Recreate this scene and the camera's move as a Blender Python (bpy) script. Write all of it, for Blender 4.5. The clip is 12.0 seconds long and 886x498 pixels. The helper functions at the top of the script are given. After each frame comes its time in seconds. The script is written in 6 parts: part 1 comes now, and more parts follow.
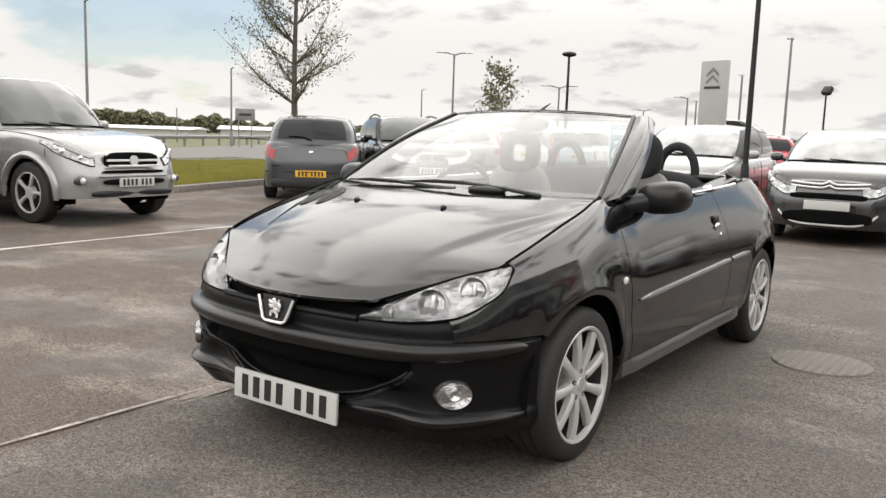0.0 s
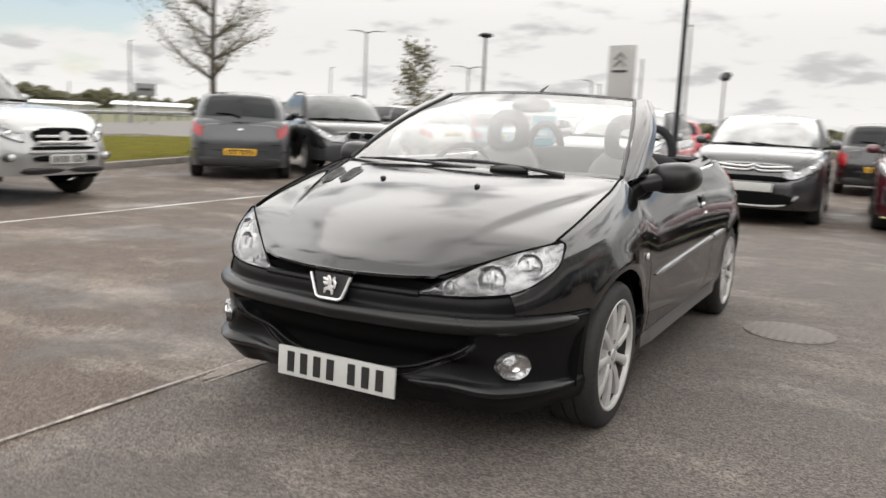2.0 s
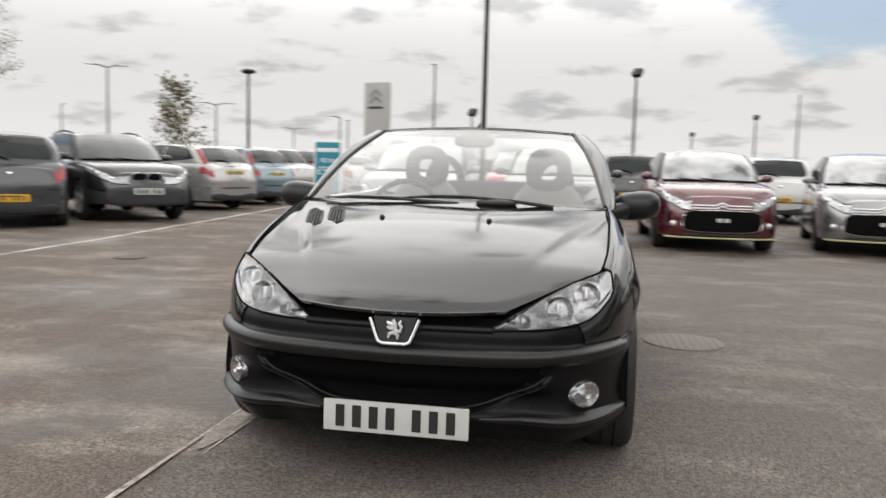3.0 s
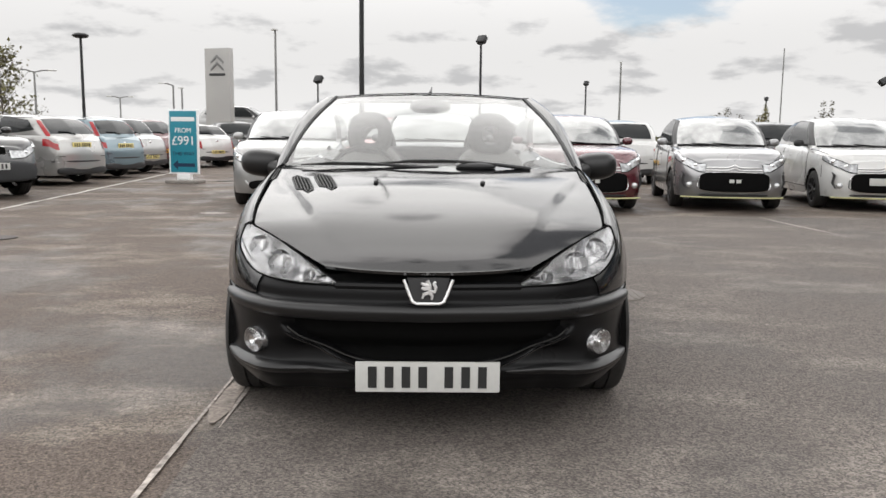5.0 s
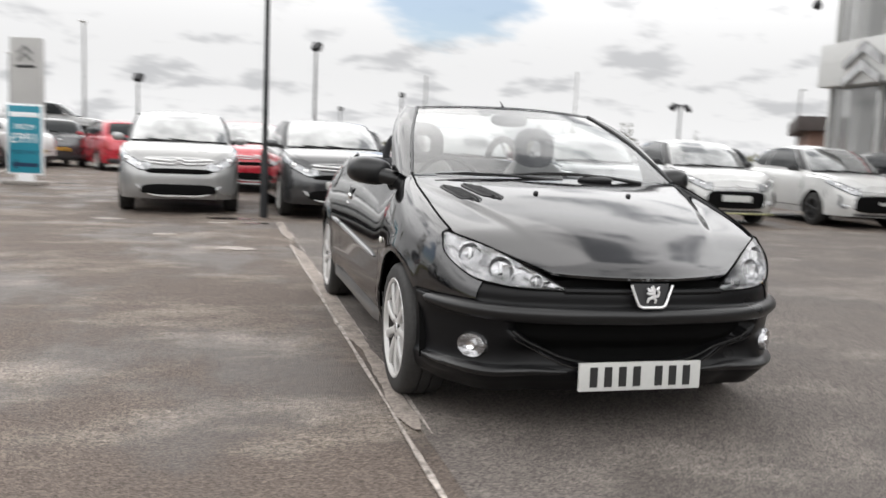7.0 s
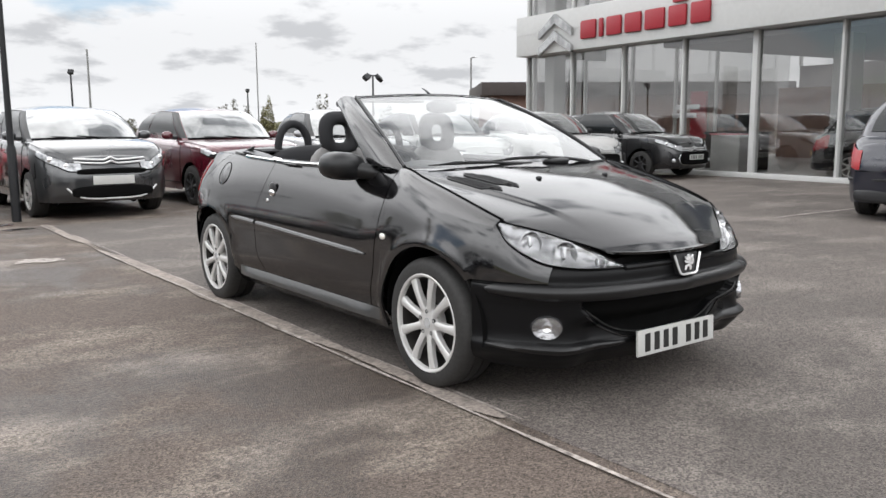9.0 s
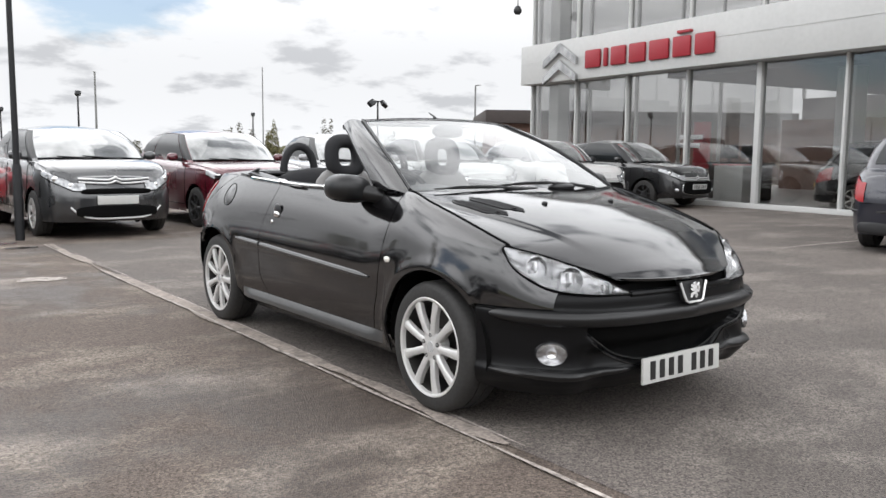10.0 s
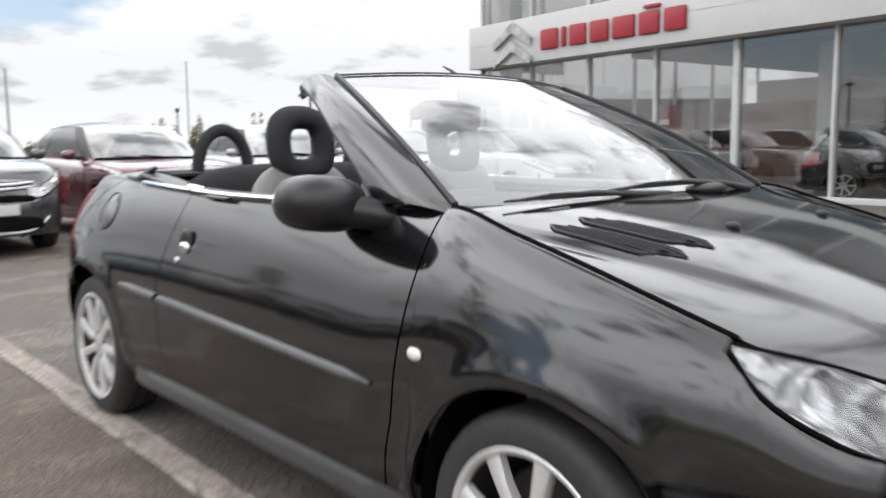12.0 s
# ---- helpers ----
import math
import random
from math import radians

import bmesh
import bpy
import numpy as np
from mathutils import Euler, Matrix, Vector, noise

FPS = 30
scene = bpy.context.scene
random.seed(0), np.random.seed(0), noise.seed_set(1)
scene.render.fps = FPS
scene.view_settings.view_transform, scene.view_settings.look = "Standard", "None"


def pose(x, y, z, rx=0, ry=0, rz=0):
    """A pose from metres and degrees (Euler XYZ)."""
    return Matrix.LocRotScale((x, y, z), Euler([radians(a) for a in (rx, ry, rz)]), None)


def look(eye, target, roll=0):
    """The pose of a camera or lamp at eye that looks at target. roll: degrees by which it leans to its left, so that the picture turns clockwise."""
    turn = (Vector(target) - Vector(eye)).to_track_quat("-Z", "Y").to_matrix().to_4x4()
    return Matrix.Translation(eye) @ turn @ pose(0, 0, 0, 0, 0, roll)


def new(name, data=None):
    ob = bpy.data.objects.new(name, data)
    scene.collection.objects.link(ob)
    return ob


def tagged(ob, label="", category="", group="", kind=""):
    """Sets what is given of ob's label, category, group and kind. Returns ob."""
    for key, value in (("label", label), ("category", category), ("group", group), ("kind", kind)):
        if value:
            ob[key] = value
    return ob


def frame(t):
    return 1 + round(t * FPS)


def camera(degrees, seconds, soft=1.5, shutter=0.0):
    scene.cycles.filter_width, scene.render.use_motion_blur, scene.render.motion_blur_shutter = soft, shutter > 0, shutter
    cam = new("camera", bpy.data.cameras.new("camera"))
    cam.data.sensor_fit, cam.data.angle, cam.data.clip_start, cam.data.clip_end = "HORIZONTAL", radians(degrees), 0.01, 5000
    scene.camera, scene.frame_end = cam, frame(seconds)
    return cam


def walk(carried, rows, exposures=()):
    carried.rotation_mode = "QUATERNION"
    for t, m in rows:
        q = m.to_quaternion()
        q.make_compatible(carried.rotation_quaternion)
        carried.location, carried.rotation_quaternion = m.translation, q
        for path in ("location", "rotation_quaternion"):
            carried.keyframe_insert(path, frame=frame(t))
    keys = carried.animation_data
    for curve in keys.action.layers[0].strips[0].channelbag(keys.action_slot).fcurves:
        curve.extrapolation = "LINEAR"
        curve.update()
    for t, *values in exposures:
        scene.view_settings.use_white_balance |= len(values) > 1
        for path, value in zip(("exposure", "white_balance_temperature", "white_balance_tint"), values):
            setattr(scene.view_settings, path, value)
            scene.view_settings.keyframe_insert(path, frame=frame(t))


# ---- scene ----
cam = camera(56.5, 12.0, soft=1.5, shutter=0.6)
PATH = [
    (0, (2.111, -2.024, 1.195), (0.969, -0.405, 0.923), 1.9),
    (0.5, (2.129, -2.019, 1.191), (0.983, -0.401, 0.932), 1.5),
    (1, (2.139, -2.027, 1.196), (0.992, -0.409, 0.939), 1.3),
    (1.5, (2.054, -2.123, 1.178), (0.919, -0.498, 0.915), 1.6),
    (2, (1.706, -2.381, 1.177), (0.771, -0.641, 0.866), 2.7),
    (2.5, (1.178, -2.553, 1.152), (0.523, -0.673, 0.960), 0.4),
    (3, (0.654, -2.725, 1.139), (0.295, -0.768, 0.935), 1.5),
    (3.5, (0.324, -2.730, 1.112), (0.181, -0.752, 0.852), 0.6),
    (3.6, (0.263, -2.753, 1.131), (0.127, -0.778, 0.845), 1.1),
    (5.3, (0.002, -2.877, 1.111), (0.044, -0.897, 0.838), 0.4),
    (5.5, (-0.014, -2.882, 1.107), (0.030, -0.902, 0.825), 0.5),
    (6, (-0.367, -2.967, 1.073), (-0.208, -0.992, 0.799), 1.2),
    (6.5, (-0.915, -2.919, 1.055), (-0.653, -0.949, 0.831), 1.5),
    (7, (-1.575, -2.808, 1.089), (-1.057, -0.891, 0.849), 2.6),
    (7.2, (-1.818, -2.765, 1.135), (-1.171, -0.899, 0.803), 2.2),
    (8.8, (-2.879, -2.207, 1.151), (-1.708, -0.608, 0.882), -1.0),
    (9, (-2.913, -2.185, 1.153), (-1.725, -0.603, 0.860), -0.3),
    (9.5, (-2.921, -2.176, 1.149), (-1.739, -0.581, 0.903), 0.2),
    (10, (-2.916, -2.166, 1.140), (-1.726, -0.574, 0.910), 0.6),
    (10.5, (-2.864, -2.044, 1.100), (-1.639, -0.489, 0.813), 0.9),
    (11, (-2.593, -1.570, 1.117), (-1.410, 0.014, 0.820), -0.6),
    (11.5, (-2.312, -0.971, 1.114), (-1.106, 0.596, 0.814), 0.1),
    (12, (-1.965, -0.332, 1.100), (-0.655, 1.158, 0.854), -0.6),
]
walk(cam, [(t, look(eye, target, roll)) for t, eye, target, roll in PATH], [(0, 0.52, 6700, 10), (1.5, 0.53, 6680, 10), (3, 0.31, 6580, 10), (6, 0.45, 6500, 10), (8.5, 0.52, 6330, 10), (12, 0.60, 6280, 10)])


# ---- world, sun ----
SUN_TO = Vector((-0.20, 0.50, 0.85)).normalized()


def make_world():
    w = bpy.data.worlds.new("sky")
    scene.world = w
    w.use_nodes = True
    nt = w.node_tree
    nt.nodes.clear()
    N, L = nt.nodes.new, nt.links.new
    sky = N("ShaderNodeTexSky")
    sky.sky_type = "NISHITA"
    sky.sun_disc = False
    sky.sun_elevation = math.asin(SUN_TO.z)
    sky.sun_rotation = math.atan2(SUN_TO.x, SUN_TO.y)
    sky.air_density, sky.dust_density, sky.ozone_density = 1.0, 0.6, 1.0
    gain = N("ShaderNodeVectorMath")
    gain.operation = "SCALE"
    gain.inputs["Scale"].default_value = 0.075
    L(sky.outputs[0], gain.inputs[0])
    tc = N("ShaderNodeTexCoord")
    sep = N("ShaderNodeSeparateXYZ")
    L(tc.outputs["Generated"], sep.inputs[0])
    up = N("ShaderNodeMath")
    up.operation = "MAXIMUM"
    L(sep.outputs[2], up.inputs[0])
    up.inputs[1].default_value = 0.0
    lift = N("ShaderNodeMath")
    lift.operation = "ADD"
    L(up.outputs[0], lift.inputs[0])
    lift.inputs[1].default_value = 0.26
    fx, fy = N("ShaderNodeMath"), N("ShaderNodeMath")
    for n, k in ((fx, 0), (fy, 1)):
        n.operation = "DIVIDE"
        L(sep.outputs[k], n.inputs[0])
        L(lift.outputs[0], n.inputs[1])
    com = N("ShaderNodeCombineXYZ")
    L(fx.outputs[0], com.inputs[0])
    L(fy.outputs[0], com.inputs[1])

    def clouds(scale, detail, rough, lo, hi, offset, flat=1.0, raw=False):
        mp = N("ShaderNodeMapping")
        mp.inputs["Location"].default_value = offset
        mp.inputs["Scale"].default_value = (scale, scale * flat, scale)
        L(com.outputs[0], mp.inputs[0])
        no = N("ShaderNodeTexNoise")
        no.inputs["Scale"].default_value = 1.0
        no.inputs["Detail"].default_value = detail
        no.inputs["Roughness"].default_value = rough
        L(mp.outputs[0], no.inputs["Vector"])
        if raw:
            return no.outputs[0]
        mr = N("ShaderNodeMapRange")
        mr.interpolation_type = "SMOOTHSTEP"
        mr.inputs["From Min"].default_value = lo
        mr.inputs["From Max"].default_value = hi
        L(no.outputs[0], mr.inputs["Value"])
        return mr.outputs[0]

    def gap(azimuth, height, inner, outer, amount):
        """A thinner part of the cloud cover round a direction."""
        e, z = radians(azimuth), radians(height)
        dot = N("ShaderNodeVectorMath")
        dot.operation = "DOT_PRODUCT"
        L(tc.outputs["Generated"], dot.inputs[0])
        dot.inputs[1].default_value = (math.sin(e) * math.cos(z), math.cos(e) * math.cos(z), math.sin(z))
        mr = N("ShaderNodeMapRange")
        mr.interpolation_type = "SMOOTHSTEP"
        mr.inputs["From Min"].default_value, mr.inputs["From Max"].default_value = math.cos(radians(outer)), math.cos(radians(inner))
        mr.inputs["To Max"].default_value = amount
        L(dot.outputs["Value"], mr.inputs["Value"])
        return mr.outputs[0]

    thin = N("ShaderNodeMath")
    thin.operation = "ADD"
    L(gap(14, 16, 5, 13, 0.40), thin.inputs[0])
    L(gap(-56, 12, 4, 14, 0.38), thin.inputs[1])
    thick = N("ShaderNodeMath")
    thick.operation = "SUBTRACT"
    L(clouds(1.2, 7, 0.58, 0.0, 1.0, (3.1, 1.7, 0.0), 1.0, True), thick.inputs[0])
    L(thin.outputs[0], thick.inputs[1])
    cv = N("ShaderNodeMapRange")
    cv.interpolation_type = "SMOOTHSTEP"
    cv.inputs["From Min"].default_value, cv.inputs["From Max"].default_value = 0.17, 0.29
    cv.inputs["To Min"].default_value = 0.20
    L(thick.outputs[0], cv.inputs["Value"])
    cover = cv.outputs[0]
    shade = clouds(3.4, 6, 0.55, 0.52, 0.66, (7.3, 2.2, 0.0))
    col = N("ShaderNodeMix")
    col.data_type = "RGBA"
    col.inputs[6].default_value = (0.685, 0.68, 0.675, 1)
    L(shade, col.inputs[0])
    deep = N("ShaderNodeMix")
    deep.data_type = "RGBA"
    deep.inputs[6].default_value = (0.47, 0.47, 0.475, 1)
    deep.inputs[7].default_value = (0.20, 0.205, 0.215, 1)
    high = N("ShaderNodeMapRange")
    high.inputs["From Min"].default_value, high.inputs["From Max"].default_value = 0.2, 0.5
    L(up.outputs[0], high.inputs["Value"])
    L(high.outputs[0], deep.inputs[0])
    L(deep.outputs[2], col.inputs[7])
    # the cloud is brightest half way up and thins out overhead
    zen = N("ShaderNodeFloatCurve")
    cm = zen.mapping.curves[0]
    cm.points[0].location, cm.points[1].location = (0.0, 0.25), (1.0, 0.38)
    for q in ((0.14, 0.25), (0.26, 0.54), (0.40, 0.68), (0.70, 0.66), (0.86, 0.45)):
        cm.points.new(*q)
    zen.mapping.update()
    L(up.outputs[0], zen.inputs["Value"])
    zen4 = N("ShaderNodeMath")
    zen4.operation = "MULTIPLY"
    zen4.inputs[1].default_value = 4.0
    L(zen.outputs[0], zen4.inputs[0])
    lit = N("ShaderNodeVectorMath")
    lit.operation = "SCALE"
    L(col.outputs[2], lit.inputs[0])
    L(zen4.outputs[0], lit.inputs["Scale"])
    mix = N("ShaderNodeMix")
    mix.data_type = "RGBA"
    L(cover, mix.inputs[0])
    L(gain.outputs[0], mix.inputs[6])
    L(lit.outputs[0], mix.inputs[7])
    bg = N("ShaderNodeBackground")
    bg.inputs[1].default_value = 1.0
    L(mix.outputs[2], bg.inputs[0])
    out = N("ShaderNodeOutputWorld")
    L(bg.outputs[0], out.inputs[0])


make_world()
sun = new("sun", bpy.data.lights.new("sun", "SUN"))
sun.data.energy, sun.data.angle, sun.data.color = 0.5, radians(60), (1.0, 0.97, 0.93)
sun.matrix_world = look(SUN_TO * 60, (0, 0, 0))


# ---- materials ----
def material(name, base, rough=0.5, metal=0.0, coat=0.0, vary=0.12, grain=40.0, bump=0.0, blotch=3.0, dark=None, spec=0.5, rough_vary=0.1, ior=1.45):
    """A surface with variation at two scales: blotches and grain, both in metres."""
    m = bpy.data.materials.new(name)
    m.use_nodes = True
    nt = m.node_tree
    p = nt.nodes["Principled BSDF"]
    N, L = nt.nodes.new, nt.links.new
    p.inputs["Metallic"].default_value = metal
    p.inputs["Coat Weight"].default_value = coat
    p.inputs["Coat Roughness"].default_value = 0.02
    p.inputs["Coat IOR"].default_value = 1.55
    p.inputs["Specular IOR Level"].default_value = spec
    p.inputs["IOR"].default_value = ior
    geo = N("ShaderNodeNewGeometry")
    big, fine = N("ShaderNodeTexNoise"), N("ShaderNodeTexNoise")
    big.inputs["Scale"].default_value, big.inputs["Detail"].default_value = blotch, 5
    fine.inputs["Scale"].default_value, fine.inputs["Detail"].default_value = grain, 4
    L(geo.outputs["Position"], big.inputs["Vector"])
    L(geo.outputs["Position"], fine.inputs["Vector"])
    add = N("ShaderNodeMath")
    add.operation = "ADD"
    L(big.outputs[0], add.inputs[0])
    L(fine.outputs[0], add.inputs[1])
    mr = N("ShaderNodeMapRange")
    mr.inputs["From Min"].default_value, mr.inputs["From Max"].default_value = 0.7, 1.3
    L(add.outputs[0], mr.inputs["Value"])
    mix = N("ShaderNodeMix")
    mix.data_type = "RGBA"
    lo = dark or tuple(c * (1 - vary) for c in base)
    hi = tuple(min(1, c * (1 + vary)) for c in base)
    mix.inputs[6].default_value, mix.inputs[7].default_value = (*lo, 1), (*hi, 1)
    L(mr.outputs[0], mix.inputs[0])
    L(mix.outputs[2], p.inputs["Base Color"])
    rr = N("ShaderNodeMapRange")
    rr.inputs["From Min"].default_value, rr.inputs["From Max"].default_value = 0.3, 0.7
    rr.inputs["To Min"].default_value, rr.inputs["To Max"].default_value = max(0.0, rough * (1 - rough_vary)), min(1, rough * (1 + rough_vary))
    L(big.outputs[0], rr.inputs["Value"])
    L(rr.outputs[0], p.inputs["Roughness"])
    if bump:
        b = N("ShaderNodeBump")
        b.inputs["Strength"].default_value, b.inputs["Distance"].default_value = 1.0, bump
        L(fine.outputs[0], b.inputs["Height"])
        L(b.outputs[0], p.inputs["Normal"])
    return m


def pane_material(name, gloss, tint, power=3.5):
    """Clear glass: see-through, with gloss that grows towards grazing angles."""
    m = bpy.data.materials.new(name)
    m.use_nodes = True
    nt = m.node_tree
    nt.nodes.clear()
    N, L = nt.nodes.new, nt.links.new
    out, mix = N("ShaderNodeOutputMaterial"), N("ShaderNodeMixShader")
    tr, gl, lw = N("ShaderNodeBsdfTransparent"), N("ShaderNodeBsdfGlossy"), N("ShaderNodeLayerWeight")
    tr.inputs[0].default_value = (*tint, 1)
    gl.inputs["Roughness"].default_value = 0.01
    lw.inputs[0].default_value = 0.5
    pw, mr = N("ShaderNodeMath"), N("ShaderNodeMapRange")
    pw.operation = "POWER"
    pw.inputs[1].default_value = power
    L(lw.outputs["Facing"], pw.inputs[0])
    L(pw.outputs[0], mr.inputs["Value"])
    mr.inputs["To Min"].default_value, mr.inputs["To Max"].default_value = gloss, 1.0
    L(mr.outputs[0], mix.inputs[0])
    L(tr.outputs[0], mix.inputs[1])
    L(gl.outputs[0], mix.inputs[2])
    L(mix.outputs[0], out.inputs[0])
    return m


def paint(name, base, metal=0.35, rough=0.28, coat_ior=1.55, spec=0.5, haze=0.03):
    m = material(name, base, rough=rough, metal=metal, coat=1.0, vary=0.05, grain=900, blotch=1.2, spec=spec, rough_vary=0.2)
    m.node_tree.nodes["Principled BSDF"].inputs["Coat IOR"].default_value = coat_ior
    m.node_tree.nodes["Principled BSDF"].inputs["Coat Roughness"].default_value = haze
    return m


def asphalt(name, base, stain, pale, wet):
    """Worn asphalt: stones of two sizes, broad stains, paler dry patches."""
    m = bpy.data.materials.new(name)
    m.use_nodes = True
    nt = m.node_tree
    p = nt.nodes["Principled BSDF"]
    N, L = nt.nodes.new, nt.links.new
    geo = N("ShaderNodeNewGeometry")

    def noisy(scale, detail, lo, hi, rough=0.55, stretch=(1, 1, 1)):
        mp = N("ShaderNodeMapping")
        mp.inputs["Scale"].default_value = stretch
        L(geo.outputs["Position"], mp.inputs[0])
        n = N("ShaderNodeTexNoise")
        n.inputs["Scale"].default_value, n.inputs["Detail"].default_value, n.inputs["Roughness"].default_value = scale, detail, rough
        L(mp.outputs[0], n.inputs["Vector"])
        r = N("ShaderNodeMapRange")
        r.interpolation_type = "SMOOTHSTEP"
        r.inputs["From Min"].default_value, r.inputs["From Max"].default_value = lo, hi
        L(n.outputs[0], r.inputs["Value"])
        return r.outputs[0]

    def blend(fac, a, b, kind="MIX"):
        x = N("ShaderNodeMix")
        x.data_type, x.blend_type = "RGBA", kind
        if isinstance(fac, float):
            x.inputs[0].default_value = fac
        else:
            L(fac, x.inputs[0])
        for k, v in ((6, a), (7, b)):
            if isinstance(v, tuple):
                x.inputs[k].default_value = (*v, 1)
            else:
                L(v, x.inputs[k])
        return x.outputs[2]

    stains = noisy(0.7, 7, 0.45, 0.60, 0.62, (1.0, 0.7, 1.0))
    pits = noisy(34, 5, 0.30, 0.62, 0.7)
    pales = noisy(1.1, 8, 0.47, 0.66, 0.66, (0.8, 1.3, 1.0))
    c = blend(stains, base, stain)
    c = blend(pales, c, pale)
    c = blend(pits, tuple(v * 0.76 for v in base), c)
    vor = N("ShaderNodeTexVoronoi")
    vor.inputs["Scale"].default_value = 150
    L(geo.outputs["Position"], vor.inputs["Vector"])
    tone = N("ShaderNodeSeparateColor")
    L(vor.outputs["Color"], tone.inputs[0])
    st = N("ShaderNodeMapRange")
    st.inputs["To Min"].default_value, st.inputs["To Max"].default_value = 0.43, 1.64
    L(tone.outputs[0], st.inputs["Value"])
    stones = N("ShaderNodeVectorMath")
    stones.operation = "SCALE"
    L(c, stones.inputs[0])
    L(st.outputs[0], stones.inputs["Scale"])
    L(stones.outputs[0], p.inputs["Base Color"])
    ro = N("ShaderNodeMapRange")
    ro.inputs["To Min"].default_value, ro.inputs["To Max"].default_value = 0.86, wet
    L(stains, ro.inputs["Value"])
    L(ro.outputs[0], p.inputs["Roughness"])
    p.inputs["Specular IOR Level"].default_value = 0.35
    b = N("ShaderNodeBump")
    b.inputs["Strength"].default_value, b.inputs["Distance"].default_value = 0.8, 0.004
    L(vor.outputs["Distance"], b.inputs["Height"])
    L(b.outputs[0], p.inputs["Normal"])
    return m


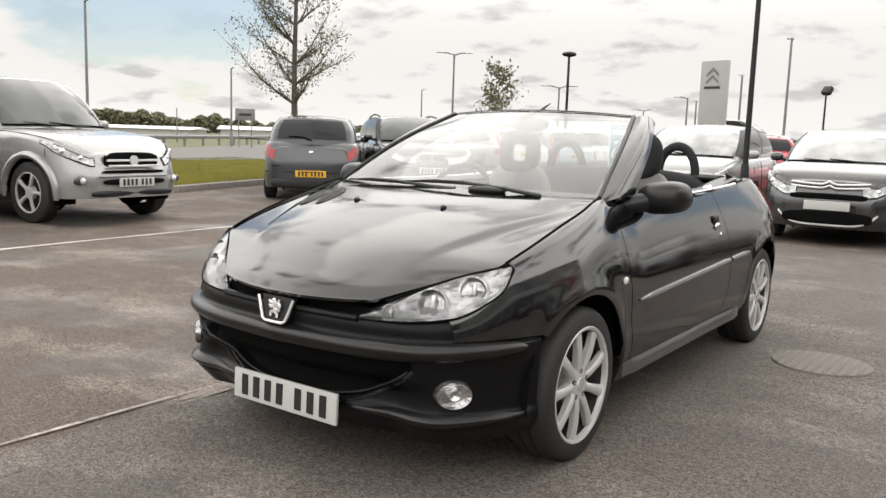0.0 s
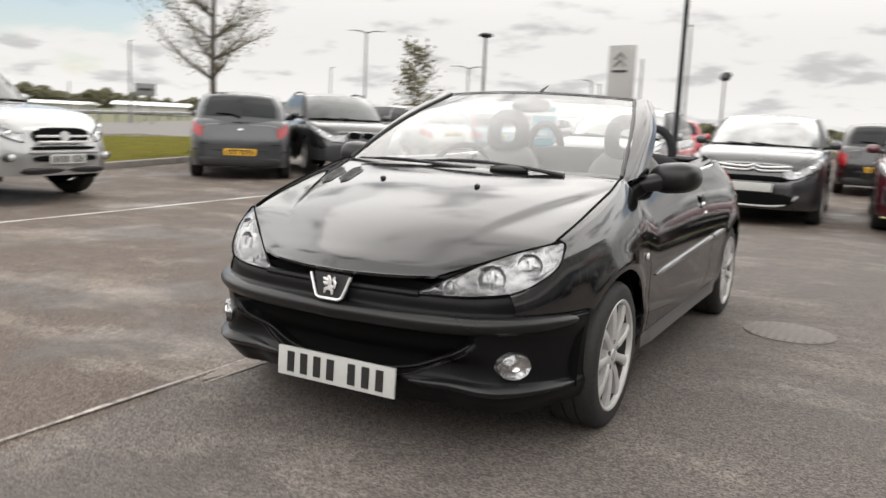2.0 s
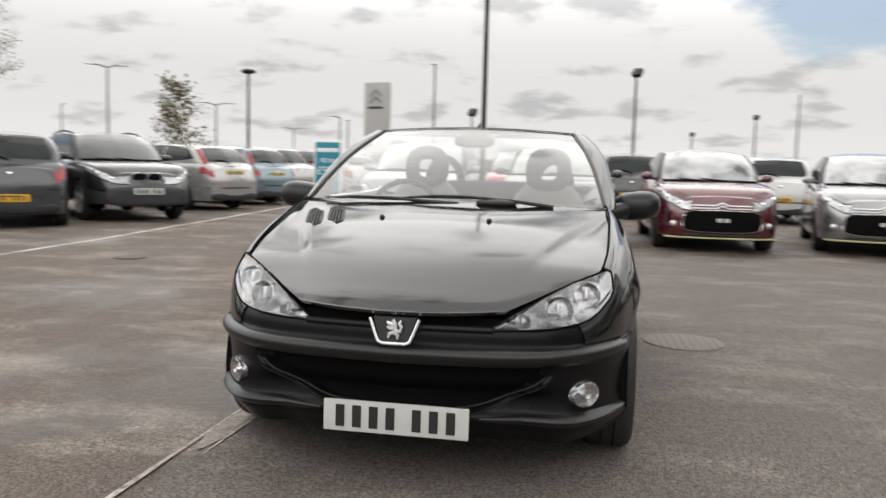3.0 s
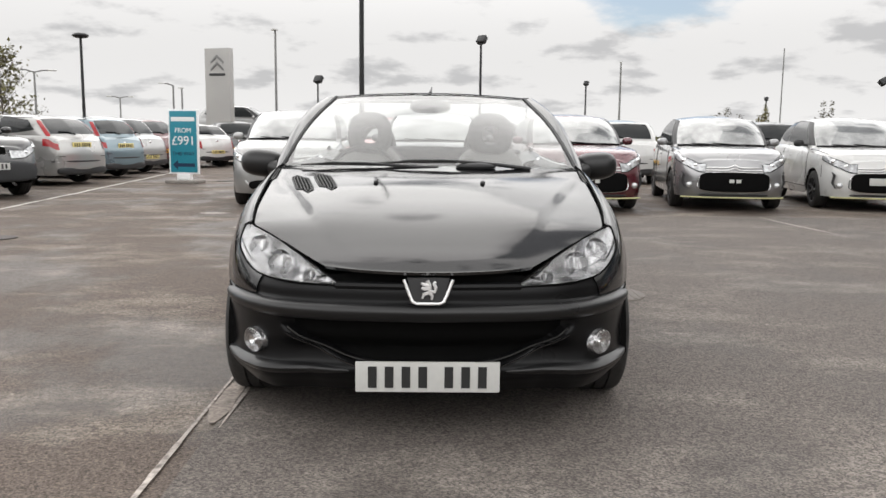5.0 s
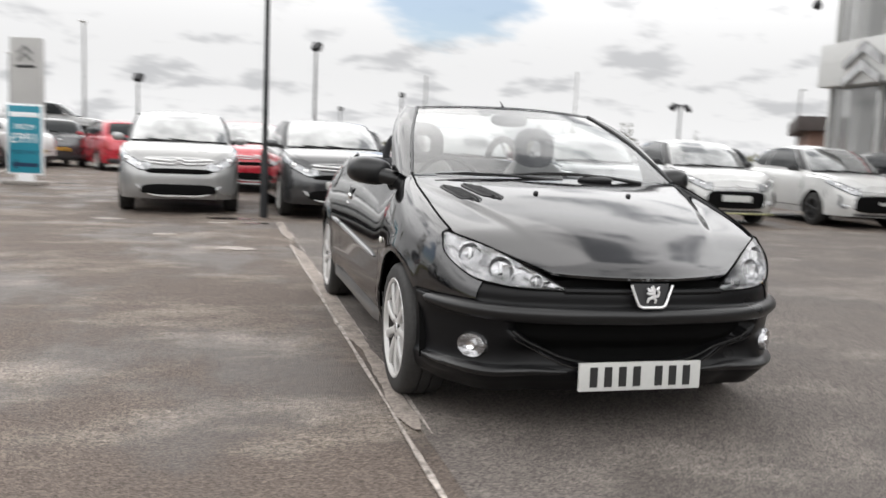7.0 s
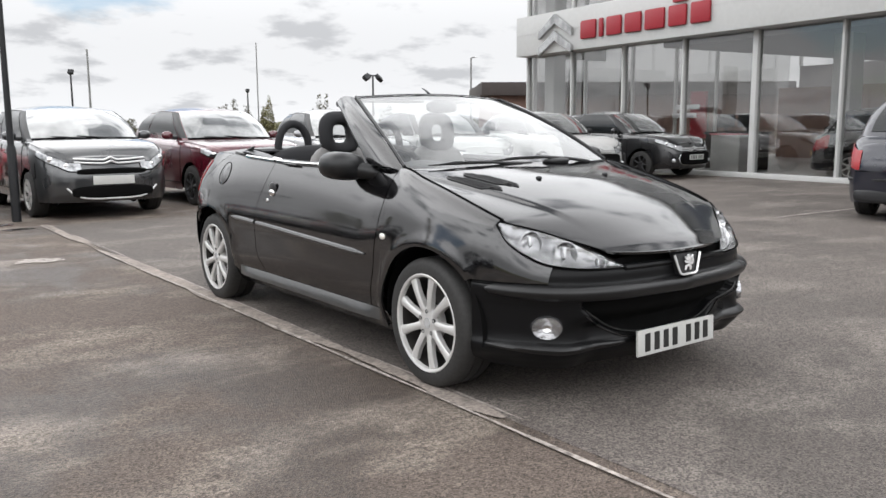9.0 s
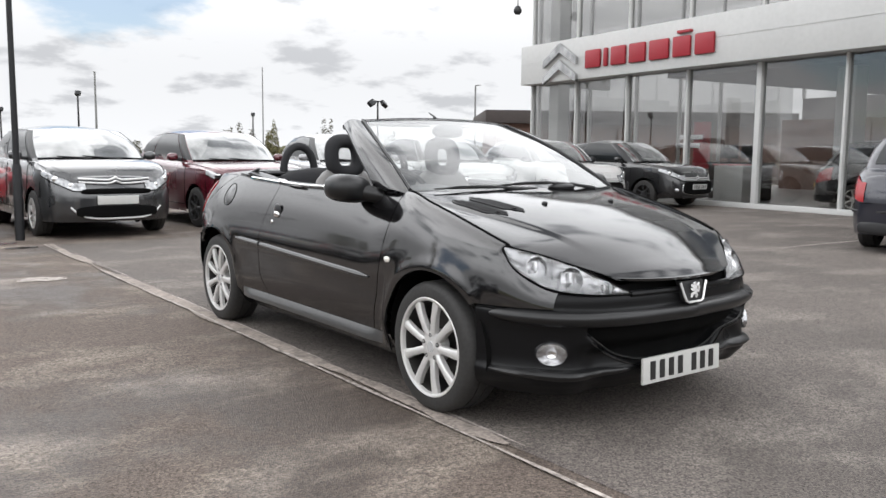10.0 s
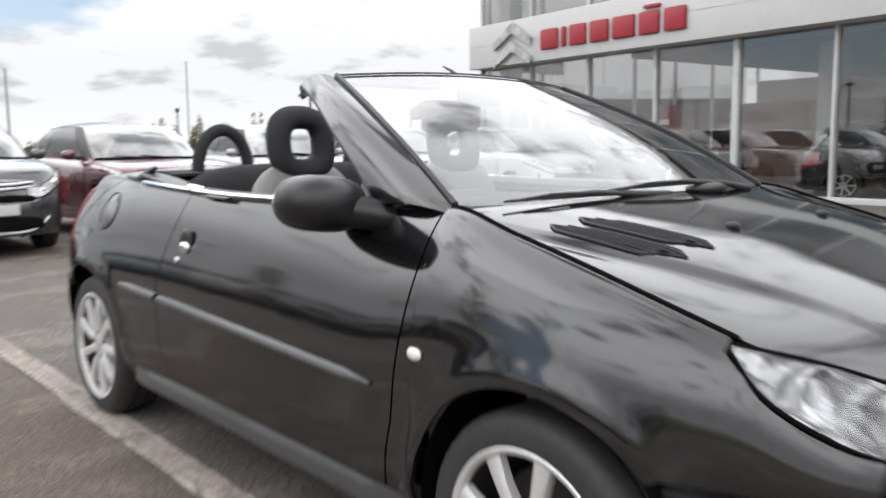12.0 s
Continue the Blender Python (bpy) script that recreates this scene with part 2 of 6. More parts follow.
M = {
    "black_paint": paint("black_paint", (0.005, 0.005, 0.0055), 0.0, 0.25, 1.82, 0.0, 0.08),
    "bumper_black": material("bumper_black", (0.006, 0.006, 0.0065), 0.30, coat=0.0, vary=0.15, grain=300, spec=0.20),
    "moulding": material("grey_moulding", (0.040, 0.040, 0.040), 0.35, metal=0.1, coat=0.5, vary=0.15),
    "moulding_dark": material("satin_black", (0.011, 0.011, 0.0115), 0.30, spec=0.5, coat=0.0, vary=0.2, grain=200),
    "plastic": material("black_plastic", (0.02, 0.02, 0.021), 0.45, vary=0.2, grain=200, bump=0.0004),
    # near-black, so the shade inside openings and gaps sits in the colour
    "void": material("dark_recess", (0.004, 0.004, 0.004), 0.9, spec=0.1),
    "rubber": material("tyre_rubber", (0.024, 0.023, 0.022), 0.7, vary=0.3, grain=60, bump=0.001),
    "alloy": material("alloy", (0.60, 0.59, 0.575), 0.34, metal=0.35, vary=0.08, grain=120, coat=0.3),
    "dark_alloy": material("dark_alloy", (0.05, 0.05, 0.052), 0.35, metal=0.6),
    "chrome": material("chrome", (0.82, 0.82, 0.82), 0.08, metal=1.0, vary=0.03),
    "reflector": material("reflector", (0.50, 0.50, 0.51), 0.12, metal=0.9, vary=0.2, grain=16, bump=0.022, dark=(0.13, 0.13, 0.135)),
    "bowl": material("lamp_bowl", (0.60, 0.60, 0.61), 0.16, metal=0.95, vary=0.3, grain=30, bump=0.010, dark=(0.20, 0.20, 0.205)),
    "lamp_clear": pane_material("lamp_glass", 0.06, (0.97, 0.97, 0.97)),
    "pane": pane_material("windscreen_glass", 0.125, (0.62, 0.645, 0.635), 3.6),
    "shop_glass": pane_material("shop_glass", 0.12, (0.80, 0.80, 0.795)),
    "car_glass": material("tinted_glass", (0.016, 0.018, 0.019), 0.05, coat=0.0, vary=0.2, spec=0.4),
    "bright_trim": material("bright_trim", (0.86, 0.86, 0.86), 0.22, metal=0.5, vary=0.03),
    # metallic grey blotches put cloud reflections into the windscreen colour
    "screen_painted_sheen": material("screen_painted_sheen", (0.36, 0.365, 0.365), 0.05, metal=0.7, coat=0.8, dark=(0.16, 0.165, 0.165), vary=0.12, blotch=1.1, grain=4),
    # darker windscreen with the same painted sky sheen
    "screen_soft": material("soft_sheen_windscreen", (0.07, 0.075, 0.075), 0.05, metal=0.25, coat=0.4, vary=0.25, blotch=1.2, grain=3),
    "plate_pale": material("plate_pale_yellow", (0.62, 0.52, 0.20), 0.4, vary=0.05),
    "clad_grey": material("dark_cladding", (0.03, 0.031, 0.033), 0.6, vary=0.15),
    "head_lamp": material("head_lamp", (0.52, 0.53, 0.54), 0.16, metal=0.5, coat=0.6, vary=0.25, grain=20, bump=0.012, dark=(0.12, 0.122, 0.125)),
    "seat": material("seat_cloth", (0.018, 0.018, 0.02), 0.85, vary=0.25, grain=400, bump=0.0008),
    "seat_grey": material("seat_leather_grey", (0.16, 0.155, 0.15), 0.5, vary=0.15, grain=200, bump=0.0005),
    "plate_white": material("plate_white", (0.52, 0.52, 0.50), 0.35, vary=0.04),
    "plate_yellow": material("plate_yellow", (0.75, 0.42, 0.03), 0.35, vary=0.04),
    "plate_ink": material("plate_ink", (0.02, 0.02, 0.02), 0.4),
    "red_lamp": material("red_lamp", (0.30, 0.008, 0.012), 0.2, coat=0.3, vary=0.2, grain=60),
    "amber": material("amber_lens", (0.75, 0.72, 0.66), 0.15, coat=1.0),
    "lamp_silver": material("lamp_unit", (0.62, 0.63, 0.64), 0.1, metal=0.5, coat=1.0, vary=0.25, grain=25),
    "asphalt_old": asphalt("old_asphalt", (0.112, 0.088, 0.073), (0.052, 0.040, 0.0325), (0.226, 0.192, 0.160), 0.5),
    "asphalt_new": asphalt("patched_asphalt", (0.126, 0.109, 0.098), (0.082, 0.070, 0.062), (0.196, 0.173, 0.153), 0.7),
    "joint": material("joint_filler", (0.42, 0.375, 0.34), 0.85, vary=0.25, grain=45, blotch=16, dark=(0.12, 0.105, 0.094), bump=0.002),
    "joint_tan": material("joint_band", (0.28, 0.24, 0.21), 0.9, vary=0.3, grain=60, blotch=9, dark=(0.13, 0.112, 0.098), bump=0.003),
    "line_white": material("worn_white_paint", (0.66, 0.64, 0.60), 0.8, vary=0.15, grain=50, blotch=4, dark=(0.44, 0.42, 0.38)),
    "kerb": material("concrete_kerb", (0.24, 0.22, 0.20), 0.85, vary=0.2, grain=50, bump=0.002),
    "grass": material("grass", (0.108, 0.098, 0.014), 0.95, vary=0.3, grain=25, blotch=1.2, bump=0.02, spec=0.05),
    "road": material("road_asphalt", (0.15, 0.14, 0.13), 0.85, vary=0.12, grain=30, blotch=0.5),
    "far_field": material("far_field", (0.12, 0.12, 0.06), 0.95, vary=0.25, grain=0.4, blotch=0.05),
    "post_black": material("post_black_paint", (0.009, 0.0095, 0.011), 0.5, vary=0.2),
    "post_grey": material("galvanised", (0.20, 0.20, 0.20), 0.5, metal=0.4, vary=0.2),
    "white_clad": material("white_cladding", (0.50, 0.50, 0.49), 0.4, vary=0.05, grain=10, blotch=0.7),
    "totem_grey": material("totem_grey", (0.36, 0.355, 0.345), 0.4, vary=0.05, blotch=0.6),
    "mullion": material("mullion_grey", (0.50, 0.50, 0.49), 0.4, vary=0.06),
    "shop_floor": material("shop_floor_tile", (0.35, 0.34, 0.33), 0.3, vary=0.1),
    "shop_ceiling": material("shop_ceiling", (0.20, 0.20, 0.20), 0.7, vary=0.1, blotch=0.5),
    "shop_wall": material("shop_wall", (0.30, 0.28, 0.27), 0.8, vary=0.1),
    "brick": material("far_brick", (0.20, 0.125, 0.10), 0.85, vary=0.2, grain=12),
    "roof_brown": material("roof_brown", (0.055, 0.045, 0.042), 0.7, vary=0.2),
    "chevron": material("polished_steel", (0.50, 0.50, 0.50), 0.14, metal=1.0, vary=0.25, grain=3),
    "red_sign": material("red_letters", (0.30, 0.02, 0.03), 0.4, vary=0.05),
    "teal": material("teal_sign", (0.015, 0.20, 0.27), 0.45, vary=0.08),
    "sign_white": material("sign_white", (0.75, 0.76, 0.76), 0.45, vary=0.04),
    "navy": material("sign_navy", (0.01, 0.03, 0.07), 0.45),
    "bark": material("bark", (0.10, 0.085, 0.07), 0.9, vary=0.3, grain=30, bump=0.01),
    "leaf": material("spring_leaf", (0.13, 0.12, 0.05), 0.7, vary=0.4, grain=3, blotch=1.0),
    "twig": material("dark_twigs", (0.085, 0.08, 0.05), 0.9, vary=0.4, grain=3, blotch=1.0),
    # paler, greyer leaf: distance haze is mixed into the colour
    "leaf_hazed": material("hazed_far_leaf", (0.16, 0.155, 0.095), 0.85, vary=0.4, grain=1.5, blotch=0.3),
    # dark colour for a damp spot and for the shadow painted by the pole
    "wet": material("damp_and_shadow_asphalt", (0.035, 0.03, 0.027), 0.2, vary=0.3, grain=60),
    "iron": material("manhole_iron", (0.150, 0.132, 0.117), 0.7, metal=0.2, vary=0.25, grain=60, bump=0.002),
    "yellow_trim": material("yellow_guard", (0.50, 0.49, 0.25), 0.6),
    "brake": material("brake_disc", (0.045, 0.042, 0.04), 0.5, metal=0.6),
}


# ---- building helpers ----
def curve(*pairs):
    """A smooth curve through a few (x, y) pairs that does not overshoot."""
    xs, ys = np.array([p[0] for p in pairs], float), np.array([p[1] for p in pairs], float)
    h, d = np.diff(xs), np.diff(ys) / np.diff(xs)
    s = np.zeros(len(xs))
    s[0], s[-1] = d[0], d[-1]
    for i in range(1, len(xs) - 1):
        if d[i - 1] * d[i] > 0:
            a, b = 2 * h[i] + h[i - 1], h[i] + 2 * h[i - 1]
            s[i] = (a + b) / (a / d[i - 1] + b / d[i])

    def at(x):
        x = min(max(x, xs[0]), xs[-1])
        i = int(min(max(np.searchsorted(xs, x) - 1, 0), len(h) - 1))
        t = (x - xs[i]) / h[i]
        return float((1 + 2 * t) * (1 - t) ** 2 * ys[i] + t * (1 - t) ** 2 * h[i] * s[i] + t * t * (3 - 2 * t) * ys[i + 1] + t * t * (t - 1) * h[i] * s[i + 1])

    return at


def lerp(a, b, t):
    return a + (b - a) * t


def step(a, b, x):
    t = min(max((x - a) / (b - a), 0.0), 1.0)
    return t * t * (3 - 2 * t)


def spread(a, b, n):
    return [a + (b - a) * i / n for i in range(n + 1)]


def part(name, bm, material_, parent=None, label="", smooth=True, sharp=40):
    """Links a bmesh as one mesh object under a thing or a part."""
    bmesh.ops.recalc_face_normals(bm, faces=bm.faces)
    me = bpy.data.meshes.new(name)
    bm.to_mesh(me)
    bm.free()
    me.materials.append(material_)
    if smooth:
        me.shade_smooth()
        me.set_sharp_from_angle(angle=radians(sharp))
    ob = new(name, me)
    if parent:
        ob.parent = parent
    return tagged(ob, label)


def thing(name, m=None, label="", category="", group=""):
    ob = new(name)
    ob.empty_display_size = 0.2
    if m:
        ob.matrix_basis = m
    return tagged(ob, label, category, group)


def sheet(fn, us, vs, thick=0.0, bm=None, lift=0.0):
    """A grid over fn(u, v), given a thickness inwards and a lift outwards along its normals (fn's u x v)."""
    bm = bm or bmesh.new()
    P = np.array([[tuple(fn(u, v)) for v in vs] for u in us], float)
    du, dv = np.gradient(P, axis=0), np.gradient(P, axis=1)
    n = np.cross(du, dv)
    n /= np.maximum(np.linalg.norm(n, axis=2, keepdims=True), 1e-9)
    top = P + n * lift
    A = [[bm.verts.new(p) for p in row] for row in top]
    a, b = len(us), len(vs)
    for i in range(a - 1):
        for j in range(b - 1):
            bm.faces.new((A[i][j], A[i + 1][j], A[i + 1][j + 1], A[i][j + 1]))
    if thick:
        B = [[bm.verts.new(p) for p in row] for row in top - n * thick]
        for i in range(a - 1):
            for j in range(b - 1):
                bm.faces.new((B[i][j], B[i][j + 1], B[i + 1][j + 1], B[i + 1][j]))
        for i in range(a - 1):
            for j in (0, b - 1):
                bm.faces.new((A[i][j], B[i][j], B[i + 1][j], A[i + 1][j]))
        for j in range(b - 1):
            for i in (0, a - 1):
                bm.faces.new((A[i][j], A[i][j + 1], B[i][j + 1], B[i][j]))
    return bm


def box(x0, x1, y0, y1, z0, z1, bevel=0.0, bm=None, turn=None):
    bm = bm or bmesh.new()
    m = Matrix.LocRotScale(((x0 + x1) / 2, (y0 + y1) / 2, (z0 + z1) / 2), None, (abs(x1 - x0), abs(y1 - y0), abs(z1 - z0)))
    r = bmesh.ops.create_cube(bm, size=1.0, matrix=(turn @ m) if turn else m)
    if bevel:
        es = {e for v in r["verts"] for e in v.link_edges}
        bmesh.ops.bevel(bm, geom=list(es), offset=bevel, segments=2, affect="EDGES", profile=0.6)
    return bm


def tube(pts, radii, n=8, bm=None, flat=1.0):
    """A capped tube through points; radii one for all or one each."""
    bm = bm or bmesh.new()
    pts = [Vector(p) for p in pts]
    if not isinstance(radii, (list, tuple)):
        radii = [radii] * len(pts)
    rings, side = [], None
    for i, p in enumerate(pts):
        d = (pts[min(i + 1, len(pts) - 1)] - pts[max(i - 1, 0)]).normalized()
        ref = side or (Vector((0, 0, 1)) if abs(d.z) < 0.9 else Vector((1, 0, 0)))
        a = (ref - d * ref.dot(d)).normalized()
        side = a
        b = d.cross(a)
        rings.append([bm.verts.new(p + (a * math.cos(t) * flat + b * math.sin(t)) * radii[i]) for t in (2 * math.pi * k / n for k in range(n))])
    for r, q in zip(rings, rings[1:]):
        for k in range(n):
            bm.faces.new((r[k], r[(k + 1) % n], q[(k + 1) % n], q[k]))
    bm.faces.new(rings[0][::-1])
    bm.faces.new(rings[-1])
    return bm


def lathe(profile, centre, axis="x", n=32, bm=None, closed=True):
    """Turns a profile of (along the axis, radius) round an axis."""
    bm = bm or bmesh.new()
    c = Vector(centre)
    rings = []
    for a, r in profile:
        ring = []
        for k in range(n):
            t = 2 * math.pi * k / n
            o = {"x": (a, r * math.cos(t), r * math.sin(t)), "y": (r * math.cos(t), a, r * math.sin(t)), "z": (r * math.cos(t), r * math.sin(t), a)}[axis]
            ring.append(bm.verts.new(c + Vector(o)))
        rings.append(ring)
    pairs = list(zip(rings, rings[1:]))
    if closed:
        pairs.append((rings[-1], rings[0]))
    for r, q in pairs:
        for k in range(n):
            bm.faces.new((r[k], r[(k + 1) % n], q[(k + 1) % n], q[k]))
    if not closed:
        for r in (rings[0], rings[-1]):
            if (r[0].co - r[n // 2].co).length > 1e-5:
                bm.faces.new(r)
    return bm


def blob(centre, semi, bm=None, nu=20, nv=12, power=1.0, turn=None):
    """A rounded body; power below 1 makes it boxier."""
    bm = bm or bmesh.new()
    r = bmesh.ops.create_uvsphere(bm, u_segments=nu, v_segments=nv, radius=1.0)
    for v in r["verts"]:
        q = Vector([math.copysign(abs(a) ** power, a) * s for a, s in zip(v.co, semi)])
        v.co = (turn @ q if turn else q) + Vector(centre)
    return bm


def prism(outline, push, bm=None):
    """A flat outline of points pushed along a vector into a solid."""
    bm = bm or bmesh.new()
    push = Vector(push)
    a = [bm.verts.new(p) for p in outline]
    b = [bm.verts.new(Vector(p) + push) for p in outline]
    bm.faces.new(a)
    bm.faces.new(b[::-1])
    for i in range(len(a)):
        j = (i + 1) % len(a)
        bm.faces.new((a[i], a[j], b[j], b[i]))
    return bm


def both(make):
    """Runs make(s) for the two sides of a car, s = +1 and -1."""
    for s in (1, -1):
        make(s)


def number_plate(parent, centre, width, height, facing, mat, count=7, tilt=0.0):
    """A plate with plain bars in place of its characters. facing: -1 towards -y, +1 towards +y."""
    m = Matrix.Translation(centre) @ pose(0, 0, 0, tilt)
    pl = part("number_plate", box(-width / 2, width / 2, -0.006, 0.006, -height / 2, height / 2, 0.003, turn=m), mat, parent, "number plate with plain dark bars")
    cw = width / (count + 1.6)
    x = -width / 2 + cw * 0.75
    for k in range(count):
        if k == 4:
            x += cw * 0.55
        bar = box(x, x + cw * 0.52, facing * 0.006, facing * 0.009, -height * 0.35, height * 0.35, turn=m)
        part("bar", bar, M["plate_ink"], pl, smooth=False)
        x += cw
    return pl


def wheel(parent, centre, s, radius, rim, width, alloy, spokes, bolts=True, swirl=0.0):
    """A wheel whose outer face looks along s * x: tyre, rim with spokes, brake disc."""
    w = thing("wheel")
    w.parent = parent
    w.location = centre
    hw = width / 2
    prof = [(-hw, rim), (-hw * 1.02, lerp(rim, radius, 0.55)), (-hw * 0.9, radius * 0.965), (-hw * 0.72, radius * 0.995), (-hw * 0.3, radius), (-hw * 0.28, radius - 0.008), (-hw * 0.22, radius - 0.008), (-hw * 0.2, radius)]
    prof += [(-a, r) for a, r in prof[::-1]]
    part("tyre", lathe(prof, (0, 0, 0), n=48), M["rubber"], w)
    o = s * hw
    # alloy barrel in the dark disc colour: shade between the spokes is painted in
    part("rim_barrel", lathe([(o * 0.80, rim - 0.018), (o * 0.5, rim - 0.024), (-o * 0.6, rim - 0.04), (-o * 0.6, rim), (o * 0.80, rim - 0.004)], (0, 0, 0), n=48), M["brake"], w)
    bm = lathe([(o * 0.98, rim + 0.002), (o * 1.02, rim - 0.004), (o * 0.98, rim - 0.014), (o * 0.78, rim - 0.018), (o * 0.80, rim)], (0, 0, 0), n=48)
    hub = 0.38 * rim
    for k in range(spokes):
        a = 2 * math.pi * (k + 0.5) / spokes
        ring = []
        for r, wd, dep, lift in ((hub * 0.5, 0.022, 0.030, 0.86), (hub * 1.0, 0.021, 0.030, 0.94), (rim * 0.66, 0.0225, 0.026, 0.97), (rim * 0.97, 0.031, 0.022, 0.92)):
            d = Vector((0, math.cos(a + swirl * r), math.sin(a + swirl * r)))
            t = Vector((0, -math.sin(a), math.cos(a)))
            f = wd * rim / 0.22
            c0 = d * r + Vector((o * lift, 0, 0))
            ring.append([bm.verts.new(c0 + t * q * f * 0.8 + Vector((-s * p, 0, 0))) for q, p in ((-1, dep), (-0.95, 0.006), (-0.5, 0.0), (0.5, 0.0), (0.95, 0.006), (1, dep))])
        for r0, r1 in zip(ring, ring[1:]):
            for i in range(6):
                bm.faces.new((r0[i], r0[(i + 1) % 6], r1[(i + 1) % 6], r1[i]))
        bm.faces.new(ring[0])
        bm.faces.new(ring[-1])
    bm = lathe([(o * 0.35, 0.0005), (o * 0.35, hub * 0.9), (o * 0.80, hub * 0.85), (o * 0.88, hub * 0.6), (o * 0.86, 0.0005)], (0, 0, 0), n=24, bm=bm, closed=False)
    part("rim", bm, alloy, w)
    if bolts:
        for k in range(5):
            a = 2 * math.pi * k / 5 + 0.3
            part("wheel_bolt", lathe([(o * 0.80, 0.010), (o * 0.895, 0.010), (o * 0.895, 0.006), (o * 0.85, 0.005)], (0, math.cos(a) * hub * 0.62, math.sin(a) * hub * 0.62), n=8, closed=False), M["plastic"], w)
        part("centre_cap", lathe([(o * 0.84, 0.0005), (o * 0.91, 0.0005), (o * 0.905, hub * 0.28), (o * 0.84, hub * 0.3)], (0, 0, 0), n=16), M["lamp_silver"], w)
    part("brake_disc", lathe([(-o * 0.1, 0.03), (-o * 0.1, rim * 0.72), (0.0, rim * 0.72), (0.0, 0.03)], (0, 0, 0), n=32), M["brake"], w)
    return w


# ---- the black convertible ----
FW, RW, RAD, ARCH = 0.72, 3.16, 0.292, 0.345
plan = curve((-0.03, 0.0), (0.0, 0.34), (0.05, 0.51), (0.13, 0.63), (0.22, 0.705), (0.35, 0.775), (0.5, 0.815), (0.72, 0.845), (1.05, 0.843), (1.6, 0.842), (2.3, 0.842), (2.8, 0.85), (3.16, 0.858), (3.4, 0.835), (3.58, 0.77), (3.7, 0.66), (3.77, 0.45), (3.80, 0.0))
edge_x = curve((0.0, 0.30), (0.1, 0.42), (0.2, 0.53), (0.35, 0.688), (0.6, 0.712), (0.85, 0.715), (1.07, 0.703), (1.4, 0.735), (2.0, 0.745), (2.7, 0.74), (3.1, 0.71), (3.5, 0.63), (3.7, 0.5), (3.78, 0.3))
edge_z = curve((0.0, 0.634), (0.05, 0.642), (0.1, 0.662), (0.2, 0.706), (0.35, 0.768), (0.6, 0.848), (0.85, 0.915), (1.07, 0.964), (1.4, 0.945), (2.0, 0.945), (2.7, 0.965), (3.1, 0.985), (3.5, 0.985), (3.78, 0.96))
mid_z = curve((-0.01, 0.638), (0.03, 0.676), (0.1, 0.715), (0.25, 0.785), (0.45, 0.858), (0.64, 0.912), (0.85, 0.948), (1.0, 0.968))
drop = curve((0.0, 0.16), (0.35, 0.22), (0.8, 0.30), (1.3, 0.42), (2.6, 0.43), (3.2, 0.40), (3.78, 0.3))
tuck = curve((0.14, 0.12), (0.18, 0.075), (0.24, 0.04), (0.32, 0.014), (0.42, 0.0), (0.9, 0.0))


def side_x(y, z):
    """Half width of the car's skin at a station and a height."""
    p, ze, h = plan(y), edge_z(y), drop(y)
    t = min(max((ze - z) / h, 0.0), 1.0)
    g = lerp(1 - math.sqrt(max(0.0, 1 - (1 - t) ** 2.2)), (1 - t) ** 2, lerp(0.22, 0.95, step(0.85, 1.3, y)))
    flare = 0.0
    for c in (FW, RW):
        r = math.hypot(y - c, z - 0.29)
        flare += 0.010 * math.exp(-((r - 0.36) / 0.035) ** 2)
    waist = -0.006 * math.exp(-((z - 0.47) / 0.06) ** 2)
    return p - (p - edge_x(y)) * g - tuck(z) + flare + waist


def low_z(y, sill=0.2):
    """The lower edge of the side panels: the sill, or the wheel arch above it."""
    z = sill
    for c in (FW, RW):
        if abs(y - c) < ARCH:
            z = max(z, 0.29 + math.sqrt(ARCH ** 2 - (y - c) ** 2))
    return z


def hood_z(x, y):
    e = edge_x(y)
    a = abs(x) / e
    z = lerp(mid_z(y), edge_z(y), a ** 2.3)
    crease = lerp(0.385, 0.63, (y - 0.22) / 0.57)
    fade = step(0.12, 0.46, y) * (1 - step(0.66, 0.98, y))
    return z - fade * 0.011 * step(crease - 0.018, crease + 0.036, abs(x)) * (1 - step(crease + 0.03, max(e, crease + 0.07), abs(x)))


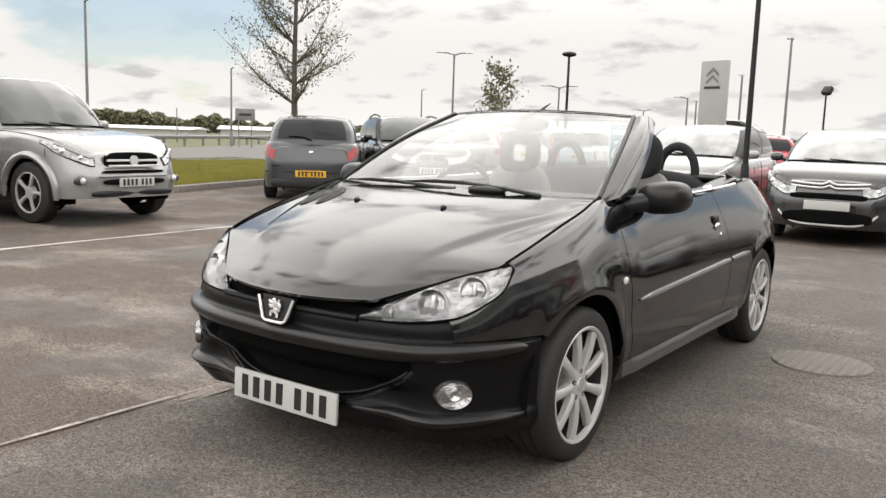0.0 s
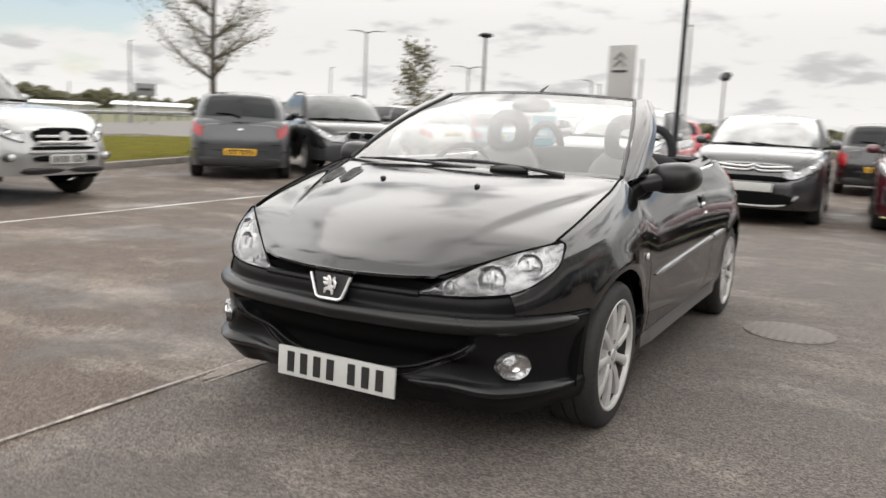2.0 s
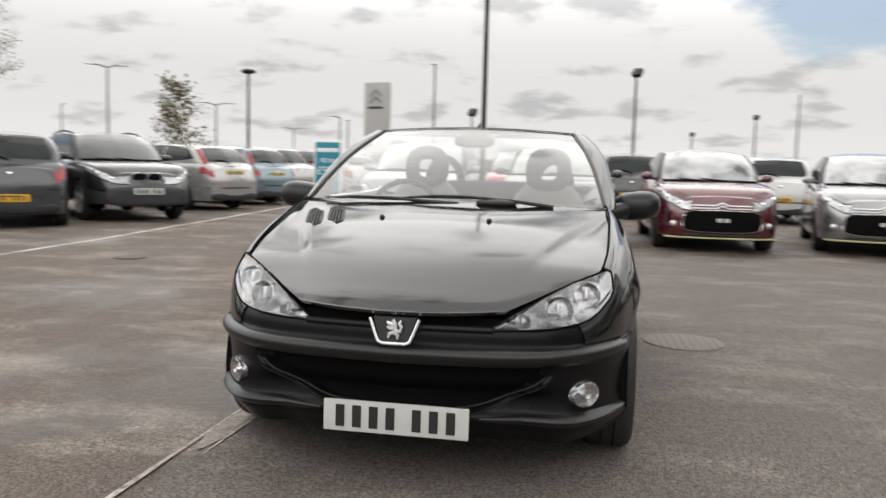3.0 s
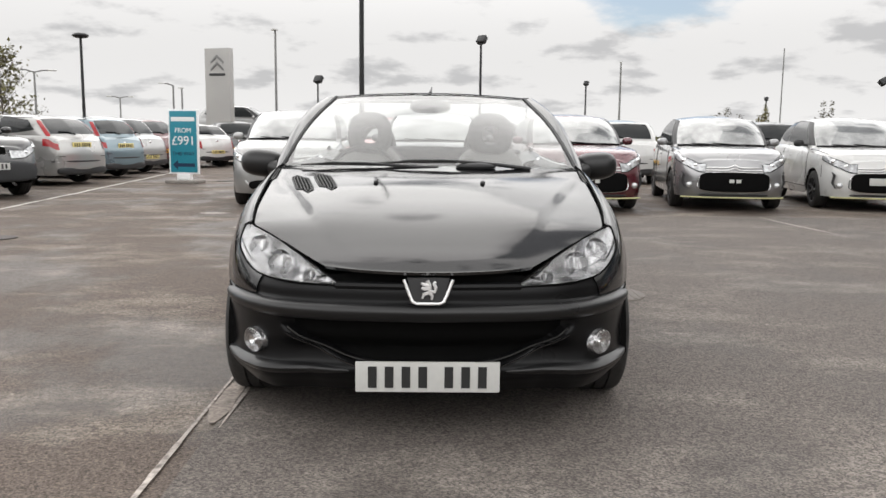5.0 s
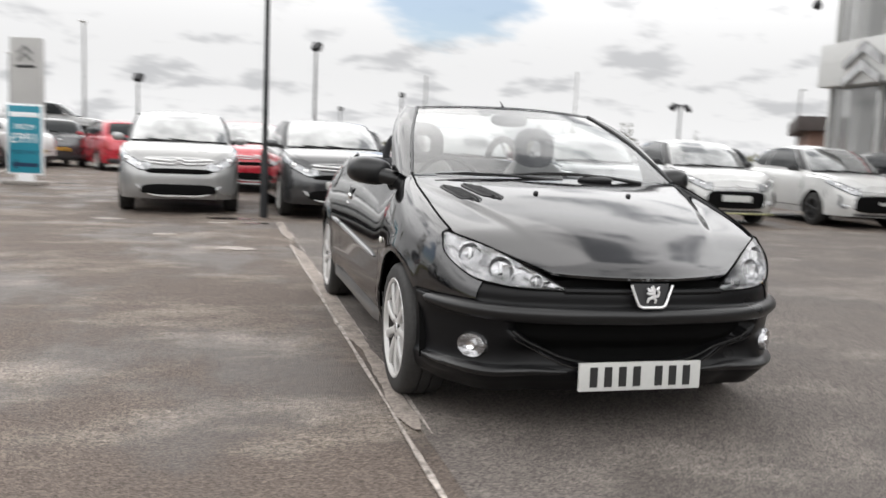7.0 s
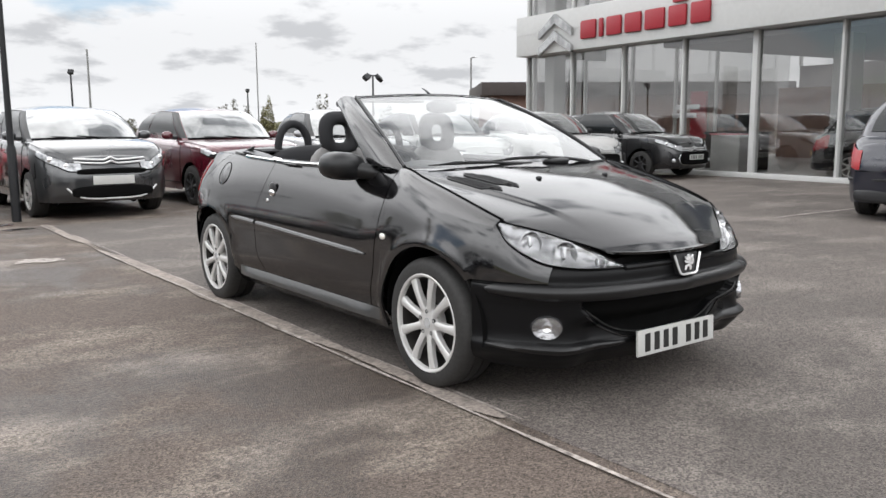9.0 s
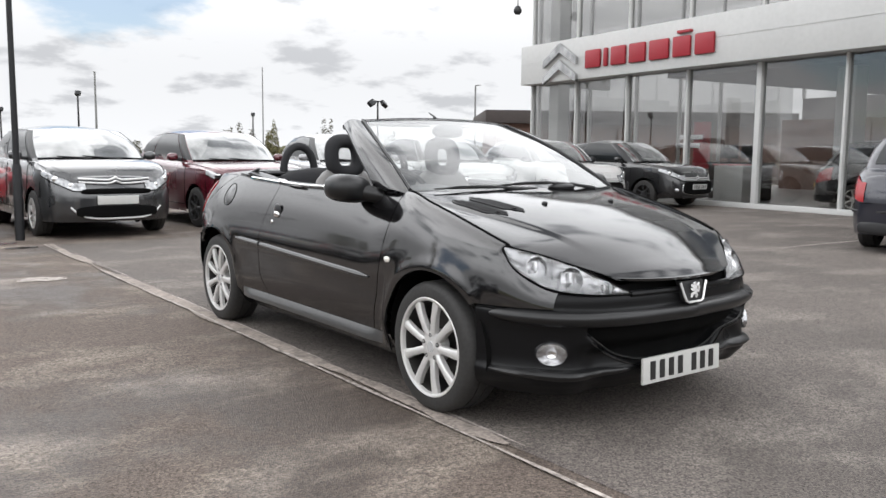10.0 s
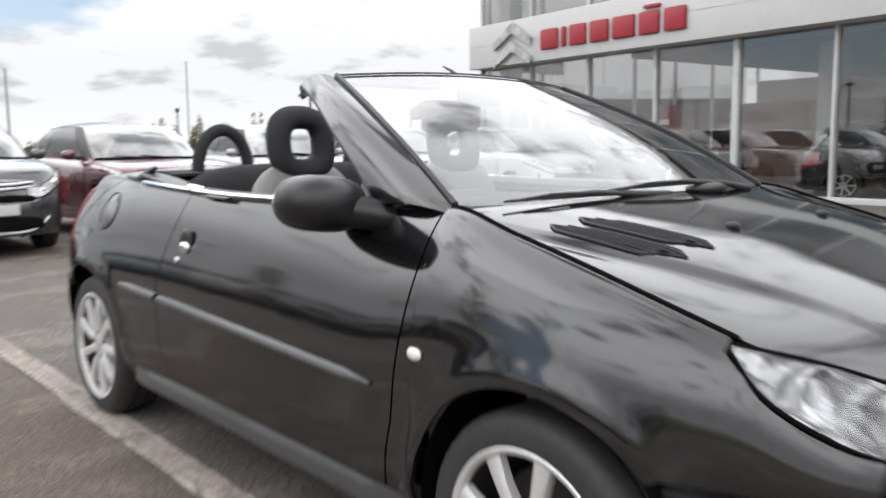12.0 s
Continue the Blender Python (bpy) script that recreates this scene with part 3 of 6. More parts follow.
def convertible():
    car = thing("convertible_car", label="shiny black two-door convertible with its roof folded down", category="car")
    B = M["black_paint"]

    # hood
    def hood(u, v):
        y = lerp(0.062, 1.0, u)
        x = (edge_x(y) - 0.004) * v
        back = 0.085 * (1 - v * v)
        yy = y - back * (1 - u) ** 3 + 0.06 * (x / 0.7) ** 2 * u
        run = y - 0.062 + back * (1 - (1 - u) ** 3)
        front = lerp(mid_z(-0.012 + run), edge_z(y), abs(v) ** 2.3)
        return (x, yy - 0.012, lerp(front, hood_z(x, y), step(0.05, 0.42, u)))

    hd = part("hood", sheet(hood, [u ** 1.2 for u in spread(0, 1, 120)], spread(-1, 1, 180), -0.012), B, car)
    for s in (1, -1):
        pts = [(s * (edge_x(y) + 0.001), y, edge_z(y) + 0.0015) for y in spread(0.36, 1.06, 24)]
        part("hood_seam", tube(pts, 0.0045, 6), M["void"], hd, "dark shut line of the hood")
    # hood vents on the driver's side
    for x0, x1 in ((-0.624, -0.541), (-0.526, -0.443)):
        def slot(u, v, x0=x0, x1=x1):
            """A leaning rounded field: u runs forward, v across."""
            cu = 0.5 + 0.5 * math.copysign(abs(2 * u - 1) ** 0.9, 2 * u - 1)
            pinch = 1 - 0.70 * abs(2 * u - 1) ** 8
            x = lerp(x0, x1, 0.5 + (v - 0.5) * pinch) + 0.062 * cu
            y = lerp(0.865, 0.625, cu) - 0.045 * v
            return Vector((x, y, hood_z(x, y + 0.012 - 0.06 * (x / 0.7) ** 2 * (y - 0.06) / 0.94) + 0.0035))

        vent = part("hood_vent", sheet(lambda u, v: slot(u, v) - Vector((0, 0, 0.001)), spread(0, 1, 14), spread(0, 1, 10), 0.006), M["void"], hd, "black slatted air vent")
        for i in range(5):
            v = 0.12 + 0.19 * i
            part("slat", tube([slot(u, v) - Vector((0, 0, 0.001)) for u in spread(0.05, 0.95, 8)], 0.0026, 6), M["plastic"], vent)
        loop = [slot(u, 0) for u in spread(0, 1, 8)] + [slot(1, v) for v in spread(0.2, 0.8, 3)] + [slot(u, 1) for u in spread(1, 0, 8)] + [slot(0, v) for v in spread(0.8, 0, 4)]
        part("vent_rim", tube([p + Vector((0, 0, -0.001)) for p in loop], 0.0035, 6), M["plastic"], vent)
    for x in (-0.227, 0.227):
        part("washer_jet", blob((x, 0.64, hood_z(x, 0.64) + 0.006), (0.011, 0.018, 0.010), nu=10, nv=8), M["plastic"], hd)

    # fenders, doors, quarters
    lamp_low = curve((0.14, 0.603), (0.184, 0.620), (0.235, 0.653), (0.31, 0.705), (0.373, 0.760))

    def fender(s):
        ys = sorted(set(spread(0.145, 0.368, 14) + [0.373] + [FW - ARCH * math.cos(a) for a in spread(0, math.pi, 26)] + spread(FW + ARCH, 1.09, 5)))

        def fn(u, v):
            y = u
            lo = max(low_z(y, 0.2), 0.53 if y < FW - ARCH * 0.75 else 0)
            z = lerp(edge_z(y) if y > 0.372 else lamp_low(y) - 0.002, lo, v)
            if y > 1.06:
                y = lerp(1.06, door_front(z) - 0.004, (y - 1.06) / 0.03)
            return (s * side_x(y, z), y, z)

        f = part("front_fender", sheet(fn, ys, [1 - math.cos(a) for a in spread(0, math.pi / 2, 22)], -0.01 * s), B, car)
        yr = 1.043
        z = 0.648
        part("side_repeater", blob((s * (side_x(yr, z) + 0.004), yr, z), (0.007, 0.025, 0.015), nu=12, nv=8), M["amber"], f, "clear oval side repeater")

    def door_front(z):
        return 1.075 + 0.10 * ((0.97 - z) / 0.64) ** 1.5 if z < 0.97 else 1.075

    def door_back(z):
        return 2.35 + 0.13 * min(1, max(0, (0.95 - z) / 0.3)) - 0.12 * step(0.0, 1.0, (0.45 - z) / 0.2 if z < 0.45 else 0)

    def door(s):
        def fn(u, v):
            z = lerp(0.955, 0.29, v)
            y = lerp(door_front(z) + 0.003, door_back(z) - 0.003, u)
            z = min(z, edge_z(y))
            return (s * side_x(y, z), y, z)

        d = part("door", sheet(fn, spread(0, 1, 30), [1 - math.cos(a) for a in spread(0, math.pi / 2, 22)], -0.03 * s), B, car)
        # handle in its dished plate
        hy, hz = 2.28, 0.79
        hx = side_x(hy, hz)
        dh = part("door_handle", blob((s * (hx + 0.008), hy, hz - 0.014), (0.012, 0.034, 0.020), nu=14, nv=10, power=0.8), M["chrome"], d, "silver flap door handle in a dark dish")
        part("handle_dish", blob((s * (hx + 0.001), hy, hz + 0.006), (0.008, 0.048, 0.042), nu=16, nv=10), M["moulding_dark"], dh)
        part("lock", lathe([(0, 0.0005), (s * 0.006, 0.0005), (s * 0.006, 0.010), (0, 0.012)], (s * side_x(2.33, 0.73), 2.33, 0.73), n=12), M["chrome"], d)
        # side moulding
        pts = [(s * (side_x(y, lerp(0.545, 0.587, t)) + 0.004), y, lerp(0.545, 0.587, t)) for t, y in ((t, lerp(1.21, 2.44, t)) for t in spread(0, 1, 12))]
        part("side_moulding", tube(pts, [0.004] + [0.014] * 11 + [0.012], 8), M["moulding"], d, "slim side moulding")
        # belt seal
        pts = [(s * (edge_x(y) + 0.002), y, edge_z(y) + 0.006) for y in spread(1.3, 2.34, 14)]
        part("window_seal", tube(pts, 0.011, 6), M["chrome"], d, "bright window seal")
        pts = [(s * (edge_x(y) - 0.045), y, edge_z(y) - 0.006) for y in spread(1.25, 2.34, 8)]
        part("door_card", tube(pts, 0.05, 8, flat=0.5), M["plastic"], d)
        # mirror on its arm
        c = (s * 0.852, 1.388, 0.964)
        bm = blob(c, (0.112, 0.096, 0.070), power=0.74, turn=pose(0, 0, 0, 0, s * -6, s * -8).to_3x3())
        part("door_mirror", bm, M["moulding_dark"], d, "black rounded door mirror")
        part("mirror_arm", tube([(s * 0.69, 1.27, 0.925), (s * 0.74, 1.29, 0.932), (s * 0.79, 1.33, 0.945), (s * 0.83, 1.37, 0.955)], [0.036, 0.038, 0.042, 0.046], 14), M["moulding_dark"], d)
        part("mirror_glass", blob((s * 0.852, 1.474, 0.964), (0.086, 0.018, 0.054), power=0.8), M["chrome"], d)
        # quarter light ahead of the door glass
        tri = [(s * 0.735, 1.21, 0.962), (s * 0.725, 1.40, 0.955), (s * 0.685, 1.43, 1.10)]
        part("corner_trim", prism(tri, (-s * 0.012, 0, 0)), M["moulding"], d, smooth=False)

    def quarter(s):
        ys = sorted(set(spread(2.36, RW - ARCH, 9) + [RW - ARCH * math.cos(a) for a in spread(0, math.pi, 26)] + spread(RW + ARCH, 3.74, 8)))

        def fn(u, v):
            y = u
            lo = max(low_z(y, 0.22), 0.50 if y > RW + ARCH * 0.8 else 0)
            z = lerp(edge_z(y) + 0.002, lo, v)
            if y < 2.6:
                y = lerp(door_back(z) + 0.003, 2.6, (y - 2.36) / 0.24)
            return (s * side_x(y, z), y, z)

        q = part("rear_quarter_panel", sheet(fn, ys, [1 - math.cos(a) for a in spread(0, math.pi / 2, 22)], -0.01 * s), B, car)
        pts = [(s * (side_x(y, z) + 0.004), y, z) for y, z in ((lerp(2.47, 2.80, t), lerp(0.588, 0.60, t)) for t in spread(0, 1, 5))]
        part("side_moulding", tube(pts, [0.012, 0.014, 0.014, 0.014, 0.012, 0.004], 8), M["moulding"], q)
        pts = [(s * (edge_x(y) + 0.002), y, edge_z(y) + 0.006) for y in spread(2.36, 2.78, 6)]
        part("window_seal", tube(pts, 0.011, 6), M["chrome"], q, "bright window seal")

        def lamp(u, v):
            z = lerp(0.93, 0.72, v)
            y = lerp(3.44 + 0.06 * v, 3.70, u)
            return (s * side_x(y, z), y, z)

        part("rear_light", sheet(lamp, spread(0, 1, 10), spread(0, 1, 8), -0.006 * s, lift=-0.005 * s), M["red_lamp"], car, "red rear light cluster")

    both(fender)
    both(door)
    both(quarter)
    # fuel flap on the driver's side
    ring = [(-(side_x(3.02 + 0.075 * math.cos(a), 0.86 + 0.07 * math.sin(a)) + 0.001), 3.02 + 0.075 * math.cos(a), 0.86 + 0.07 * math.sin(a)) for a in spread(0, 2 * math.pi, 30)]
    def flap(a, r):
        y, z = 3.02 + 0.072 * r * math.cos(a), 0.86 + 0.067 * r * math.sin(a)
        return (-(side_x(y, z) + 0.002 + 0.008 * (1 - r * r)), y, z)

    ff = part("fuel_flap", sheet(flap, spread(0, 2 * math.pi, 30), spread(1.0, 0.02, 8)), B, car, "round domed fuel flap")
    part("flap_seam", tube(ring, 0.0028, 6), M["void"], ff)

    # front bumper
    nx = curve((0, 0.0), (0.3, 0.33), (0.5, 0.52), (0.65, 0.635), (0.8, 0.715), (0.92, 0.775), (1.0, 0.80))
    ny = curve((0, -0.03), (0.3, 0.0), (0.5, 0.055), (0.65, 0.135), (0.8, 0.235), (0.92, 0.355), (1.0, 0.43))
    bulge = curve((0.16, -0.06), (0.2, -0.022), (0.235, 0.008), (0.265, 0.018), (0.29, 0.0), (0.33, -0.006), (0.43, 0.0), (0.47, 0.010), (0.50, 0.016), (0.517, 0.012), (0.526, -0.010), (0.56, -0.014), (0.60, -0.03))
    top_z = curve((0, 0.587), (0.28, 0.583), (0.5, 0.584), (0.66, 0.598), (0.74, 0.56), (0.82, 0.538), (1.0, 0.53))

    def nose(t, z, out=0.0):
        a = abs(t)
        x, y = nx(a), ny(a)
        e = 0.01
        dx, dy = nx(min(a + e, 1)) - nx(max(a - e, 0)), ny(min(a + e, 1)) - ny(max(a - e, 0))
        q = math.hypot(dx, dy)
        o = bulge(z) * (1 - 0.5 * step(0.9, 1.0, a)) + out - 0.07 * step(0.40, 0.33, z) * step(0.62, 0.40, a)
        px = x + dy / q * o
        return (math.copysign(px, t) if a > 0 else 0.0, y - dx / q * o, z)

    def mouth(t, z):
        """How deep the intake is at a place of the bumper."""
        x = nx(abs(t))
        lo = 0.262 + 0.155 * (x / 0.52) ** 3
        return step(0.54, 0.50, x) * step(lo, lo + 0.02, z) * step(0.470, 0.450, z)

    def skin(t, v):
        bot = 0.17 if abs(t) < 0.9 else lerp(0.17, 0.20, (abs(t) - 0.9) / 0.1)
        z = lerp(top_z(abs(t)), bot, v)
        return nose(t, z, -0.07 * mouth(t, z))

    fb = part("front_bumper", sheet(skin, spread(-1, 1, 120), spread(0, 1, 64)), M["bumper_black"], car, sharp=60)
    # plain near-black sheet standing in for the shaded depth of the intake
    part("intake_recess", sheet(lambda t, v: nose(t, lerp(0.46, 0.266 + 0.145 * (nx(abs(t)) / 0.52) ** 3, v), -0.055), spread(-0.5, 0.5, 30), spread(0, 1, 8)), M["void"], fb)
    for off in (0.0, -0.022):
        pts = []
        for t in spread(-0.495, 0.495, 44):
            x = nx(abs(t))
            z = 0.279 + off + 0.145 * (x / 0.52) ** 3
            pts.append(nose(t, z, 0.004 if off else -0.010))
        part("intake_trim", tube(pts, 0.0035, 6), M["moulding"] if not off else B, fb, "thin curved trim under the intake")
    def strip(t, v):
        k = math.sqrt(max(0.0, 1 - abs(t / 0.93) ** 14))
        return nose(t, 0.491 + 0.016 * abs(t) ** 4 + (0.5 - v) * 0.062 * k, 0.002 + 0.016 * k * math.sin(math.pi * v) ** 0.7)

    part("rub_strip", sheet(strip, spread(-0.929, 0.929, 110), spread(0, 1, 10)), M["moulding_dark"], fb, "satin black bumper strip")
    for s in (1, -1):
        def lip(t, v):
            k = math.sin(math.pi * (t - 0.26) / 0.68) ** 0.5 if 0.26 < t < 0.94 else 0.0
            return nose(s * t, 0.258 + 0.02 * t * t + (0.5 - v) * 0.046 * k, 0.002 + 0.014 * k * math.sin(math.pi * v))

        part("bumper_lip", sheet(lip, spread(0.265, 0.935, 44), spread(0, 1, 6)), M["moulding_dark"], fb)
        part("tow_cover" if s < 0 else "bumper_seam", tube([nose(s * t, 0.52, 0.001) for t in spread(0.9, 1.0, 4)], 0.003, 6), M["void"], fb)
    # slot above the bumper, its depth painted as a near-black sheet, and its bar
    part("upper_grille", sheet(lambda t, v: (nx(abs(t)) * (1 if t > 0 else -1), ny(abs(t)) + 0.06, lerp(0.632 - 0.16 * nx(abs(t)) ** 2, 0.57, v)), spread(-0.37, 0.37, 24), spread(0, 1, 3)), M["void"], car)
    part("grille_bar", tube([(math.copysign(nx(abs(t)), t), ny(abs(t)) + 0.022, 0.582) for t in spread(-0.30, 0.30, 20)], 0.014, 8), M["bumper_black"], car)
    # badge: a shield outline with a plain silver shape
    bd = part("badge", prism([(-0.075, 0, 0.618), (0.075, 0, 0.618), (0.048, -0.012, 0.53), (-0.048, -0.012, 0.53)], (0, 0.03, 0)), M["plastic"], car, "black shield badge with silver surround", smooth=False)
    bd.location.y = -0.030
    part("badge_surround", tube([(-0.086, -0.008, 0.614), (-0.066, -0.014, 0.562), (-0.055, -0.018, 0.537), (-0.04, -0.02, 0.530), (0.04, -0.02, 0.530), (0.055, -0.018, 0.537), (0.066, -0.014, 0.562), (0.086, -0.008, 0.614)], 0.0055, 8), M["bright_trim"], bd)
    em = bmesh.new()
    for run in ([(-0.004, 0.611), (0.004, 0.598), (0.006, 0.584), (0.000, 0.568)], [(0.004, 0.594), (-0.016, 0.597), (-0.024, 0.603)], [(0.005, 0.584), (-0.014, 0.582), (-0.024, 0.586)], [(0.001, 0.568), (-0.016, 0.562), (-0.020, 0.548)], [(0.002, 0.570), (0.014, 0.558), (0.012, 0.545)], [(0.004, 0.574), (0.022, 0.572), (0.026, 0.588), (0.019, 0.600), (0.026, 0.609)]):
        tube([(x, -0.004, z) for x, z in run], [0.0075] + [0.0065] * (len(run) - 2) + [0.004], 6, em, flat=1.0)
    ap = part("badge_emblem", em, M["bright_trim"], bd, "plain silver emblem")
    ap.location.y = -0.012
    number_plate(car, (0, 0.004, 0.251), 0.52, 0.111, -1, M["plate_white"], tilt=-2)

    # lights
    def light(s):
        top = [curve((0, 0.312), (0.35, 0.455), (0.7, 0.595), (1, 0.708)), curve((0, 0.02), (0.35, 0.125), (0.7, 0.25), (1, 0.362)), curve((0, 0.584), (0.35, 0.664), (0.7, 0.731), (1, 0.767))]
        low = [curve((0, 0.318), (0.35, 0.49), (0.6, 0.622), (0.8, 0.700), (0.92, 0.731), (1, 0.722)), curve((0, 0.015), (0.35, 0.055), (0.6, 0.14), (0.8, 0.235), (0.92, 0.31), (1, 0.362)), curve((0, 0.580), (0.35, 0.587), (0.6, 0.602), (0.8, 0.650), (0.92, 0.704), (1, 0.760))]

        def lens(u, v, inset=0.0):
            a = [c(u) for c in top]
            b = [c(u) for c in low]
            p = Vector((lerp(a[0], b[0], v), lerp(a[1], b[1], v), lerp(a[2], b[2], v)))
            swell = 0.024 * math.sin(math.pi * v) * math.sin(math.pi * min(1, u * 1.05)) ** 0.6
            n = Vector((0.55, -0.75, 0.32))
            p += n * (swell - inset)
            return (s * p.x, p.y, p.z)

        us, vs = spread(0, 1, 30), spread(0, 1, 14)
        hl = part("headlight", sheet(lambda u, v: lens(u, v, 0.004 + 0.055 * math.sin(math.pi * v) * math.sin(math.pi * u) ** 0.7), us, vs), M["reflector"], car, "clear headlight with silver reflectors")
        part("lens", sheet(lambda u, v: lens(u, v), us, vs), M["lamp_clear"], hl, "clear lamp cover")
        for u, v, r in ((0.27, 0.56, 0.026), (0.52, 0.52, 0.050), (0.76, 0.48, 0.046)):
            c = Vector(lens(u, v, 0.050))
            d = Vector((s * 0.30, -0.92, 0.22)).normalized()
            m = Matrix.Translation(c) @ d.to_track_quat("Z", "Y").to_matrix().to_4x4()
            bm = lathe([(-0.02, 0.0005), (-0.012, r * 0.5), (0.012, r * 0.92), (0.03, r), (0.03, r * 1.06), (0.0, r * 1.06)], (0, 0, 0), "z", 24, closed=False)
            bm.transform(m)
            part("reflector_bowl", bm, M["bowl"], hl)
            bm = tube([(r * 1.04 * math.cos(k), r * 1.04 * math.sin(k), 0.028) for k in spread(0, 2 * math.pi, 28)], 0.0014, 6)
            bm.transform(m)
            part("bowl_rim", bm, M["bowl"], hl)
            bm = box(-r * 0.13, r * 0.13, -r * 0.25, r * 0.6, 0.0, 0.018, 0.003)
            bm.transform(m)
            part("bulb_shield", bm, M["lamp_silver"], hl)
        rim_pts = [lens(u, 0) for u in us] + [lens(1, v) for v in vs[1:]] + [lens(u, 1) for u in us[::-1][1:]]
        part("lamp_rim", tube(rim_pts, 0.0035, 6), M["void"], hl)
        # fog lamp
        c = Vector(nose(s * 0.665, 0.353, 0.012))
        d = (Vector(nose(s * 0.665, 0.353, 0.06)) - c).normalized()
        m = Matrix.Translation(c) @ d.to_track_quat("Z", "Y").to_matrix().to_4x4() @ Matrix.Diagonal((1.10, 0.84, 1.0, 1.0))
        bm = lathe([(-0.006, 0.0005), (-0.004, 0.02), (0.002, 0.045), (0.006, 0.054), (-0.016, 0.060)], (0, 0, 0), "z", 28, closed=False)
        bm.transform(m)
        fg = part("fog_light", bm, M["reflector"], car, "round clear fog light")
        bm = blob((0, 0, 0.004), (0.053, 0.053, 0.012))
        bm.transform(m)
        part("lens", bm, M["lamp_clear"], fg)
        bm = lathe([(0.0, 0.0005), (0.008, 0.014), (0.010, 0.018), (-0.004, 0.022)], (0, 0, 0), "z", 16, closed=False)
        bm.transform(m)
        part("bulb", bm, M["chrome"], fg)

    both(light)

    # sills
    def sill(s):
        f = lambda y, z: side_x(y, z)
        sl = part("sill", sheet(lambda u, v: (s * f(u, lerp(0.288, 0.17, v)) * (1 - 0.02 * v), u, lerp(0.288, 0.17, v)), spread(FW + ARCH * 0.93, RW - ARCH * 0.93, 20), spread(0, 1, 6)), B, car)
        part("sill_trim", sheet(lambda y, v: (s * (f(y, 0.29) + lerp(0.002, 0.018, math.sin(v * math.pi / 2)) * min(1, (y - 1.10) * 9, (2.74 - y) * 9)), y, lerp(0.292, 0.235, v)), spread(1.10, 2.74, 30), spread(0, 1, 8)), M["moulding"], sl, "rounded sill trim")

    both(sill)

    # windscreen, pillars, header
    wx = curve((0, 0.708), (0.5, 0.635), (1, 0.53))

    def glass(u, v):
        """u: bottom to top, v: -1 to 1 across."""
        base_y, top_y = 0.985 + 0.085 * v * v, 1.715 + 0.075 * v * v
        base_z, top_z_ = 0.955 + 0.010 * v * v, 1.336 - 0.021 * v * v
        arc = 0.018 * math.sin(math.pi * u)
        return (v * wx(u), lerp(base_y, top_y, u) - arc * 0.6, lerp(base_z, top_z_, u) + arc)

    ws = part("windscreen", sheet(glass, spread(0, 1, 12), spread(-0.985, 0.985, 24)), M["pane"], car, "clear raked windscreen")
    ws.visible_shadow = False

    def pillar(s):
        rear = [curve((0, 0.752), (0.5, 0.715), (0.8, 0.655), (1, 0.592)), curve((0, 1.29), (0.4, 1.455), (0.8, 1.715), (1, 1.88)), curve((0, 0.962), (0.4, 1.09), (0.8, 1.242), (1, 1.296))]

        def fn(u, v):
            a = Vector(glass(u, s * 1.0))
            b = Vector((s * rear[0](u), rear[1](u), rear[2](u)))
            p = a.lerp(b, v)
            p += Vector((s * 0.5, -0.2, 0.6)) * 0.035 * math.sin(math.pi * v) * 0.8
            return p

        pl = part("windscreen_pillar", sheet(fn, spread(-0.07, 1, 22), spread(0, 1, 10), -0.025 * s), B, car)
        part("pillar_seal", tube([fn(u, 1.0) - Vector((s * 0.012, 0, 0.006)) for u in spread(0, 1, 14)], 0.012, 8), M["plastic"], pl)
        part("glass_seal", tube([Vector(glass(u, s * 0.985)) + Vector((0, 0, 0.003)) for u in spread(0, 1, 14)], 0.009, 6), M["plastic"], pl)

    both(pillar)

    def header(u, v):
        x = u * 0.592
        p = Vector(glass(1, u))
        p.x = x * lerp(0.53 / 0.592, 1.0, v)
        q = Vector((x, 1.865 + 0.015 * u * u, 1.340 - 0.044 * u * u))
        r = p.lerp(q, v)
        r.z += 0.008 * math.sin(math.pi * v)
        return r

    hdr = part("windscreen_header", sheet(header, spread(-1, 1, 24), spread(0, 1, 8), 0.03), B, car)
    part("header_seal", tube([header(u, 1.0) - Vector((0, 0.004, 0.016)) for u in spread(-1, 1, 20)], 0.014, 8), M["plastic"], hdr)
    part("glass_top_seal", tube([Vector(glass(1, u)) + Vector((0, -0.004, 0.003)) for u in spread(-0.98, 0.98, 20)], 0.003, 6), M["plastic"], hdr)
    for s in (1, -1):
        part("roof_latch", tube([(s * 0.50, 1.86, 1.30), (s * 0.50, 1.91, 1.302), (s * 0.50, 1.945, 1.318)], [0.012, 0.010, 0.004], 8), M["plastic"], hdr)
    part("sun_visor", box(-0.49, -0.1, 1.73, 1.85, 1.290, 1.303, 0.006), M["seat_grey"], hdr)
    part("sun_visor", box(0.1, 0.49, 1.73, 1.85, 1.290, 1.303, 0.006), M["seat_grey"], hdr)
    part("aerial", tube([(0.0, 1.825, 1.345), (0.003, 1.85, 1.362), (0.008, 1.90, 1.382)], [0.010, 0.006, 0.003], 8), M["plastic"], hdr, "short black roof aerial")
    part("rear_view_mirror", blob((0, 1.70, 1.268), (0.11, 0.025, 0.036), power=0.7), M["plastic"], car, "interior mirror")

    # wipers and the tray they sit in
    part("wiper_tray", sheet(lambda u, v: (u, 0.95 + 0.065 * (u / 0.69) ** 2 + 0.06 * v, 0.952 - 0.002 * v), spread(-0.68, 0.68, 24), spread(0, 1, 3)), M["plastic"], car)
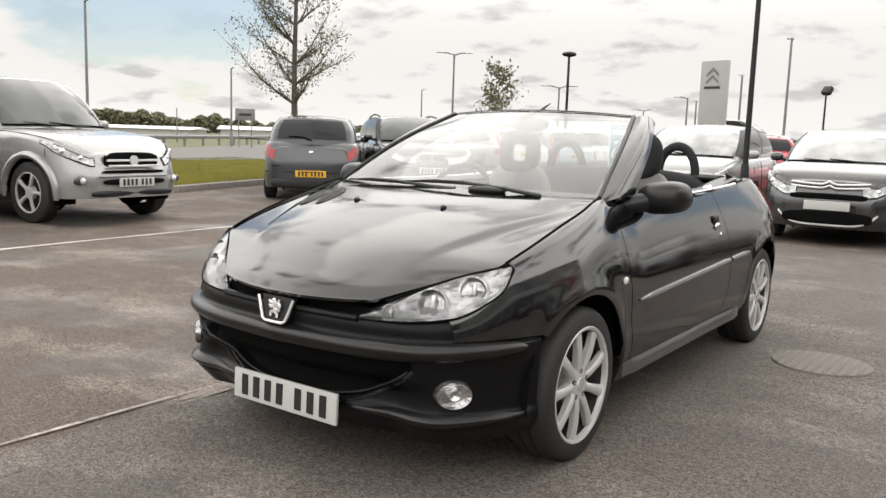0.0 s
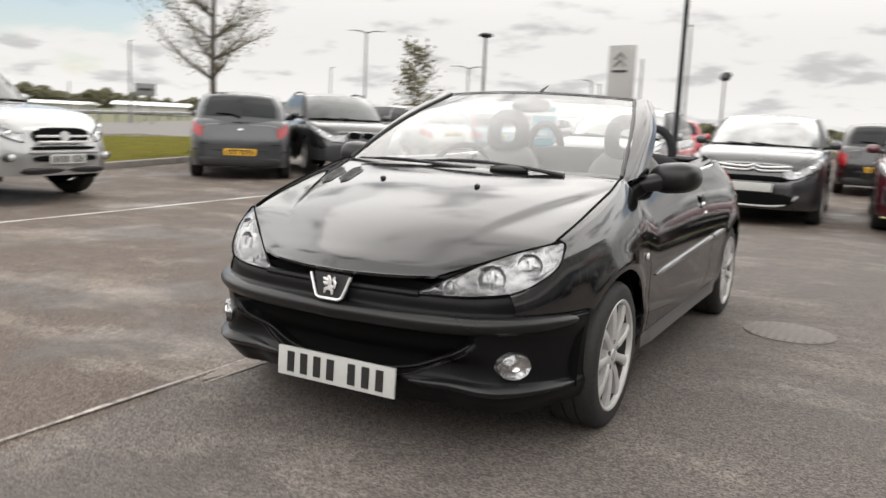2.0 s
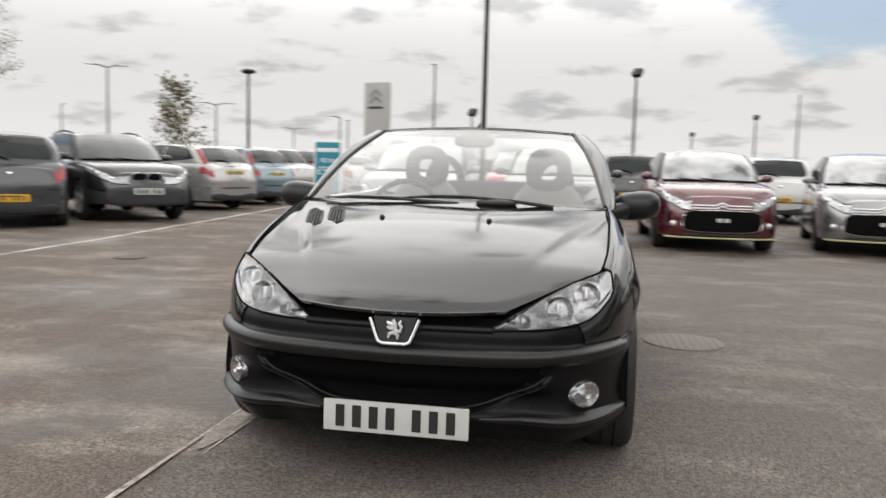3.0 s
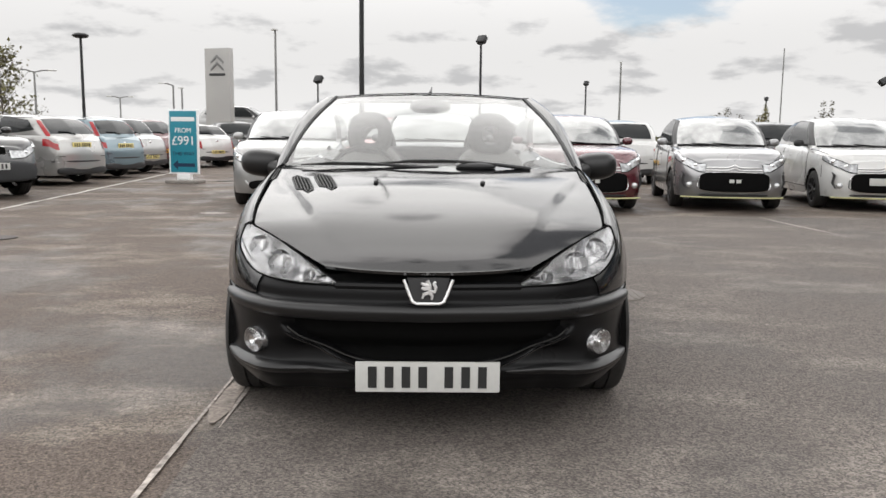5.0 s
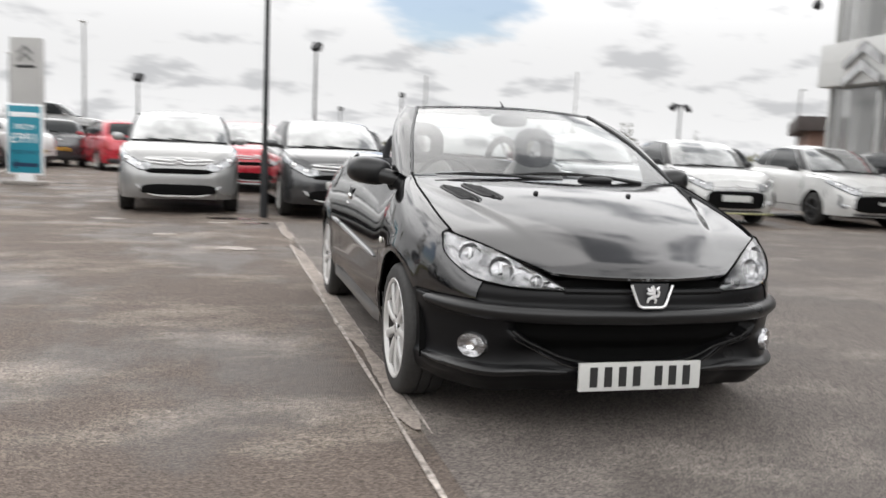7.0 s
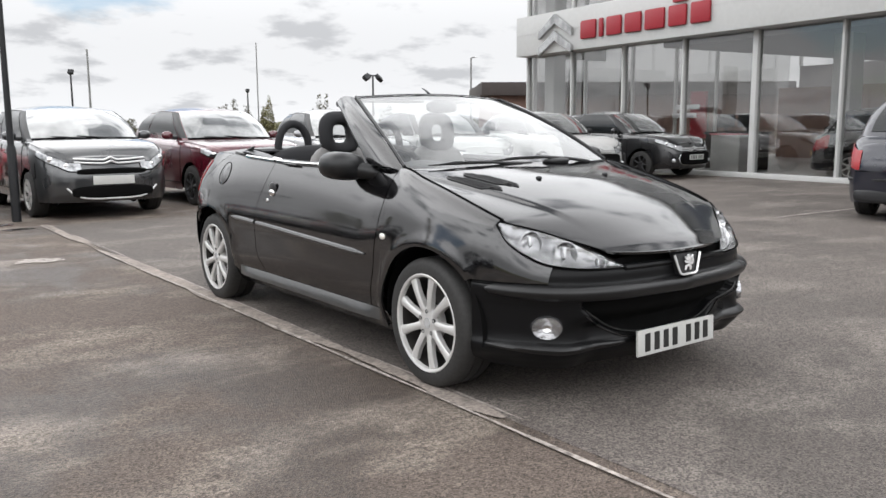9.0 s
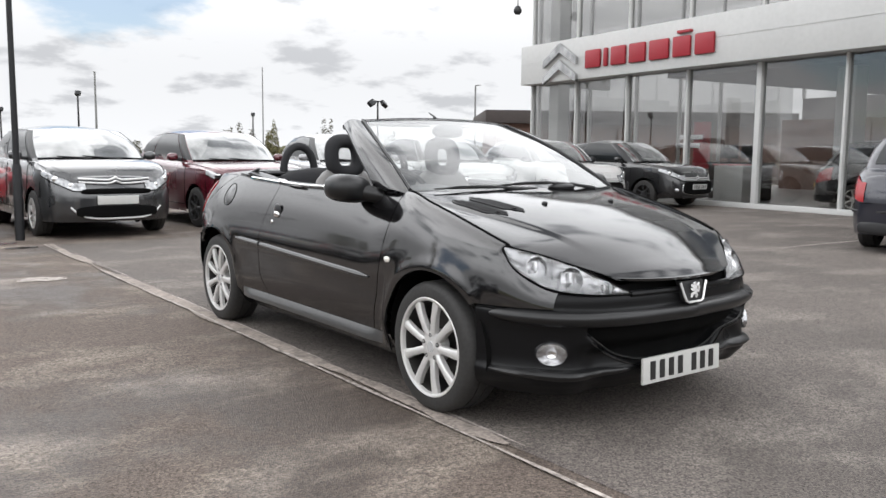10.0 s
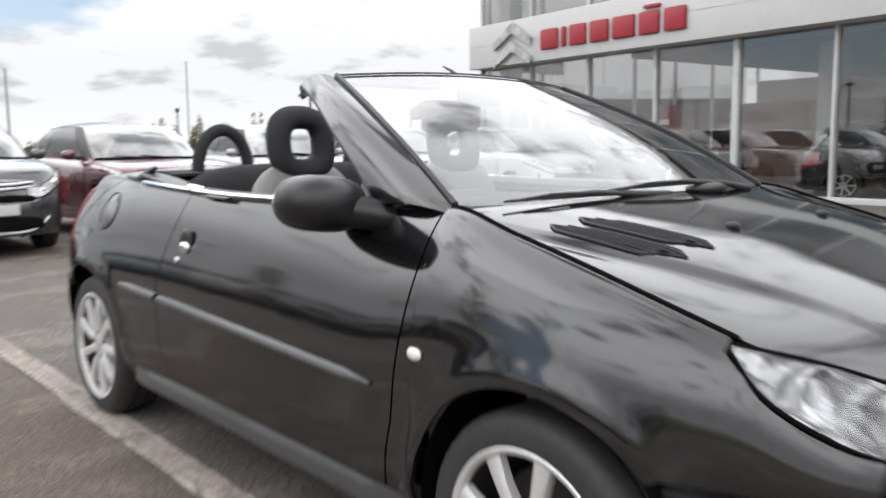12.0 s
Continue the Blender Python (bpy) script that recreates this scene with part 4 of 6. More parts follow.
    for tip, heel, pivot, hump in (((-0.235, 0.985, 0.984), (0.215, 0.958, 0.990), (0.47, 0.985, 0.962), 0.012), ((-0.60, 1.005, 0.972), (-0.17, 0.978, 0.972), (0.04, 0.985, 0.962), 0.004)):
        a, b, c = Vector(tip), Vector(heel), Vector(pivot)
        mid = a.lerp(b, 0.52)
        wp = part("wiper", tube([c, c.lerp(mid, 0.35) + Vector((0, -0.008, hump)), c.lerp(mid, 0.8) + Vector((0, -0.008, 0.010 + hump * 0.5)), mid + Vector((0, -0.004, 0.010))], [0.014, 0.011, 0.008, 0.006], 8, flat=0.8), M["plastic"], car, "black wiper arm and blade")
        part("blade", tube([a, a.lerp(b, 0.25) + Vector((0, 0, 0.003)), a.lerp(b, 0.75) + Vector((0, 0, 0.003)), b], [0.003, 0.005, 0.005, 0.003], 6), M["rubber"], wp)
        part("bridge", tube([a.lerp(b, 0.15) + Vector((0, -0.004, 0.003)), a.lerp(b, 0.35) + Vector((0, -0.005, 0.011)), a.lerp(b, 0.65) + Vector((0, -0.005, 0.011)), a.lerp(b, 0.85) + Vector((0, -0.004, 0.003))], 0.004, 6), M["plastic"], wp)
    part("wiper_motor_cover", blob((0.215, 0.975, 0.972), (0.095, 0.04, 0.020)), M["plastic"], car)

    # rear deck, boot, rear bumper
    def deck(u, v):
        y = lerp(2.98, 3.76, u)
        e = edge_x(y) - 0.003
        return (e * v, y, edge_z(y) + 0.035 * (1 - v * v) * (1 - step(0.85, 1.0, u)))

    part("boot_lid", sheet(deck, spread(0, 1, 18), spread(-1, 1, 20), -0.012), B, car)

    def wing(s):
        pts_out = lambda t: Vector((s * (edge_x(lerp(2.76, 3.02, t)) - 0.004), lerp(2.76, 3.02, t), edge_z(lerp(2.76, 3.02, t)) + 0.002))
        part("tonneau_corner", sheet(lambda t, v: pts_out(t).lerp(Vector((s * lerp(0.66, 0.50, t), lerp(2.80, 3.0, t), 0.985)), v), spread(0, 1, 8), spread(0, 1, 6), 0.015 * -s), B, car)
        part("roof_hinge", tube([(s * 0.70, 2.90, 0.985), (s * 0.69, 2.82, 1.02), (s * 0.685, 2.79, 1.032)], [0.02, 0.014, 0.006], 8), M["plastic"], car)

    both(wing)

    def cover(s):
        """The trim over the folded roof's side arm, falling forward inside the belt line."""
        z = curve((2.40, 0.958), (2.52, 0.972), (2.68, 0.996), (2.82, 1.012))
        fl = part("tonneau_cover", sheet(lambda y, v: (s * lerp(0.725, 0.575, v), y + 0.03 * v, z(y) - 0.05 * v * v - 0.02 * (1 - v) ** 3), spread(2.42, 2.86, 14), spread(0, 1, 8), -0.012 * s), M["moulding_dark"], car, "satin black cover beside the rear seat")
        part("cover_clip", tube([(s * 0.70, 2.47, 0.966), (s * 0.69, 2.40, 0.962), (s * 0.68, 2.36, 0.955)], [0.013, 0.010, 0.003], 8), M["chrome"], fl, "bright pointed clip")

    both(cover)
    bx = curve((0, 0.0), (0.35, 0.45), (0.6, 0.66), (0.8, 0.77), (1.0, 0.835))
    by = curve((0, 3.84), (0.35, 3.80), (0.6, 3.73), (0.8, 3.62), (1.0, 3.45))
    part("rear_bumper", sheet(lambda t, v: (math.copysign(bx(abs(t)), t) * (1 - 0.05 * v ** 3), by(abs(t)) + 0.02 * math.sin(3 * v), lerp(0.56, 0.24, v)), spread(-1, 1, 40), spread(0, 1, 10)), M["bumper_black"], car)
    part("tailgate", sheet(lambda t, v: (0.64 * t * (1 + 0.08 * v), 3.77 + 0.03 * v - 0.1 * abs(t) ** 3, lerp(0.965, 0.55, v)), spread(-1, 1, 20), spread(0, 1, 6)), B, car)

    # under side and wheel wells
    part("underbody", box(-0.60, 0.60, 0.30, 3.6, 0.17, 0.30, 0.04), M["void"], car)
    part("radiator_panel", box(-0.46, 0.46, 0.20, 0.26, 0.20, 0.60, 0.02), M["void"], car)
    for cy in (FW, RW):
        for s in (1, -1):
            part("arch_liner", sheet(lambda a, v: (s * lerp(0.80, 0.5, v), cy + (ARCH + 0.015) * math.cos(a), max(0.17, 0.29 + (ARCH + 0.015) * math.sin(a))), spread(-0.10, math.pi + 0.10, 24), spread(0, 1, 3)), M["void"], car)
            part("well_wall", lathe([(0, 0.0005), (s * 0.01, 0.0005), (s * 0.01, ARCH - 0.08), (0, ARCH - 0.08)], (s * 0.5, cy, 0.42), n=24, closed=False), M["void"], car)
            wheel(car, (s * 0.737, cy, RAD), s, RAD, 0.222, 0.195, M["alloy"], 9)

    # inside
    part("cabin_floor", box(-0.70, 0.70, 1.2, 3.0, 0.30, 0.34, 0.01), M["seat"], car)
    for s in (1, -1):
        part("inner_side", sheet(lambda u, v: (s * (0.69 - 0.02 * v), u, lerp(0.93, 0.3, v)), spread(1.2, 3.0, 6), spread(0, 1, 4)), M["seat"], car)
    part("bulkhead", sheet(lambda u, v: (u, 3.0 - 0.02 * v, lerp(0.99, 0.3, v)), spread(-0.68, 0.68, 6), spread(0, 1, 4)), M["seat"], car)

    def dash(u, v):
        x = lerp(-0.69, 0.69, u)
        prof = [(1.02, 0.945), (1.2, 0.965), (1.40, 0.955), (1.50, 0.90), (1.48, 0.75), (1.42, 0.55)]
        k = min(int(v * 5), 4)
        t = v * 5 - k
        y, z = lerp(prof[k][0], prof[k + 1][0], t), lerp(prof[k][1], prof[k + 1][1], t)
        hump = 0.035 * math.exp(-((x + 0.36) / 0.16) ** 2) * step(0.2, 0.5, v) * (1 - step(0.6, 0.9, v))
        return (x, y, z + hump)

    part("dashboard", sheet(dash, spread(0, 1, 30), spread(0, 1, 25)), M["plastic"], car, sharp=60)
    sw = thing("steering_wheel")
    sw.parent = car
    sw.matrix_basis = pose(-0.36, 1.60, 0.88, 62)
    ring = [(0.185 * math.cos(a), 0.185 * math.sin(a), 0) for a in spread(0, 2 * math.pi, 30)]
    part("wheel_ring", tube(ring, 0.016, 8), M["plastic"], sw)
    part("wheel_hub", blob((0, 0, -0.01), (0.075, 0.06, 0.03)), M["plastic"], sw)
    for a in (0.1, math.pi - 0.1, -math.pi / 2):
        part("wheel_spoke", tube([(0.05 * math.cos(a), 0.05 * math.sin(a), 0), (0.18 * math.cos(a), 0.18 * math.sin(a), 0)], 0.014, 6), M["plastic"], sw)
    for s in (1, -1):
        x = s * 0.37
        seat = thing("front_seat")
        seat.parent = car
        back = blob((0, 0, 0), (0.235, 0.075, 0.34), power=0.7, turn=pose(0, 0, 0, -12).to_3x3())
        back.transform(Matrix.Translation((x, 2.20, 0.72)))
        part("backrest", back, M["seat_grey"], seat, "grey and black seat back")
        part("cushion", blob((x, 1.90, 0.44), (0.25, 0.27, 0.09), power=0.75), M["seat"], seat)
        # headrest: a fat square ring with a hole through it
        def rest(u, v):
            a = 2 * math.pi * u
            c, d = math.cos(a), math.sin(a)
            sq = lambda w, h, p: (math.copysign(abs(c) ** p, c) * w, math.copysign(abs(d) ** p, d) * h)
            ox, oz = sq(0.092, 0.095, 0.75)
            b = 2 * math.pi * v
            nx_, nz_ = sq(0.043, 0.042, 0.85)
            px, pz = ox + nx_ * math.cos(b), oz + nz_ * math.cos(b)
            return (x + px, 2.25 + 0.045 * math.sin(b) + 0.10 * pz, 1.115 + pz)

        part("headrest", sheet(rest, spread(0, 1, 36), spread(0, 1, 12)), M["seat"], seat, "black headrest with a square hole")
        part("headrest_post", tube([(x, 2.23, 0.96), (x, 2.235, 1.02)], 0.03, 8), M["plastic"], seat)
        # hoop behind the rear seat
        hoop = [(x + 0.112 * math.cos(a), 2.86, 1.02 + 0.158 * math.sin(a)) for a in spread(0, math.pi, 20)]
        part("roll_hoop", tube([(x + 0.112, 2.86, 0.90)] + hoop + [(x - 0.112, 2.86, 0.90)], 0.026, 10), M["seat"], car, "padded black roll hoop")
    part("rear_seat", blob((0, 2.80, 0.80), (0.62, 0.10, 0.24), power=0.55), M["seat"], car)
    part("rear_bench", blob((0, 2.62, 0.52), (0.60, 0.22, 0.09), power=0.6), M["seat"], car)
    part("rear_shelf", sheet(lambda u, v: (u, lerp(2.80, 3.02, v), 0.995 + 0.012 * math.sin(math.pi * v)), spread(-0.62, 0.62, 10), spread(0, 1, 5), -0.01), M["seat"], car)
    return car


convertible()


# ---- ground ----
def flat(name, pts, z, mat, thick=0.03, label="", kind="structure"):
    ob = part(name, prism([(x, y, z) for x, y in pts], (0, 0, -thick)), mat, None, label, smooth=False)
    return tagged(ob, kind=kind)


gm = bmesh.new()
bmesh.ops.create_circle(gm, cap_ends=True, segments=64, radius=1800, matrix=Matrix.Translation((0, 0, -0.12)))
tagged(part("ground", gm, M["far_field"], None, "flat fields reaching to the horizon", smooth=False), kind="structure")
flat("car_park", [(-10.7, -40), (60, -40), (60, 60), (-26.8, 58), (-10.7, 7.6)], 0.0, M["asphalt_old"], 0.1, "stained brownish old asphalt car park")
flat("asphalt_patch", [(-0.88, -36), (40, -36), (40, 8.9), (13, 8.9), (4.6, 8.75), (-0.80, 8.5)], 0.004, M["asphalt_new"], 0.004, "newer dark grey asphalt beside the joint")


def ragged(name, path, width, gaps, z, mat, label, seed):
    """A worn strip along a path with an uneven edge and missing lengths."""
    rnd = random.Random(seed)
    bm = bmesh.new()
    a, b = Vector((*path[0], z)), Vector((*path[1], z))
    d = (b - a).normalized()
    side = Vector((-d.y, d.x, 0))
    n = int((b - a).length / 0.06)
    prev = None
    for i in range(n + 1):
        p = a + (b - a) * (i / n)
        w = width * (0.65 + 0.6 * noise.noise(Vector((i * 0.11, seed, 0.3))) + 0.2 * rnd.random())
        wob = width * 0.5 * noise.noise(Vector((i * 0.05, seed + 9, 0)))
        keep = noise.noise(Vector((i * 0.045, seed + 4.7, 1.1))) - gaps
        w *= min(1.0, max(0.0, keep) / 0.30)
        if w < 0.003:
            prev = None
            continue
        cur = [bm.verts.new(p + side * (wob + w / 2)), bm.verts.new(p + side * (wob - w / 2))]
        if prev:
            bm.faces.new((prev[0], prev[1], cur[1], cur[0]))
        prev = cur
    return tagged(part(name, bm, mat, None, label, smooth=False), kind="structure")


ragged("asphalt_joint", [(-0.915, -9), (-0.87, 8.6)], 0.026, -0.36, 0.009, M["joint"], "pale worn joint line between two asphalt layers", 1)
ragged("asphalt_joint", [(-0.805, -9), (-0.77, 8.6)], 0.016, -0.28, 0.009, M["joint"], "pale worn joint line between two asphalt layers", 2)
ragged("asphalt_joint", [(-0.865, -9), (-0.82, 8.6)], 0.125, -0.45, 0.008, M["joint_tan"], "pale worn joint line between two asphalt layers", 3)
ragged("painted_line", [(-5.35, -4), (-6.02, 8.0)], 0.075, -1.5, 0.006, M["line_white"], "long worn white bay line", 5)
ragged("painted_line", [(-6.02, 8.0), (-7.55, 25)], 0.075, -1.5, 0.006, M["line_white"], "long worn white bay line", 6)
ragged("painted_line", [(0.9, 0.78), (1.7, 0.83)], 0.012, -0.1, 0.009, M["joint"], "short scuffed mark", 7)
ragged("painted_line", [(4.66, 8.7), (4.82, 5.2)], 0.06, -0.05, 0.009, M["joint"], "faded white line", 8)
ragged("painted_line", [(6.6, 3.52), (8.6, 3.48)], 0.06, -0.6, 0.009, M["joint"], "faded white bay line", 9)


def patches(name, spots, mat, label, seed):
    """Thin irregular stains on the asphalt."""
    rnd = random.Random(seed)
    for x, y, rx, ry, z in spots:
        bm = bmesh.new()
        vs = [bm.verts.new((x + rx * math.cos(a) * k, y + ry * math.sin(a) * k, z)) for a, k in ((2 * math.pi * i / 40, 0.8 + 0.45 * noise.noise(Vector((math.cos(i * 0.157) * 2.5 + x, math.sin(i * 0.157) * 2.5 + y, seed)))) for i in range(40))]
        bm.faces.new(vs)
        tagged(part(name, bm, mat, None, label, smooth=False), kind="structure")


patches("pale_stain", [(-1.45, 5.7, 0.24, 0.16, 0.006), (-3.0, 8.6, 0.22, 0.14, 0.006), (-2.2, 6.9, 0.18, 0.10, 0.006), (1.35, -0.75, 0.012, 0.012, 0.009), (-1.6, 8.3, 0.20, 0.10, 0.006)], M["joint"], "pale dried stain on the asphalt", 4)

# the first patch is a painted shadow beside the pole, the second a damp spot
patches("damp_and_shadow_patch", [(-1.45, 8.95, 0.42, 0.20, 0.007), (-1.15, 8.35, 0.24, 0.10, 0.007)], M["wet"], "dark patch on the asphalt, damp spot and painted pole shadow", 7)

# manhole covers and drains
def manhole(x, y, r, mat, label, slots=True):
    mh = part("manhole_cover", lathe([(0.0, 0.0005), (0.008, 0.0005), (0.008, r), (0.0, r + 0.004)], (x, y, 0.004), "z", 40, closed=False), mat, None, label)
    tagged(mh, label, "manhole cover", kind="structure")
    if slots:
        for i in range(9):
            k = -0.8 + 0.2 * i
            h = r * math.sqrt(1 - k * k) * 0.92
            part("rib", box(x + k * r - r * 0.045, x + k * r + r * 0.045, y - h, y + h, 0.011, 0.0145, 0.001), mat, mh)
    return mh


manhole(1.27, 2.87, 0.26, M["iron"], "round rusty brown manhole cover set in the asphalt")
manhole(-4.48, 5.72, 0.17, M["roof_brown"], "dark round drain cover", False)
manhole(-4.75, 16.3, 0.2, M["roof_brown"], "dark round drain cover", False)

# kerb, verge, road
kerb = tagged(thing("kerb", label="pale concrete kerb round the grass verge", category="kerb"), kind="structure")
for i in range(45):
    y = -34.25 + i * 0.93
    part("kerb_stone", box(-10.8, -10.65, y, y + 0.915, -0.1, 0.12, 0.012), M["kerb"], kerb)
for i in range(60):
    t0 = i * 0.93
    d = Vector((-0.305, 0.952, 0)).normalized()
    p = Vector((-10.65, 7.6, 0)) + d * t0
    m = Matrix.Translation(p) @ pose(0, 0, 0, 0, 0, math.degrees(math.atan2(-d.x, d.y)))
    part("kerb_stone", box(-0.15, 0, 0, 0.915, -0.1, 0.12, 0.012, turn=m), M["kerb"], kerb)
flat("verge", [(-10.8, -40), (-10.8, 7.6), (-28.4, 62.5), (-44, 62), (-21.3, 20), (-20, -40)], 0.10, M["grass"], 0.2, "short yellow-green grass verge")
flat("road", [(-20, -60), (-21.3, 20), (-47, 70), (-64, 70), (-33, 20), (-31, -60)], 0.02, M["road"], 0.1, "pale grey main road behind the verge")


def turf():
    """Grass blades near the kerb."""
    rnd = random.Random(11)
    verts, faces = [], []
    for _ in range(42000):
        y = rnd.uniform(3, 20)
        edge = -10.9 if y < 7.6 else -10.9 - (y - 7.6) * 0.32
        x = edge - rnd.random() ** 1.6 * 9
        h, a = rnd.uniform(0.006, 0.014), rnd.uniform(0, 6.28)
        i = len(verts)
        dx, dy = math.cos(a) * 0.011, math.sin(a) * 0.011
        verts += [(x - dx, y - dy, 0.09), (x + dx, y + dy, 0.09), (x + rnd.uniform(-0.03, 0.03), y + rnd.uniform(-0.03, 0.03), 0.10 + h)]
        faces.append((i, i + 1, i + 2))
    me = bpy.data.meshes.new("grass")
    me.from_pydata(verts, [], faces)
    me.materials.append(M["grass"])
    tagged(new("grass", me), "short grass on the verge", "grass", kind="stuff")


turf()


# ---- parked cars ----
def parked_car(at, nose, colour, spec, label, category="car", group="parked cars"):
    """A closed car. at: the middle of its front axle on the ground. nose: degrees, 0 faces -y, counted anticlockwise."""
    g = dict(L=3.95, W=1.72, H=1.48, nose=0.78, hood=0.95, cowl=1.02, roof=1.75, rear=3.2, tail=3.80, belt=0.93, wheel=0.30, rim=0.205, over=0.80, base=2.46, sill=0.22, doors=1, alloy="alloy", plate="front", grille="wide", rails=False, guard=False, lamp=(-0.042, 0.50), glass="car_glass", screen="screen_painted_sheen", lamp_v=(0.74, 1.0), tail_v=(0.62, 0.98), tail_lamp="red_lamp", mirror=None, lower=None)
    g.update(spec)
    L, W, H, ov = g["L"], g["W"], g["H"], g["over"]
    name = g.get("name", "hatchback_car")
    c = thing(name, Matrix.Translation((*at, g.get("z", 0))) @ pose(0, 0, 0, 0, 0, nose) @ Matrix.Translation((0, -ov, 0)), label, category, group)
    body_m = colour
    half = W / 2
    P = curve((0, half * 0.62), (0.05, half * 0.74), (0.15, half * 0.86), (0.35, half * 0.945), (0.7, half * 0.99), (L * 0.5, half), (L - 0.6, half * 0.985), (L - 0.25, half * 0.93), (L - 0.08, half * 0.86), (L, half * 0.78))
    T = curve((0, g["nose"] - 0.06), (0.06, g["nose"]), (0.4, lerp(g["nose"], g["hood"], 0.62)), (g["cowl"], g["hood"]), (g["cowl"] + 0.35, max(g["hood"], g["belt"] + 0.05)), (g["tail"] - 0.3, g["belt"] + 0.09), (g["tail"], g["belt"] + 0.07), (L, g["belt"] - 0.02))
    mid = lerp(g["roof"], g["rear"], 0.45)
    hb, ht = half * 0.885, half * g.get("narrow", 0.72)
    gx = curve((0, 0), (0.14, 0.53), (0.27, 0.93), (0.33, 1.0), (0.5, 1.0), (0.76, 0.985), (0.83, 0.93), (0.88, 0.80), (0.94, 0.42), (1, 0))
    g0 = curve((0, g["cowl"] - 0.06), (0.14, g["cowl"] - 0.03), (0.27, g["cowl"] + 0.10), (0.34, g["cowl"] + 0.27), (0.5, lerp(g["cowl"], g["tail"], 0.47)), (0.76, g["tail"] - 0.36), (0.83, g["tail"] - 0.12), (0.88, g["tail"] - 0.04), (1, g["tail"] + 0.01))
    g1 = curve((0, g["roof"] - 0.06), (0.14, g["roof"] - 0.045), (0.27, g["roof"] + 0.03), (0.34, g["roof"] + 0.14), (0.5, mid), (0.76, g["rear"] - 0.28), (0.83, g["rear"] - 0.07), (0.88, g["rear"] - 0.01), (1, g["rear"] + 0.03))
    z1 = curve((0, H - 0.055), (0.14, H - 0.06), (0.27, H - 0.085), (0.34, H - 0.08), (0.5, H - 0.06), (0.76, H - 0.085), (0.88, H - 0.09), (1, H - 0.07))
    crest = curve((g["roof"] - 0.06, H - 0.055), (mid, H), (g["rear"] + 0.03, H - 0.07))

    def cabin(u, v):
        """The glasshouse: u runs from the middle of the windscreen round to the middle of the rear window, v upwards."""
        ya, yb = g0(u), g1(u)
        za = T(min(max(ya, 0.0), L)) - 0.05 - 0.02 * gx(u)
        w = v + 0.10 * math.sin(math.pi * v)
        k = lerp(hb, ht, v) + 0.035 * math.sin(math.pi * v)
        return (gx(u) * k, lerp(ya, yb, v), lerp(za, z1(u), w))

    def cap(u, w):
        """The roof skin, from the top of the glasshouse to the middle line."""
        x, y, z = gx(u) * ht, g1(u), z1(u)
        return (x * (1 - w), y, lerp(z, crest(y), 1 - (1 - w) ** 2.2))

    wy = (ov, ov + g["base"])
    R = g["wheel"] + 0.055

    def bottom(y):
        z = g["sill"]
        for q in wy:
            if abs(y - q) < R:
                z = max(z, g["wheel"] + math.sqrt(R * R - (y - q) ** 2))
        return z

    def lean_in(y, z):
        """How far the nose and the tail set back with height."""
        f = 0.13 * step(0.52, g["nose"] + 0.02, z) + 0.05 * step(0.34, 0.2, z)
        r = 0.10 * step(0.62, g["belt"] + 0.05, z) + 0.05 * step(0.36, 0.2, z)
        return f * max(0.0, 1 - max(y, 0) / 0.6) ** 1.5 - r * max(0.0, 1 - max(L - y, 0) / 0.5) ** 1.5

    def F(y, v):
        k, yy = 1.0, y
        if y < 0:
            k = math.sqrt(max(0.0, 1 - (y / 0.05) ** 2))
            yy = 0.0
        if y > L:
            k = math.sqrt(max(0.0, 1 - ((y - L) / 0.05) ** 2))
            yy = L
        p, zt = P(yy), T(yy)
        zb = zt - 0.085
        zs = bottom(yy)
        up = 0.0
        lean = 0.05
        if v <= 0.55:
            z = lerp(zs, zb, v / 0.55)
            q = (z - 0.2) / (g["belt"] - 0.2)
            x = p * (1 - 0.09 * max(0, 0.35 - q) - lean * max(0.0, q - 0.55) ** 1.5 / 0.3) + 0.006 * math.sin(q * 9)
        else:
            q = 1.0
            x0 = p * (1 - lean * 0.45 ** 1.5 / 0.3)
            xr, zr = p * 0.865, zt - 0.028
            if v <= 0.8:
                t = (v - 0.55) / 0.25
                x, z = lerp(x0, xr, t) + 0.012 * math.sin(math.pi * t), lerp(zb, zr, math.sin(t * math.pi / 2))
            else:
                a = (v - 0.8) / 0.2 * math.pi / 2
                x, z = xr * math.cos(a), zr + (zt - zr) * math.sin(a) ** 0.8
        return (x * k, y + lean_in(y, z), z)

    ys = [-0.05 * math.cos(a) for a in spread(0, math.pi / 2, 6)] + sorted(set(spread(0.02, L - 0.02, 44) + [q + s * R * math.cos(a) for q in wy for s in (1, -1) for a in spread(0, math.pi / 2, 8)])) + [L + 0.05 * math.sin(a) for a in spread(0, math.pi / 2, 6)]
    vs = spread(0, 0.55, 12) + spread(0.55, 0.8, 7)[1:] + spread(0.8, 1.0, 8)[1:]
    bm = sheet(F, ys, vs)
    sheet(lambda y, v: (-F(y, v)[0], *F(y, v)[1:]), ys, vs, bm=bm)
    bmesh.ops.remove_doubles(bm, verts=bm.verts, dist=0.0008)
    part("body", bm, body_m, c, sharp=50)
    us, ws = spread(0, 1, 60), spread(0, 1, 9)
    bm = sheet(cabin, us, ws)
    sheet(lambda u, v: (-cabin(u, v)[0], *cabin(u, v)[1:]), us, ws, bm=bm)
    sheet(cap, us, ws, bm=bm)
    sheet(lambda u, v: (-cap(u, v)[0], *cap(u, v)[1:]), us, ws, bm=bm)
